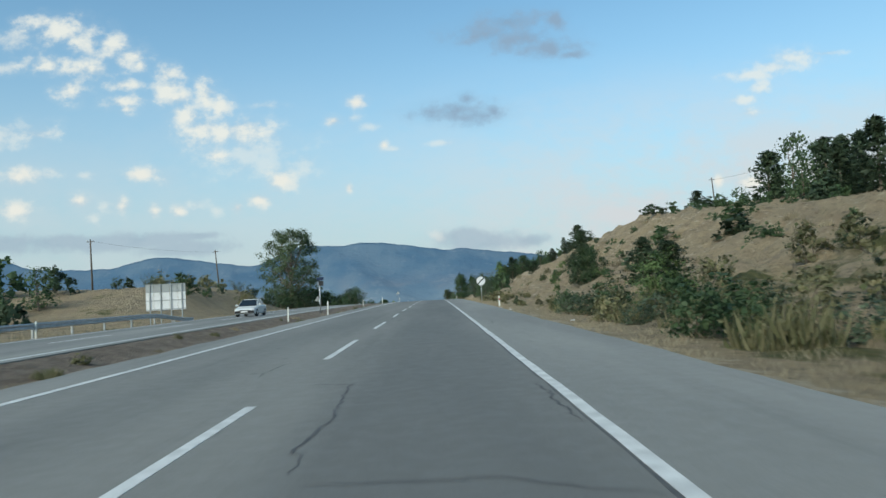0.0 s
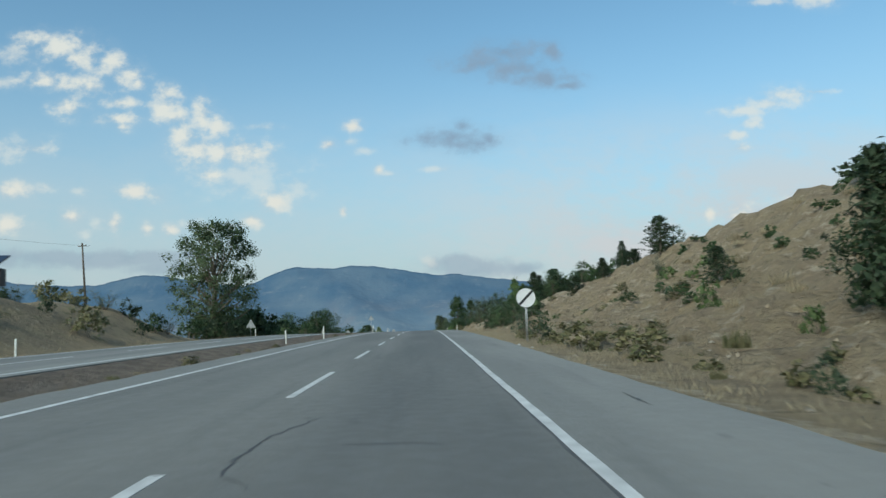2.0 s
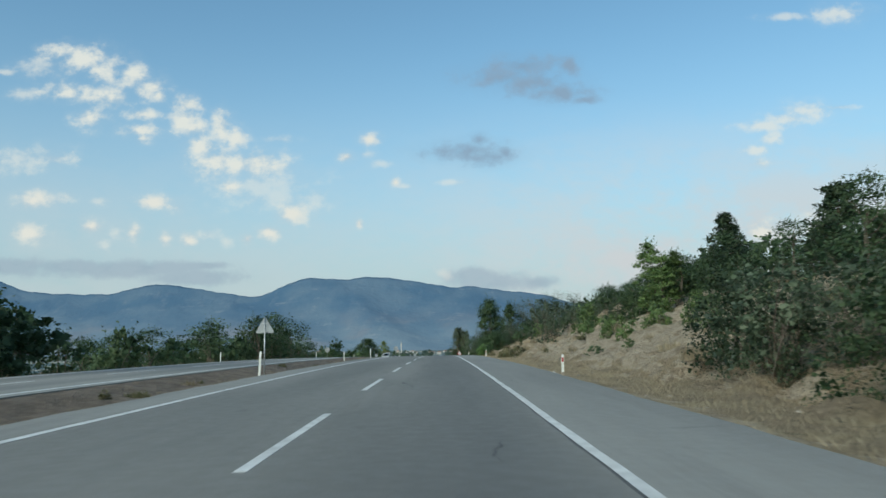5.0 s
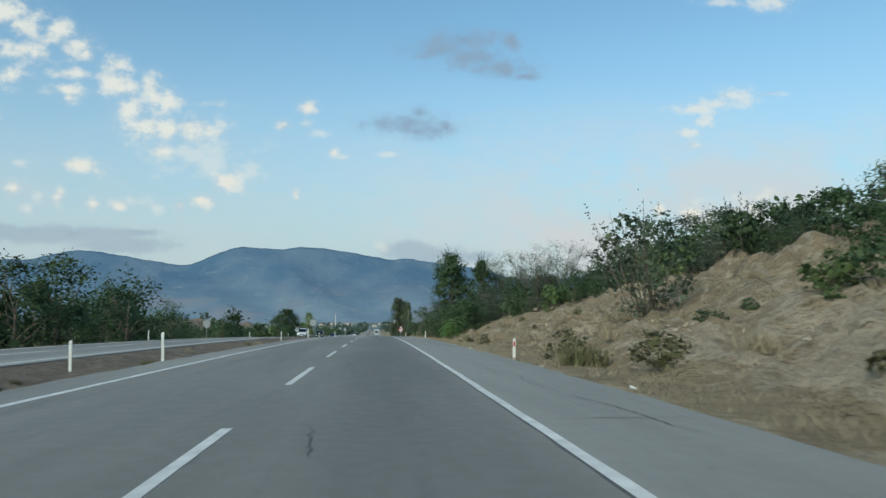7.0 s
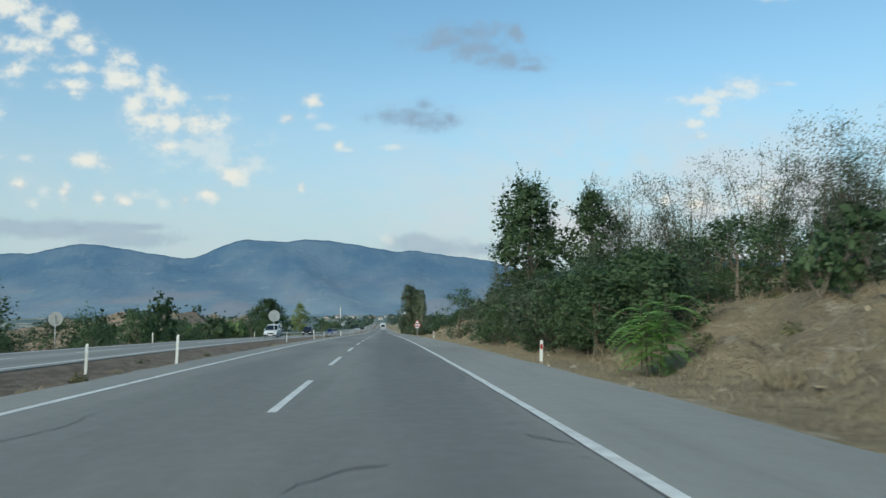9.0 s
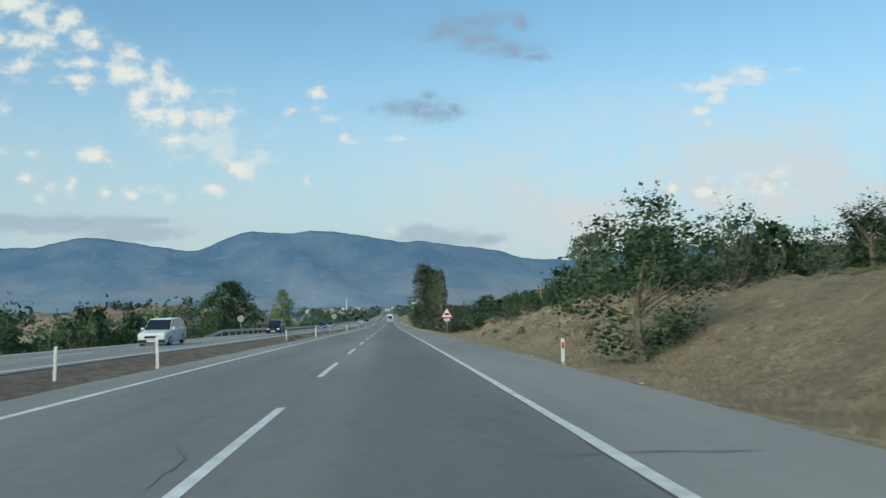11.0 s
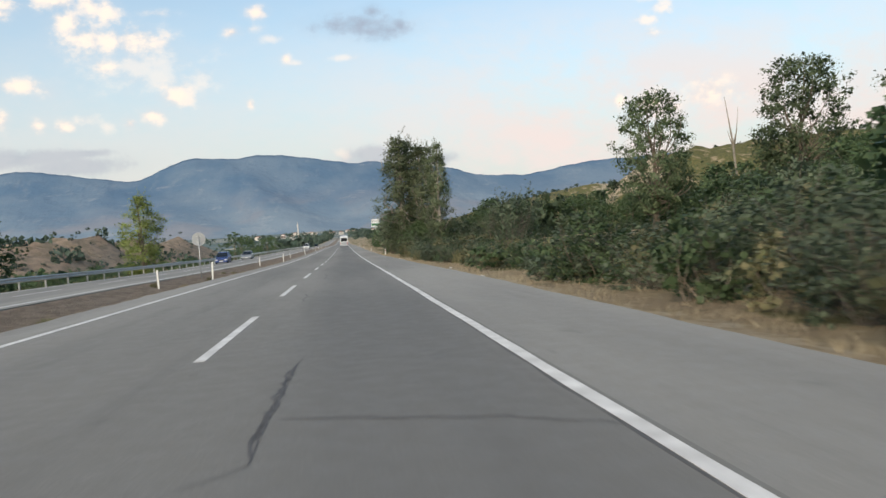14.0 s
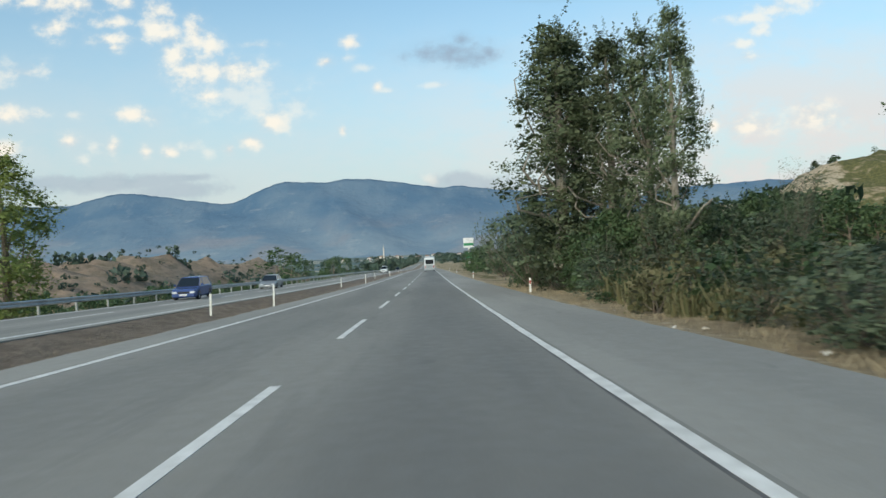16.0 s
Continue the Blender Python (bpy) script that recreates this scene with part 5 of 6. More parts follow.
grove(["broad", "shrub", "broad", "dark_shrub"], (-150, -44, 560, 650), 90, (4.0, 8.5), 71, 3.5, (0.8, 1.2))
grove(["broad", "shrub"], (-90, -40, 500, 560), 34, (3.0, 6.0), 72, 3.5, (0.9, 1.3))
grove(["broad", "shrub", "shrub", "broad"], (-38, -24.5, 172, 236), 32, (3.0, 6.2), 15, 2.4, (0.75, 1.05))
grove(["broad", "broad", "shrub", "broad"], (-38, -25, 236, 300), 30, (4.5, 10.4), 16, 2.6, (0.7, 0.95))
grove(["broad", "shrub", "broad"], (-44, -26, 300, 366), 24, (4.5, 9.8), 17, 3.2, (0.7, 0.95))
grove(["broad", "shrub", "green_shrub"], (-42, -26.5, 366, 390), 14, (5.6, 8.0), 27, 3.2, (0.8, 1.0))
grove(["broad", "dome", "broad"], (-44, -25.5, 368, 418), 26, (3.4, 5.4), 73, 2.6, (0.9, 1.2))
grove(["broad", "oak", "broad"], (-70, -30, 505, 560), 16, (4.5, 7.0), 74, 4.0, (0.9, 1.2))
grove(["broad", "shrub"], (-60, -27, 425, 520), 26, (2.5, 4.6), 18, 3.5, (0.8, 1.0))
grove(["broad"], (-46, -24, 520, 680), 22, (4.5, 7.5), 19, 4.0, (0.8, 1.0))
grove(["broad", "dark_shrub", "shrub"], (-75, -41, 60, 98), 30, (3.0, 5.6), 20, 2.6, (0.8, 1.1))
grove(["shrub", "dry_shrub", "thin", "dark_shrub"], (-44, -29, 98, 140), 26, (1.2, 2.8), 21, 2.0, (0.9, 1.4))
grove(["shrub", "dark_shrub"], (-31, -25, 146, 172), 12, (1.8, 3.4), 22, 1.8, (1.0, 1.4))

grove(["straw", "dry_shrub", "weed", "straw"], (-10.3, -7.7, 4, 440), 90, (0.15, 0.38), 61, 1.5, (1.3, 2.2))
join_scrub()


def grass(name, box, n, tall, seed, label, along=None, patch=4.0):
    """A field of single blades; patch: size in metres of the tufts and gaps."""
    rng = rng_for(seed)
    x, y = rng.uniform(box[0], box[1], n), rng.uniform(box[2], box[3], n)
    keep = wobble(x, y, patch, seed) + 0.6 * wobble(x, y, patch * 0.3, seed + 1) + rng.normal(size=n) * 0.25 > -0.15
    x, y = x[keep], y[keep]
    n = len(x)
    foot = np.stack([x, y, ground_z(x, y) - 0.02], 1)
    h = rng.uniform(tall[0], tall[1], n) * (0.7 + 0.3 * wobble(x, y, patch, seed))
    lean = rng.normal(size=(n, 2)) * 0.35
    tip = foot + np.stack([lean[:, 0] * h, lean[:, 1] * h, h], 1)
    a = rng.random(n) * 6.28
    side = np.stack([np.cos(a), np.sin(a), np.zeros(n)], 1) * (0.003 + 0.006 * h)[:, None]
    mid = (foot + tip) / 2 - np.stack([lean[:, 0] * h, lean[:, 1] * h, np.zeros(n)], 1) * 0.15
    V = np.stack([foot - side, foot + side, mid + side * 0.8, tip], 1).reshape(-1, 3)
    me = array_mesh(name, V, np.arange(4 * n).reshape(n, 4), MAT["grass"])
    return tagged(part(name, me, None), label, "grass", kind="stuff")


grass("verge_grass", (4.6, 8.6, -8, 480), 150000, (0.05, 0.24), 3, "dry yellow grass along the edge of the hard shoulder", patch=3.0)
grass("slope_grass", (8.0, 26, 30, 372), 100000, (0.06, 0.28), 5, "thin dry grass in tufts on the cut slopes", patch=2.6)
grass("median_grass", (-10.7, -7.2, -8, 480), 22000, (0.05, 0.20), 7, "short brown grass in the sunken median", patch=5.0)
grass("far_verge_grass", (-34, -19.2, -8, 480), 42000, (0.10, 0.45), 9, "dry grass on the bank beyond the far carriageway", patch=4.0)
grass("bank_grass", (7.6, 20, 204, 262), 22000, (0.08, 0.32), 11, "tall straw-coloured grass on the rounded bank", patch=3.2)
grass("bank_grass", (7.5, 14, 316, 368), 24000, (0.08, 0.34), 13, "tall straw-coloured grass on the low cut bank", patch=2.8)


# ---- road furniture ----
def delineators():
    """White marker posts with a red or white reflector, every fifty metres."""
    def post(name, red, label, height, width):
        ob = thing(name, on_road(0, 0), label, "marker post", "marker posts")
        w = width / 2
        m = Mesh().loft([[(-w, -0.035, -0.35), (w, -0.035, -0.35), (w * 0.7, 0.045, -0.35), (-w * 0.7, 0.045, -0.35)], [(-w, -0.035, height - 0.05), (w, -0.035, height - 0.05), (w * 0.7, 0.045, height - 0.05), (-w * 0.7, 0.045, height - 0.05)],
                         [(-w * 0.8, -0.02, height), (w * 0.8, -0.02, height), (w * 0.6, 0.045, height + 0.02), (-w * 0.6, 0.045, height + 0.02)]])
        part("post_body", m, MAT["white"], ob)
        if red:
            part("reflector", Mesh().box((-w * 0.62, -0.043, height - 0.27), (w * 0.62, -0.034, height - 0.10), 0.003), MAT["red"], ob, "red reflector")
            part("base_stain", Mesh().box((-w * 1.01, -0.037, -0.1), (w * 1.01, -0.030, 0.10), 0.003), MAT["stone"], ob, "dusty foot of the post")
        else:
            part("reflector", Mesh().box((-w * 0.5, -0.043, height - 0.25), (w * 0.5, -0.034, height - 0.12), 0.003), MAT["sign_white"], ob, "small white reflector")
        return ob
    first = post("marker_post", True, "white plastic marker post with a red reflector", 0.76, 0.105)
    second = post("marker_post", False, "slim white marker post standing in the median", 0.92, 0.085)
    r = random.Random(3)
    def put(ob, x, y):
        copy_thing(ob, pose(x, y, float(ground_z(x, y)) + 0.03, r.uniform(-2, 2), r.uniform(-3, 3), r.uniform(-5, 5)))
    for y in (53.2, 157.6, 207.4, 257.0, 308, 457, 505, 556, 606):
        put(first, 4.75, y)
    for y in (53, 107, 158.5, 206, 258.5, 309, 357, 407.5, 454.5, 503, 553, 603, 653):
        put(second, -7.15, y)
        if y not in (158.5,):
            put(second, -9.75, y - 0.8)
    for y in (38, 88, 139, 195, 246, 297, 347):
        put(second, -19.3, y)
    first.matrix_basis, second.matrix_basis = on_ground(4.75, 3 - 50, -0.03), on_ground(-7.15, 3, -0.03)


def disc(r, n=32):
    return [(r * math.cos(2 * math.pi * k / n), r * math.sin(2 * math.pi * k / n)) for k in range(n)]


def rounded_triangle(side, r=0.06):
    """A point-up triangle of (x, z), its middle of height at 0, with round corners."""
    h = side * 0.866
    corners = [(0, h * 0.5), (-side / 2, -h * 0.5), (side / 2, -h * 0.5)]
    out = []
    for i, (cx, cz) in enumerate(corners):
        gx, gz = (sum(p[0] for p in corners) / 3, sum(p[1] for p in corners) / 3)
        d = math.hypot(gx - cx, gz - cz)
        ox, oz = cx + (gx - cx) / d * 2 * r, cz + (gz - cz) / d * 2 * r
        mid = math.atan2(cz - gz, cx - gx)
        for k in range(7):
            a = mid - radians(60) + radians(20) * k
            out.append((ox + r * math.cos(a), oz + r * math.sin(a)))
    return out


def shifted(outline, dx, dz, scale=1.0):
    return [(x * scale + dx, z * scale + dz) for x, z in outline]


def pole_part(ob, x, top, r=0.03, name="pole"):
    part(name, Mesh().tube([(x, 0.05, -0.5), (x, 0.05, top)], [r, r], 10), MAT["steel"], ob, smooth=True)


def round_sign_back(x, y, top, size, group="backs of road signs"):
    """A round sign that faces the other traffic: bare metal, rims and brackets."""
    ob = thing("road_sign", on_ground(x, y), "grey metal back of a round road sign on a steel pole", "road sign", group)
    g = float(ground_z(x, y))
    c = top - size / 2 - g
    pole_part(ob, 0, c + 0.25)
    part("sign_plate", Mesh().plate(shifted(disc(size / 2), 0, c), 0.085, 0.10), MAT["sign_back"], ob)
    part("rim", Mesh().loft([[(x2, 0.078, z2) for x2, z2 in shifted(disc(size / 2), 0, c)], [(x2, 0.078, z2) for x2, z2 in shifted(disc(size / 2 - 0.02), 0, c)], [(x2, 0.09, z2) for x2, z2 in shifted(disc(size / 2 - 0.02), 0, c)]], False), MAT["steel"], ob)
    for dz in (-0.2, 0.2):
        part("bracket", Mesh().box((-0.16, 0.015, c + dz - 0.02), (0.16, 0.084, c + dz + 0.02), 0.006), MAT["steel"], ob)


def triangle_sign_back(x, y, top, side):
    ob = thing("road_sign", on_ground(x, y), "grey metal back of a triangular road sign on a steel pole", "road sign", "backs of road signs")
    c = top - side * 0.433 - float(ground_z(x, y))
    pole_part(ob, 0, c + 0.3)
    part("sign_plate", Mesh().plate(shifted(rounded_triangle(side), 0, c), 0.085, 0.10), MAT["sign_back"], ob)
    for dz in (-0.3, 0.05):
        part("bracket", Mesh().box((-0.13, 0.015, c + dz - 0.02), (0.13, 0.084, c + dz + 0.02), 0.006), MAT["steel"], ob)


def end_of_limit_sign():
    x, y = 6.04, 93.5
    ob = thing("road_sign", on_ground(x, y), "round white road sign with a black diagonal bar", "road sign")
    c = 2.47 - float(ground_z(x, y))
    for dx in (-0.035, 0.035):
        pole_part(ob, dx, c + 0.3, 0.026)
    part("sign_plate", Mesh().plate(shifted(disc(0.54, 48), 0, c), 0.0, 0.02), MAT["sign_white"], ob, "white sign face")
    part("rim", Mesh().loft([[(a, -0.006, b) for a, b in shifted(disc(0.545, 48), 0, c)], [(a, -0.006, b) for a, b in shifted(disc(0.525, 48), 0, c)], [(a, 0.0, b) for a, b in shifted(disc(0.525, 48), 0, c)]], False), MAT["steel"], ob)
    s = math.sqrt(0.5)
    bar = [(-0.52, -0.07), (0.52, -0.07), (0.52, 0.07), (-0.52, 0.07)]
    part("diagonal_bar", Mesh().plate([(s * (a - b), s * (a + b) + c) for a, b in bar], -0.009, 0.0), MAT["black"], ob, "black diagonal bar")
    part("bracket", Mesh().box((-0.2, 0.02, c - 0.02), (0.2, 0.05, c + 0.02), 0.006), MAT["steel"], ob)


def words(text, size, mat, name, parent, at, label=""):
    cu = bpy.data.curves.new(name, "FONT")
    cu.body, cu.size, cu.align_x, cu.align_y, cu.extrude = text, size, "CENTER", "CENTER", 0.002
    tmp = bpy.data.objects.new(name, cu)
    me = bpy.data.meshes.new_from_object(tmp)
    bpy.data.objects.remove(tmp)
    me.materials.append(mat)
    ob = part(name, me, None, parent, label)
    ob.matrix_basis = at
    return ob


def warning_sign():
    x, y = 5.78, 366.4
    ob = thing("warning_sign", on_ground(x, y), "red-bordered warning triangle with a dark symbol and a small plate below", "road sign")
    ob.matrix_basis = on_ground(x, y) @ pose(0, 0, 0, 0, 1.0, 0)
    g = float(ground_z(x, y))
    low, top = -5.74 - g, -4.55 - g
    c, side = (low + top) / 2, 1.37
    for dx in (-0.045, 0.045):
        pole_part(ob, dx, top - 0.35, 0.026)
    part("sign_plate", Mesh().plate(shifted(rounded_triangle(side, 0.07), 0, c), 0.0, 0.02), MAT["sign_red"], ob, "red triangle with round corners")
    part("sign_face", Mesh().plate(shifted(rounded_triangle(side * 0.74, 0.03), 0, c - 0.015), -0.006, 0.0), MAT["sign_white"], ob, "white inner triangle")
    lump = [(0.27 * math.cos(a) * (1 + 0.10 * math.cos(2 * a + 0.5)) , 0.115 * math.sin(a) * (1 + 0.15 * math.sin(a))) for a in (2 * math.pi * k / 28 for k in range(28))]
    part("symbol", Mesh().plate(shifted(lump, 0.0, c - 0.17), -0.012, -0.006), MAT["black"], ob, "plain black rounded symbol")
    z = low - 0.17
    part("plate", Mesh().box((-0.33, 0.0, z - 0.15), (0.33, 0.02, z + 0.15), 0.004), MAT["sign_white"], ob, "small white distance plate")
    for a, b, w, h in ((0, 0.13, 0.29, 0.012), (0, -0.13, 0.29, 0.012), (-0.30, 0, 0.012, 0.13), (0.30, 0, 0.012, 0.13)):
        part("plate_border", Mesh().box((a - w, -0.004, z + b - h), (a + w, 0.0, z + b + h)), MAT["black"], ob)
    words("4 km", 0.20, MAT["black"], "writing", ob, pose(0, -0.005, z, 90, 0, 0), "black writing")
    for dx in (-0.25, 0.25):
        part("arrow", Mesh().add([(dx - 0.012, -0.005, z - 0.09), (dx + 0.012, -0.005, z - 0.09), (dx + 0.012, -0.005, z + 0.04), (dx + 0.03, -0.005, z + 0.04), (dx, -0.005, z + 0.09), (dx - 0.03, -0.005, z + 0.04), (dx - 0.012, -0.005, z + 0.04)], [(0, 1, 2, 3, 4, 5, 6)]), MAT["black"], ob)


def median_camera():
    x, y = -10.2, 69.7
    ob = thing("traffic_camera", on_ground(x, y), "traffic camera box with a solar panel on a steel pole", "traffic camera")
    g = float(ground_z(x, y))
    pole_part(ob, 0, 3.0 - g, 0.055)
    part("cabinet", Mesh().box((-0.02, -0.12, 2.52 - g), (0.36, 0.14, 2.95 - g), 0.02), MAT["black"], ob, "dark equipment box")
    part("side_box", Mesh().box((-0.16, -0.05, 2.55 - g), (-0.06, 0.10, 2.90 - g), 0.01), MAT["sign_back"], ob)
    tilt = Mesh().add([(-0.22, -0.30, 3.02 - g), (0.42, -0.30, 3.02 - g), (0.42, 0.20, 3.26 - g), (-0.22, 0.20, 3.26 - g), (-0.22, -0.32, 3.05 - g), (0.42, -0.32, 3.05 - g), (0.42, 0.18, 3.29 - g), (-0.22, 0.18, 3.29 - g)],
                      [(3, 2, 1, 0), (4, 5, 6, 7), (0, 1, 5, 4), (1, 2, 6, 5), (2, 3, 7, 6), (3, 0, 4, 7)])
    part("solar_panel", tilt, MAT["solar"], ob, "tilted dark solar panel")
    part("strut", Mesh().tube([(0.1, 0.0, 2.9 - g), (0.1, 0.02, 3.14 - g)], [0.02, 0.02], 6), MAT["steel"], ob)
    part("reflector", Mesh().box((-0.075, -0.075, 0.75), (-0.02, -0.05, 1.2), 0.004), MAT["sign_white"], ob, "white reflector strip")


def billboard():
    """The back of a sheet-metal hoarding beyond the far carriageway."""
    x, y = -25.4, 73
    g = float(ground_z(x, y))
    ob = thing("billboard", pose(x, y, g, 0, 0, 6), "weathered sheet-metal back of a roadside billboard on posts", "billboard")
    low, top, half = 1.05 - g, 3.55 - g, 1.85
    for k in range(5):
        a = -half + 2 * half * k / 5
        part("sheet", Mesh().box((a + 0.01, 0.06, low), (a + 2 * half / 5 - 0.01, 0.075, low + 1.72 + 0.04 * (k % 2)), 0.002), MAT["sign_white"], ob, "white metal sheet")
        part("sheet", Mesh().box((a + 0.01, 0.06, low + 1.80), (a + 2 * half / 5 - 0.01, 0.075, top), 0.002), MAT["sign_back"], ob, "grey metal sheet")
    for a in (-1.45, -0.45, 0.5, 1.5):
        part("post", Mesh().box((a - 0.05, -0.05, -0.6), (a + 0.05, 0.05, top + 0.03), 0.01), MAT["sign_back"], ob)
    for z in (low + 0.1, low + 0.95, low + 1.76, top - 0.03):
        part("rail", Mesh().box((-half, 0.0, z - 0.035), (half, 0.058, z + 0.035), 0.008), MAT["sign_back"], ob)


def utility_pole(x, y, top, lean=0.0, mat="pole_wood", arm=True, r=0.11):
    g = float(ground_z(x, y))
    ob = thing("utility_pole", pose(x, y, g, 0, lean, 0), "weathered wooden utility pole with insulators" if mat == "pole_wood" else "pale concrete utility pole among the trees", "utility pole", "utility poles")
    h = top - g
    part("shaft", Mesh().tube([(0, 0, -0.8), (0, 0, h * 0.5), (0, 0, h)], [r * 1.3, r * 1.1, r * 0.8], 10), MAT[mat], ob, smooth=True)
    if arm:
        part("crossarm", Mesh().box((-0.5, -0.05, h - 0.42), (0.5, 0.05, h - 0.32), 0.01), MAT[mat], ob)
        for a in (-0.42, 0.42):
            part("insulator", Mesh().loft([[(a + q * math.cos(k), q * math.sin(k), h + z) for k in (j * 0.785 for j in range(8))] for q, z in ((0.02, -0.32), (0.05, -0.28), (0.03, -0.24), (0.055, -0.20), (0.02, -0.14))]), MAT["sign_white"], ob)
    return ob


def wire(a, b, sag):
    pts = [tuple(Vector(a).lerp(Vector(b), t) - Vector((0, 0, sag * 4 * t * (1 - t)))) for t in np.linspace(0, 1, 15)]
    tagged(part("power_line", Mesh().tube(pts, [0.012] * 15, 4), MAT["black"]), "thin dark power line between utility poles", "power line", "power lines")


def guard_rail(y0, y1, x=-19.35):
    """A steel crash barrier: a W-shaped beam on posts, its ends turned down."""
    ob = thing("guard_rail", pose(0, 0, 0), "galvanised steel crash barrier along the far carriageway", "guard rail", "guard rails")
    wave = [(0.0, 0.76), (0.045, 0.72), (0.045, 0.67), (0.0, 0.62), (0.0, 0.59), (0.045, 0.54), (0.045, 0.49), (0.0, 0.45)]
    ys = np.arange(y0, y1 + 0.1, 4.0)
    def drop(y):
        return -0.55 * (1 - float(ease(0, 9, min(y - y0, y1 - y))))
    for a, b in zip(ys[:-1], ys[1:]):
        rings = []
        for y in (a, (a + b) / 2, b + 0.12):
            z = float(road_z(y)) - 0.03 + drop(y)
            rings.append([(x + u, y, z + v) for u, v in wave] + [(x + u - 0.012, y, z + v) for u, v in reversed(wave)])
        part("beam", Mesh().loft(rings), MAT["steel"], ob)
    for y in ys:
        z = float(road_z(y)) + drop(y)
        m = Mesh().box((x - 0.16, y - 0.05, float(ground_z(x - 0.1, y)) - 0.4), (x - 0.06, y + 0.05, z + 0.70), 0.012)
        m.box((x - 0.07, y - 0.06, z + 0.45), (x - 0.013, y + 0.06, z + 0.72), 0.01)
        part("post", m, MAT["steel"], ob)


delineators()
end_of_limit_sign()
warning_sign()
median_camera()
billboard()
round_sign_back(-24.2, 290, -1.48, 1.05)
round_sign_back(-10.4, 304, -1.72, 1.06)
round_sign_back(-23.7, 407, -6.30, 1.06)
round_sign_back(-10.05, 420, -6.74, 0.92)
triangle_sign_back(-24.0, 157, 2.09, 1.38)
triangle_sign_back(-7.55, 161, 2.2, 0.85)
def dead_tree(x, y, top):
    g = float(ground_z(x, y))
    ob = thing("dead_tree", pose(x, y, g), "bare grey dead tree with a forked top among the bushes", "tree")
    h = top - g
    part("trunk", Mesh().tube([(0, 0, -0.4), (0.3, 0, h * 0.35), (-0.2, 0, h * 0.65), (-1.2, 0, h)], [0.26, 0.20, 0.14, 0.03], 7), MAT["bark_pale"], ob, smooth=True)
    for a, z, e in ((0.9, 0.55, 0.92), (0.7, 0.62, 0.80), (-0.9, 0.60, 0.74)):
        part("branch", Mesh().tube([(-0.05, 0, h * z), (a * 0.6, 0.1, h * (z + e) / 2), (a, 0.1, h * e)], [0.10, 0.06, 0.015], 5), MAT["bark_pale"], ob, smooth=True)


dead_tree(56.3, 468.4, 7.2)
utility_pole(-39.6, 141, 11.6, -4)
utility_pole(-46.7, 104.8, 11.3, -1)
utility_pole(51.5, 134.3, 19.3, -3)
utility_pole(92, 112, 27.0, 0)
utility_pole(16.8, 369.2, -2.4, -4, "stone", True, 0.05)
wire((51.9, 134.3, 18.9), (92.3, 112, 26.6), 1.0)
wire((51.1, 134.3, 18.9), (91.6, 112, 26.6), 1.0)
wire((-39.2, 141, 11.2), (-46.3, 104.8, 10.9), 0.5)
guard_rail(-42, 62)
guard_rail(366, 770)


# ---- wear on the carriageway ----
def sealed_crack(points, width, seed):
    """A crooked bitumen line on the asphalt through a few points."""
    r = random.Random(seed)
    fine = []
    for (a, b), (c, d) in zip(points[:-1], points[1:]):
        n = max(2, int(math.hypot(c - a, d - b) / 0.14))
        for k in range(n):
            t = k / n
            fine.append((a + (c - a) * t + r.gauss(0, 0.022), b + (d - b) * t + r.gauss(0, 0.022)))
    fine.append(points[-1])
    V, F = [], []
    for i, (x, y) in enumerate(fine):
        p, q = fine[max(i - 1, 0)], fine[min(i + 1, len(fine) - 1)]
        dx, dy = q[0] - p[0], q[1] - p[1]
        l = math.hypot(dx, dy) or 1
        w = width * r.uniform(0.35, 1.0) * min(1, 0.25 + 4 * min(i, len(fine) - 1 - i) / len(fine))
        for s in (-1, 1):
            px, py = x - dy / l * w * s, y + dx / l * w * s
            V.append((px, py, float(road_z(py)) + 0.0035))
        if i:
            F.append((2 * i - 2, 2 * i - 1, 2 * i + 1, 2 * i))
    part("sealed_crack", Mesh().add(V, F), MAT["tar"], ROAD)


CRACKS = [
    [(.8, 346.4), (1.3, 346.2), (2.3, 346.1), (3.2, 346.7), (4.1, 347.0)], [(.9, 350.9), (.9, 348.1), (1.1, 346.5)], [(.8, 345.9), (1.0, 345.1), (1.6, 344.8), (2.4, 344.5)],
    [(-.9, 357.0), (-1.0, 358.0), (-.9, 358.9), (-.8, 359.9), (-.6, 364.0)], [(-.7, 360.4), (-.2, 359.9)], [(-1.1, 370.6), (-.8, 370.9), (-.8, 372.7), (-.7, 375.2)], [(-.7, 372.1), (.9, 371.5), (1.6, 371.0)],
    [(-1.9, 213.4), (-1.2, 213.8), (-1.1, 216.7), (-1.2, 220.7)], [(-.8, 214.2), (-.5, 213.0)],
]
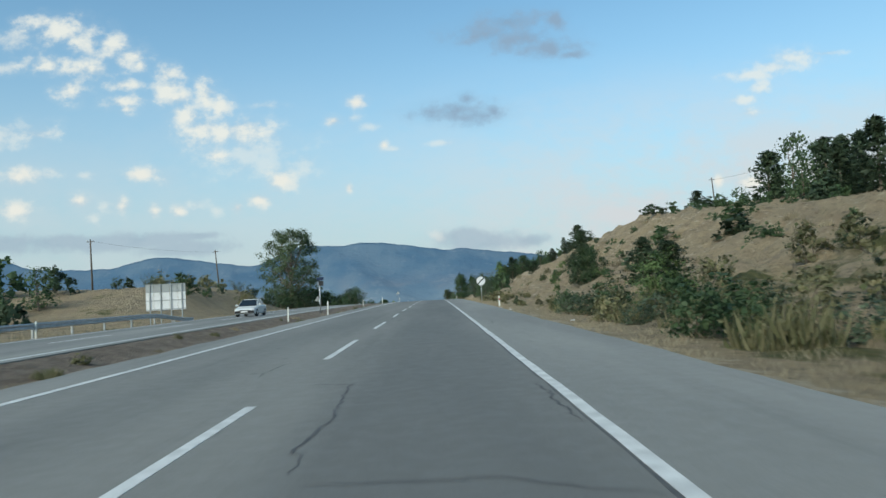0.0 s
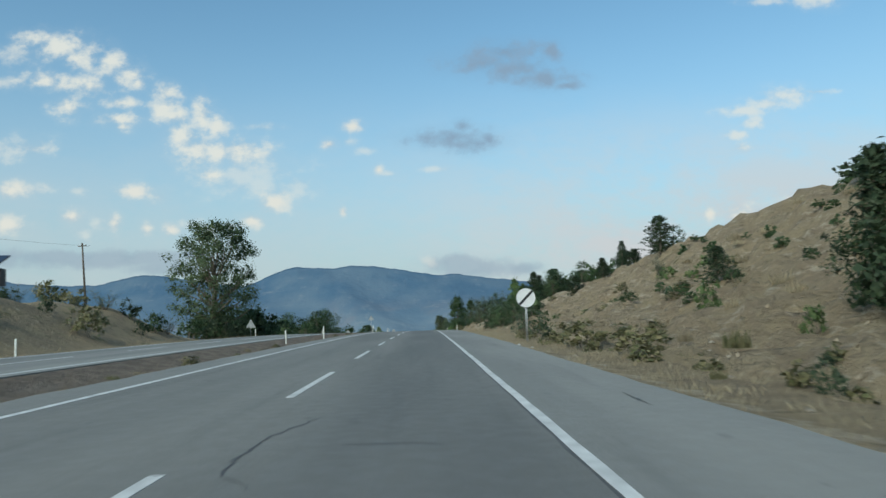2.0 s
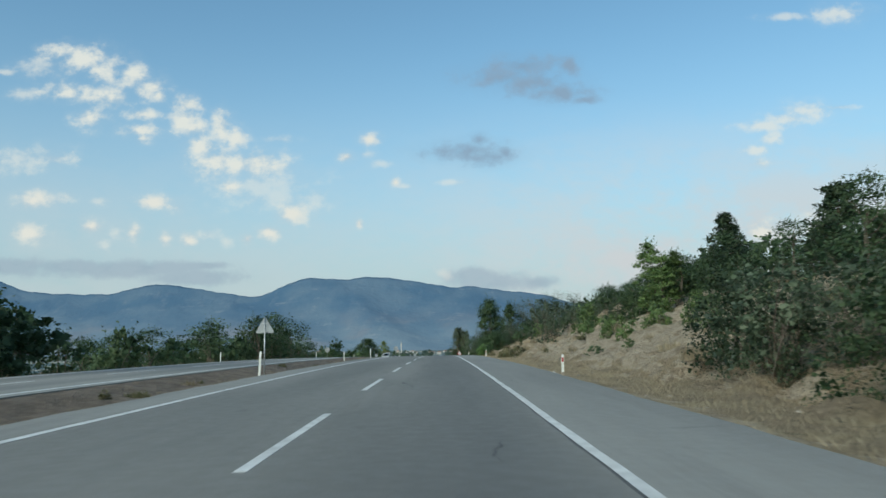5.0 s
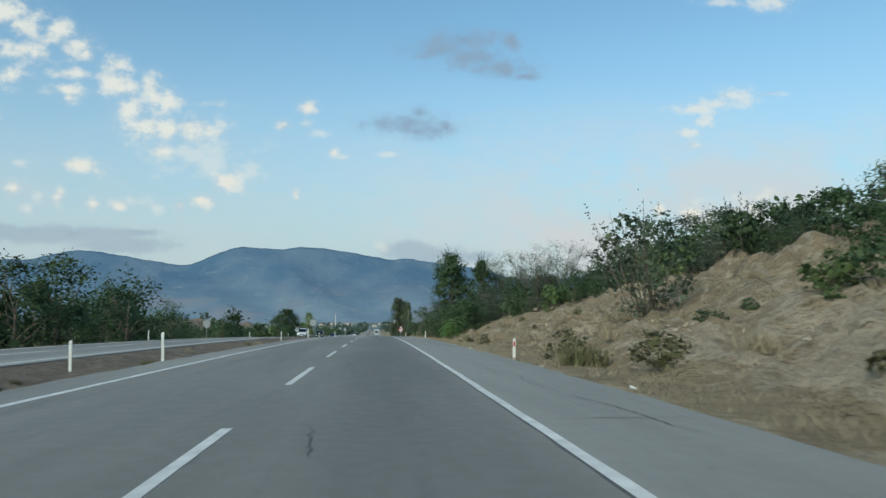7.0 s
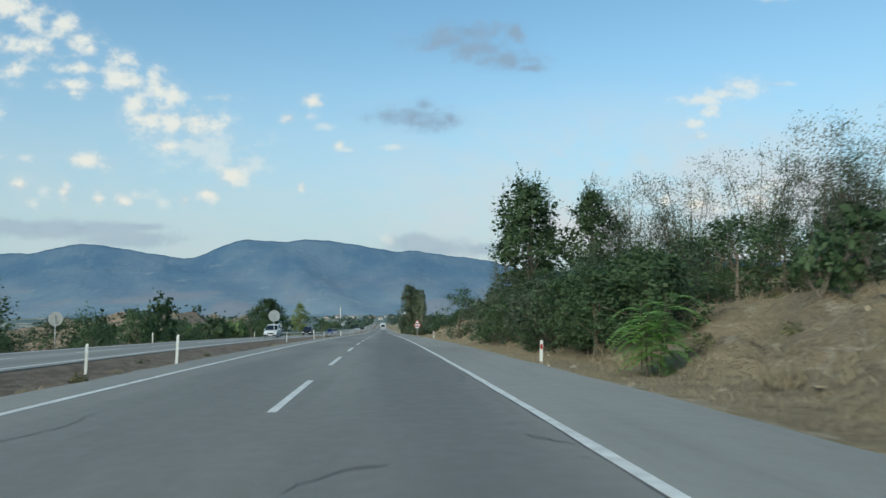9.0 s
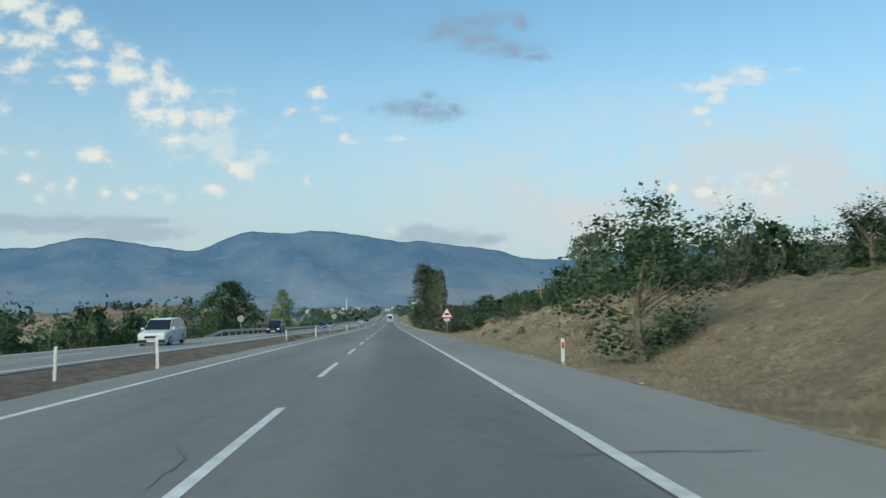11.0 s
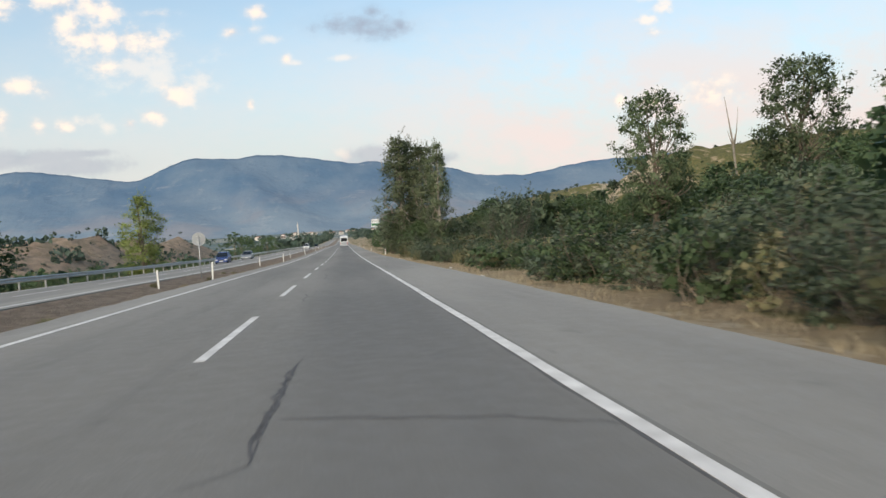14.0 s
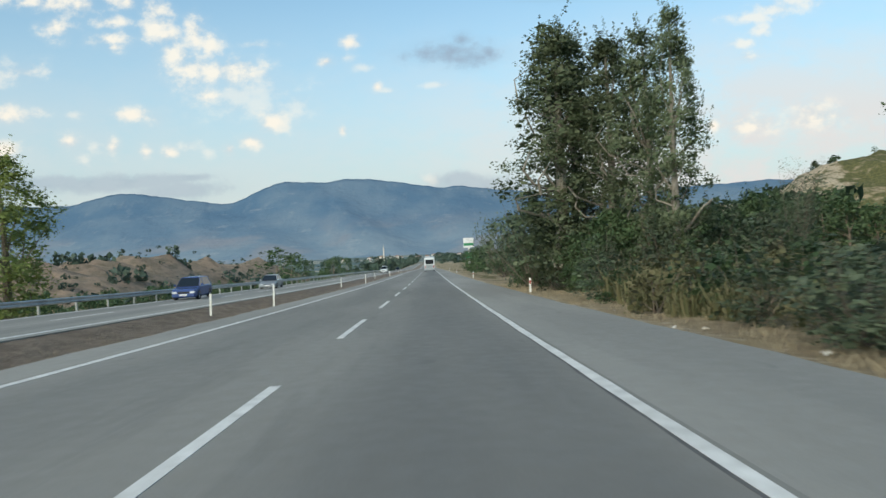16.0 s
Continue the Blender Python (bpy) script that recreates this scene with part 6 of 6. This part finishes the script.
CRACKS += [
    [(-1.0, 57.1), (-1.4, 57.8), (-1.4, 59.7), (-1.0, 61.4)], [(-.7, 147.8), (-.7, 149.0), (-1.1, 151.4)], [(-.7, 148.7), (.1, 148.7)], [(-1.5, 203.1), (-1.0, 203.9), (-1.0, 201.0), (-1.2, 200.8)],
    [(-1.0, 173.1), (-1.0, 174.8), (-1.2, 175.9), (-1.7, 176.2)], [(-1.8, 398.4), (-1.0, 398.6), (-1.0, 401.2), (-1.1, 403.0)], [(-1.0, 398.4), (-1.0, 396.5)], [(-1.9, 34.2), (-1.4, 34.3), (-1.2, 36.3)],
    [(-.6, 6.0), (.7, 5.9), (1.6, 5.3)], [(-1.2, 19.2), (.3, 18.9)], [(-1.1, 238.6), (-.7, 239.4), (-.3, 239.5)], [(1.2, 241.3), (1.6, 240.4)],
]
STAINS = [  # broad bitumen smears: where they run, half width
    ([(.82, 345.96), (1.2, 345.04), (1.53, 344.81), (2.05, 344.6), (2.43, 344.42)], 0.07), ([(.77, 345.4), (1.07, 344.57), (1.5, 344.14)], 0.05), ([(1.83, 343.85), (2.05, 343.75), (2.25, 343.7)], 0.13),
    ([(-.97, 346.8), (-.98, 345.73), (-.99, 344.6)], 0.06), ([(.86, 350.4), (.94, 348.08), (.98, 346.4)], 0.075), ([(-.26, 349.0), (.53, 348.45)], 0.035), ([(-.9, 357.6), (-.95, 359.2), (-.7, 362.5)], 0.035), ([(-.8, 371.2), (-.75, 374.6)], 0.03),
    ([(3.1, 346.62), (3.6, 346.85), (4.1, 346.9)], 0.11), ([(-1.0, 150.2), (-1.1, 151.6)], 0.04), ([(2.6, 43.2), (3.2, 43.3)], 0.05), ([(2.7, 226.0), (3.6, 226.1)], 0.05),
]
CRACKS += [
    [(-1.30, 387.8), (-1.15, 386.4), (-1.24, 385.7), (-1.18, 384.7), (-1.18, 384.2)], [(-1.27, 388.8), (-0.54, 388.2), (0.07, 388.0)], [(-0.95, 11.6), (-0.80, 8.7), (-0.90, 7.4), (-0.78, 6.3)], [(-1.54, 11.8), (-0.84, 11.4)],
    [(-0.96, 189.7), (-0.83, 187.9), (-0.77, 187.6)], [(-0.77, 334.3), (-0.95, 333.6), (-0.93, 332.8)], [(-0.69, 239.5), (-0.30, 239.6)], [(1.22, 241.2), (1.32, 240.8), (1.58, 240.6)],
    [(0.42, 411.9), (1.08, 411.6), (1.37, 411.6)], [(0.29, 412.2), (1.03, 412.0), (1.65, 411.9)], [(0.36, 411.4), (1.06, 411.3), (1.62, 411.3)],
]
for i, line in enumerate(CRACKS):
    sealed_crack(line, 0.024 if i else 0.085, i)
for i, (line, width) in enumerate(STAINS):
    sealed_crack(line, width, 60 + i)
wild = random.Random(41)
for k in range(46):
    x, y = wild.uniform(-5, 3.8), wild.uniform(2, 470)
    line = [(x, y)]
    across = wild.random() < 0.45
    for j in range(wild.randint(2, 5)):
        line.append((min(4.0, line[-1][0] + wild.uniform(0.2, 0.7) if across else max(-5.4, line[-1][0] + wild.uniform(-0.25, 0.25))), line[-1][1] + (wild.uniform(-0.2, 0.2) if across else wild.uniform(0.4, 1.4))))
    sealed_crack(line, wild.uniform(0.012, 0.026), 100 + k)


# ---- loose stones and litter on the verge ----
def stone_mesh(seed):
    bm = bmesh.new()
    bmesh.ops.create_icosphere(bm, subdivisions=2, radius=0.5)
    for v in bm.verts:
        v.co *= 1 + 0.35 * noise.noise(v.co * 1.7 + Vector((seed * 5.1, 0, 0))) + 0.30 * noise.noise(v.co * 4.3 + Vector((0, seed * 3.7, 0)))
        v.co.z *= 0.6
    me = bpy.data.meshes.new("stone")
    bm.to_mesh(me)
    bm.free()
    me.materials.append(MAT["stone"])
    return me


STONES = [stone_mesh(k) for k in range(4)]


def clods(n, seed):
    """Lumps of hard earth that stand out of the cut slopes, half sunk in them."""
    rng = rng_for(seed)
    V, F, at = [], [], 0
    for k in range(n):
        y = rng.choice([rng.uniform(56, 130), rng.uniform(152, 214), rng.uniform(215, 255), rng.uniform(316, 366)], p=[0.26, 0.26, 0.26, 0.22])
        x = 7.6 + abs(rng.normal()) * (6.5 if y < 270 else 3.2)
        s = rng.uniform(0.05, 0.17)
        me = STONES[k % 4]
        co = np.empty(len(me.vertices) * 3, np.float32)
        me.vertices.foreach_get("co", co)
        a = rng.uniform(0, 6.28)
        q = co.reshape(-1, 3) * (s, s * rng.uniform(0.6, 1.6), s * 0.7)
        q = np.stack([q[:, 0] * math.cos(a) - q[:, 1] * math.sin(a) + x, q[:, 0] * math.sin(a) + q[:, 1] * math.cos(a) + y, q[:, 2]], 1)
        q[:, 2] += ground_z(q[:, 0], q[:, 1]) * 0.7 + float(ground_z(x, y)) * 0.3 - 0.16 * s
        V.append(q)
        F.append(np.array([f.vertices[:] for f in me.polygons]) + at)
        at += len(q)
    me = array_mesh("soil_clods", np.concatenate(V), np.concatenate(F), MAT["clod"])
    tagged(part("soil_clods", me, None), "pale hard clods of earth standing out of the cut slopes", "earth", kind="stuff")


clods(1500, 23)
for k in range(290):
    x, y, s = (wild.uniform(4.5, 7.4), wild.uniform(6, 470), wild.uniform(0.05, 0.20)) if k < 120 else (wild.uniform(7.8, 16), wild.choice((wild.uniform(60, 128), wild.uniform(155, 215), wild.uniform(320, 365))), wild.uniform(0.07, 0.24))
    ob = part("stone", STONES[k % 4], None, None, at=on_ground(x, y, -0.02 * s, wild.uniform(0, 360)) @ Matrix.Diagonal((s, s * wild.uniform(0.7, 1.3), s, 1)))
    tagged(ob, "pale loose stone lying on the verge" if k < 120 else "pale stone lying on the eroded slope", "stone", "loose stones")


def litter(x, y, w, kind):
    r = random.Random(int(y * 10))
    w *= 0.5
    if kind == "bottle":
        m = Mesh().loft([[(q * math.cos(j * 0.785), z, q + q * math.sin(j * 0.785)) for j in range(8)] for q, z in ((0.028, 0), (0.034, 0.02), (0.033, 0.13), (0.013, 0.18), (0.013, 0.21))])
    else:
        n = 5
        V = [(w * (i / (n - 1) - 0.5) + r.gauss(0, 0.02), w * 0.6 * (j / (n - 1) - 0.5) + r.gauss(0, 0.02), abs(r.gauss(0.03, 0.03))) for j in range(n) for i in range(n)]
        m = Mesh().add(V, [(j * n + i, j * n + i + 1, j * n + n + i + 1, j * n + n + i) for j in range(n - 1) for i in range(n - 1)])
    ob = part("plastic_bottle" if kind == "bottle" else "paper_scrap", m, MAT["paper"], None, at=on_ground(x, y, -0.01, r.uniform(0, 360)))
    tagged(ob, "pale plastic bottle thrown on the verge" if kind == "bottle" else "crumpled white paper scrap on the verge", "litter", "litter on the verge")


for x, y, w, kind in [(4.6, 50.3, .3, "p"), (4.9, 47.0, .5, "p"), (4.5, 52.2, .2, "b"), (4.7, 159.5, .3, "p"), (4.6, 86, .5, "p"), (4.5, 347.6, .09, "p"), (5.0, 347.2, .1, "bottle"), (5.0, 84.2, .4, "p"), (4.8, 256.0, .2, "bottle"), (4.7, 219, .3, "p"), (4.6, 226.5, .5, "p"), (5.2, 196, .3, "p"), (5.4, 431, .16, "p"), (4.9, 436, .12, "p"), (4.6, 392, .3, "p"), (5.2, 404, .3, "bottle"), (5.6, 30, .3, "p")]:
    litter(x, y, w, kind)


# ---- vehicles ----
def wheel(parent, x, y, r, w):
    def ring(q, a):
        return [(a, q * math.cos(2 * math.pi * k / 18), q * math.sin(2 * math.pi * k / 18)) for k in range(18)]
    s = 1 if x > 0 else -1
    hub = new("wheel")
    hub.parent, hub.matrix_basis = parent, pose(x, y, r)
    part("tyre", Mesh().loft([ring(r * 0.62, -w / 2), ring(r * 0.94, -w / 2), ring(r, -w * 0.35), ring(r, w * 0.35), ring(r * 0.94, w / 2), ring(r * 0.62, w / 2)], False), MAT["tyre"], hub)
    part("rim", Mesh().loft([ring(r * 0.63, -s * w * 0.3), ring(r * 0.63, s * w * 0.42), ring(r * 0.50, s * w * 0.36), ring(r * 0.15, s * w * 0.40), ring(r * 0.02, s * w * 0.40)], False), MAT["rim"], hub)


def car(m, paint, label, length=4.3, width=1.68, height=1.40, boxy=0.0, boot=True, category="car"):
    """A passenger car that looks towards its own -y."""
    ob = thing("car", m, label, category, "cars on the far carriageway")
    L, W, H = length / 2, width / 2, height
    belt = H * 0.62
    def hull(y, w, lo, hi, tuck):
        return [(-w * 0.92, y, lo), (w * 0.92, y, lo), (w, y, lo + 0.12), (w, y, hi - tuck), (w * 0.92, y, hi), (-w * 0.92, y, hi), (-w, y, hi - tuck), (-w, y, lo + 0.12)]
    front, rear = belt * (0.82 + 0.12 * boxy), belt * (0.98 if boot else 1.0)
    part("body", Mesh().loft([hull(-L, W * 0.86, 0.30, front * 0.80, 0.10), hull(-L + 0.12, W * 0.95, 0.22, front * 0.95, 0.10), hull(-L + 0.9, W, 0.20, front * 1.06, 0.10), hull(-L * 0.45, W, 0.20, belt, 0.08), hull(L * 0.5, W, 0.20, belt * 1.02, 0.08), hull(L - 0.15, W * 0.96, 0.24, rear, 0.10), hull(L, W * 0.88, 0.34, rear * 0.92, 0.10)]), MAT[paint], ob)
    y0, y1, y2, y3 = -L * 0.50, -L * (0.12 + 0.10 * boxy), L * (0.42 if boot else 0.72), L * (0.66 if boot else 0.93)
    b, t = W * 0.90, W * (0.70 + 0.10 * boxy)
    part("roof", Mesh().loft([[(-t, y1 - 0.03, H - 0.05), (t, y1 - 0.03, H - 0.05), (t, y2 + 0.03, H - 0.05), (-t, y2 + 0.03, H - 0.05)], [(-t * 0.93, y1 + 0.05, H), (t * 0.93, y1 + 0.05, H), (t * 0.93, y2 - 0.05, H), (-t * 0.93, y2 - 0.05, H)]]), MAT[paint], ob)
    def pane(name, corners, push):
        q = [Vector(c) for c in corners]
        n = (q[1] - q[0]).cross(q[3] - q[0]).normalized() * push
        part(name, Mesh().loft([[tuple(p) for p in q], [tuple(p + n) for p in q]]), MAT["glass"], ob)
    z0, z1 = belt - 0.02, H - 0.055
    pane("windscreen", [(-b, y0, z0), (b, y0, z0), (t, y1, z1), (-t, y1, z1)], 0.02)
    pane("rear_window", [(b, y3, z0), (-b, y3, z0), (-t, y2, z1), (t, y2, z1)], 0.02)
    for s in (-1, 1):
        for a, c, d, e in ((y0 + 0.10, -0.02 * L, y1 + 0.05, -0.02 * L), (0.02 * L, y3 - 0.12, 0.02 * L, y2 - 0.03)):
            pane("side_window", [(s * b, a, z0), (s * b, c, z0), (s * t, e, z1), (s * t, d, z1)], 0.015 * s)
        for (ya, yb, yc, yd) in ((y0 - 0.04, y0 + 0.10, y1 + 0.05, y1 - 0.05), (y3 - 0.12, y3 + 0.04, y2 + 0.05, y2 - 0.03), (-0.02 * L, 0.02 * L, 0.02 * L, -0.02 * L)):
            part("pillar", Mesh().loft([[(s * b, ya, z0), (s * b, yb, z0), (s * t, yc, z1), (s * t, yd, z1)], [(s * (b + 0.022), ya, z0), (s * (b + 0.022), yb, z0), (s * (t + 0.022), yc, z1 + 0.01), (s * (t + 0.022), yd, z1 + 0.01)]]), MAT[paint], ob)
        part("headlight", Mesh().box((s * W * 0.70 - 0.17, -L - 0.015, front * 0.62), (s * W * 0.70 + 0.17, -L + 0.12, front * 0.78), 0.02), MAT["lamp"], ob)
        part("tail_light", Mesh().box((s * W * 0.76 - 0.14, L - 0.06, rear * 0.70), (s * W * 0.76 + 0.14, L + 0.012, rear * 0.88), 0.02), MAT["tail"], ob)
        part("mirror", Mesh().box((s * (W + 0.08) - 0.09, y0 + 0.14, belt + 0.01), (s * (W + 0.08) + 0.09, y0 + 0.24, belt + 0.14), 0.02), MAT[paint], ob)
        for y in (-L * 0.62, L * 0.60):
            wheel(ob, s * (W - 0.09), y, 0.31 + 0.05 * boxy, 0.20)
    part("grille", Mesh().box((-W * 0.45, -L - 0.012, front * 0.60), (W * 0.45, -L + 0.05, front * 0.76), 0.01), MAT["black"], ob)
    part("bumper", Mesh().box((-W * 0.90, -L - 0.06, 0.30), (W * 0.90, -L + 0.20, 0.50), 0.04), MAT["tyre" if paint == "car_white" else paint], ob)
    part("bumper", Mesh().box((-W * 0.90, L - 0.20, 0.32), (W * 0.90, L + 0.06, 0.52), 0.04), MAT["tyre" if paint == "car_white" else paint], ob)
    part("number_plate", Mesh().box((-0.26, -L - 0.075, 0.36), (0.26, -L - 0.055, 0.47), 0.003), MAT["sign_white"], ob)
    return ob


def coach(m):
    """A white coach seen from behind; its front looks along +y."""
    ob = thing("bus", m, "white coach with a dark rear window driving on the highway", "bus")
    W, L, H = 1.25, 11.5, 3.4
    def ring(y, w, lo, hi):
        return [(-w, y, lo), (w, y, lo), (w, y, hi - 0.35), (w * 0.93, y, hi - 0.08), (w * 0.75, y, hi), (-w * 0.75, y, hi), (-w * 0.93, y, hi - 0.08), (-w, y, hi - 0.35)]
    part("body", Mesh().loft([ring(0, W * 0.94, 0.45, H - 0.12), ring(0.18, W, 0.38, H), ring(L - 0.4, W, 0.38, H), ring(L, W * 0.92, 0.5, H - 0.3)]), MAT["car_white"], ob)
    part("rear_window", Mesh().box((-0.98, -0.025, 1.85), (0.98, 0.1, 2.95), 0.05), MAT["glass"], ob)
    for k in range(6):
        for s in (-1, 1):
            part("side_window", Mesh().box((s * W - 0.02, 1.0 + k * 1.7, 1.75), (s * W + 0.02, 2.55 + k * 1.7, 2.75), 0.01), MAT["glass"], ob)
    part("bumper", Mesh().box((-W * 0.96, -0.08, 0.42), (W * 0.96, 0.25, 0.85), 0.05), MAT["car_silver"], ob)
    for s in (-1, 1):
        part("tail_light", Mesh().box((s * 1.02 - 0.10, -0.035, 0.95), (s * 1.02 + 0.10, 0.08, 1.55), 0.02), MAT["tail"], ob)
        for y in (2.6, L - 2.4):
            wheel(ob, s * (W - 0.16), y, 0.48, 0.28)
    part("engine_cover", Mesh().box((-0.80, -0.022, 0.95), (0.80, 0.05, 1.65), 0.02), MAT["car_silver"], ob)
    part("number_plate", Mesh().box((-0.28, -0.1, 0.56), (0.28, -0.08, 0.68), 0.003), MAT["sign_white"], ob)


def oncoming(x, y, *rest, **more):
    return car(on_road(x, y, 0.0), *rest, **more)


oncoming(-15.0, 63.5, "car_white", "white older saloon car driving on the far carriageway", 4.35, 1.70, 1.40)
oncoming(-15.6, 389, "car_black", "black sport utility car on the far carriageway", 4.6, 1.86, 1.76, 0.8, False)
oncoming(-15.2, 337, "car_white", "white pickup-like car on the far carriageway", 4.9, 1.82, 1.72, 0.7, False)
oncoming(-16.8, 500, "car_silver", "silver saloon car on the far carriageway", 4.3, 1.72, 1.42)
oncoming(-16.9, 474, "car_blue", "blue hatchback on the far carriageway", 4.0, 1.72, 1.55, 0.4, False)
oncoming(-13.4, 640, "car_white", "white van-like car far along the carriageway", 4.8, 1.85, 1.95, 0.9, False)
oncoming(-16.8, 690, "car_silver", "silver car far along the carriageway", 4.3, 1.72, 1.45)
oncoming(-13.4, 730, "car_black", "dark car far along the carriageway", 4.3, 1.72, 1.45)
coach(on_road(-0.1, 602))


# ---- filling station sign, village, far woods ----
def totem(x, y):
    ob = thing("filling_station_sign", on_road(x, y, -0.1), "tall white and green filling station sign on a pole", "sign")
    part("pole", Mesh().box((-0.25, -0.15, -0.5), (0.25, 0.15, 9.0), 0.04), MAT["white"], ob)
    part("panel", Mesh().box((-1.6, -0.2, 6.6), (1.6, 0.2, 9.6), 0.08), MAT["sign_white"], ob)
    part("band", Mesh().box((-1.5, -0.23, 7.2), (1.5, -0.19, 8.0), 0.01), MAT["totem_green"], ob, "green band")
    part("panel", Mesh().box((-1.0, -0.18, 3.4), (1.0, 0.18, 5.0), 0.06), MAT["totem_green"], ob, "green lower panel")


totem(12.2, 652)


def house(x, y, w, d, h, turn, r):
    g = float(ground_z(x, y))
    ob = thing("house", pose(x, y, g, 0, 0, turn), "small pale house with a tiled roof in the far village", "house", "village houses")
    part("wall", Mesh().box((-w / 2, -d / 2, -1), (w / 2, d / 2, h)), MAT["plaster"], ob)
    o = 0.4
    part("roof", Mesh().add([(-w / 2 - o, -d / 2 - o, h), (w / 2 + o, -d / 2 - o, h), (w / 2 + o, d / 2 + o, h), (-w / 2 - o, d / 2 + o, h), (-w / 4, 0, h + d * 0.28), (w / 4, 0, h + d * 0.28)], [(3, 2, 1, 0), (0, 1, 5, 4), (1, 2, 5), (2, 3, 4, 5), (3, 0, 4)]), MAT["roof"], ob)
    for k in (-0.3, 0.0, 0.3):
        part("window", Mesh().box((k * w - 0.6, -d / 2 - 0.05, h * 0.45), (k * w + 0.6, -d / 2 + 0.05, h * 0.45 + 1.5)), MAT["glass"], ob)


far = random.Random(17)
for k in range(16):
    y = far.uniform(1900, 2900)
    house(-0.05 * y + far.gauss(0, 130), y, far.uniform(9, 16), far.uniform(8, 12), far.uniform(4, 8), far.uniform(-40, 40), far)


def minaret(x, y, h):
    g = float(ground_z(x, y))
    ob = thing("minaret", pose(x, y, g), "slim white minaret rising over the far village", "minaret")
    def ring(q, z):
        return [(q * math.cos(k * 0.628), q * math.sin(k * 0.628), z) for k in range(10)]
    part("shaft", Mesh().loft([ring(2.4, -2), ring(2.2, h * 0.2), ring(1.6, h * 0.24), ring(1.5, h * 0.80)]), MAT["plaster"], ob)
    part("balcony", Mesh().loft([ring(1.6, h * 0.66), ring(2.4, h * 0.69), ring(2.4, h * 0.72), ring(1.6, h * 0.72)]), MAT["plaster"], ob)
    part("spire", Mesh().loft([ring(1.7, h * 0.80), ring(1.2, h * 0.88), ring(0.1, h)]), MAT["sign_back"], ob)


minaret(-118, 2380, 44)


def far_woods(name, spots, label, seed, leaves=26):
    """Crowns of distant trees: loose clumps of coarse foliage, all in one mesh."""
    rng = rng_for(seed)
    s = np.array(spots)
    way = rng.normal(size=(len(s), leaves, 3))
    way /= np.linalg.norm(way, axis=2, keepdims=True)
    way *= (0.35 + 0.65 * rng.random((len(s), leaves, 1)) ** 0.5)
    half = np.stack([s[:, 2], s[:, 2], s[:, 3] * 0.5], 1)[:, None, :]
    foot = np.stack([s[:, 0], s[:, 1], ground_z(s[:, 0], s[:, 1]) + s[:, 3] * 0.46], 1)[:, None, :]
    V, F = leaf_quads(rng, (foot + way * half).reshape(-1, 3), np.repeat(s[:, 2] * 0.62, leaves), 0.8)
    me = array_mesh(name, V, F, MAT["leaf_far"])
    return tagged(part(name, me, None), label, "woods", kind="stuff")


spots = []
for k in range(2600):
    y = 620 + 2400 * far.random() ** 1.5
    side = -1 if far.random() < 0.55 else 1
    x = side * (14 + (60 + 0.35 * y) * far.random() ** 1.4) - (8 if side < 0 else 0)
    if x > 10 and y < 1000 or y < 720 and x > -40 or x < -60 and y < 1350 and far.random() < 0.75:
        continue
    if float(wobble(x, y, 260, 3.0)) + 0.5 * float(wobble(x, y, 70, 5.0)) < (0.0 if y > 900 else -0.5):
        continue
    r = far.uniform(2.0, 4.5) * (1 + y / 2500)
    spots.append((x, y, r, r * far.uniform(1.1, 1.9)))
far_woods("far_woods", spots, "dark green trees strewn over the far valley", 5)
spots = []
for k in range(500):
    x, y = far.uniform(60, 320), far.uniform(800, 1150)
    r = far.uniform(0.7, 2.2)
    spots.append((x, y, r, r * far.uniform(1.0, 1.7)))
for k in range(1900):
    x, y = far.uniform(-520, -70), far.uniform(640, 1300)
    r = far.uniform(0.6, 2.0)
    spots.append((x, y, r, r * far.uniform(0.9, 1.5)))
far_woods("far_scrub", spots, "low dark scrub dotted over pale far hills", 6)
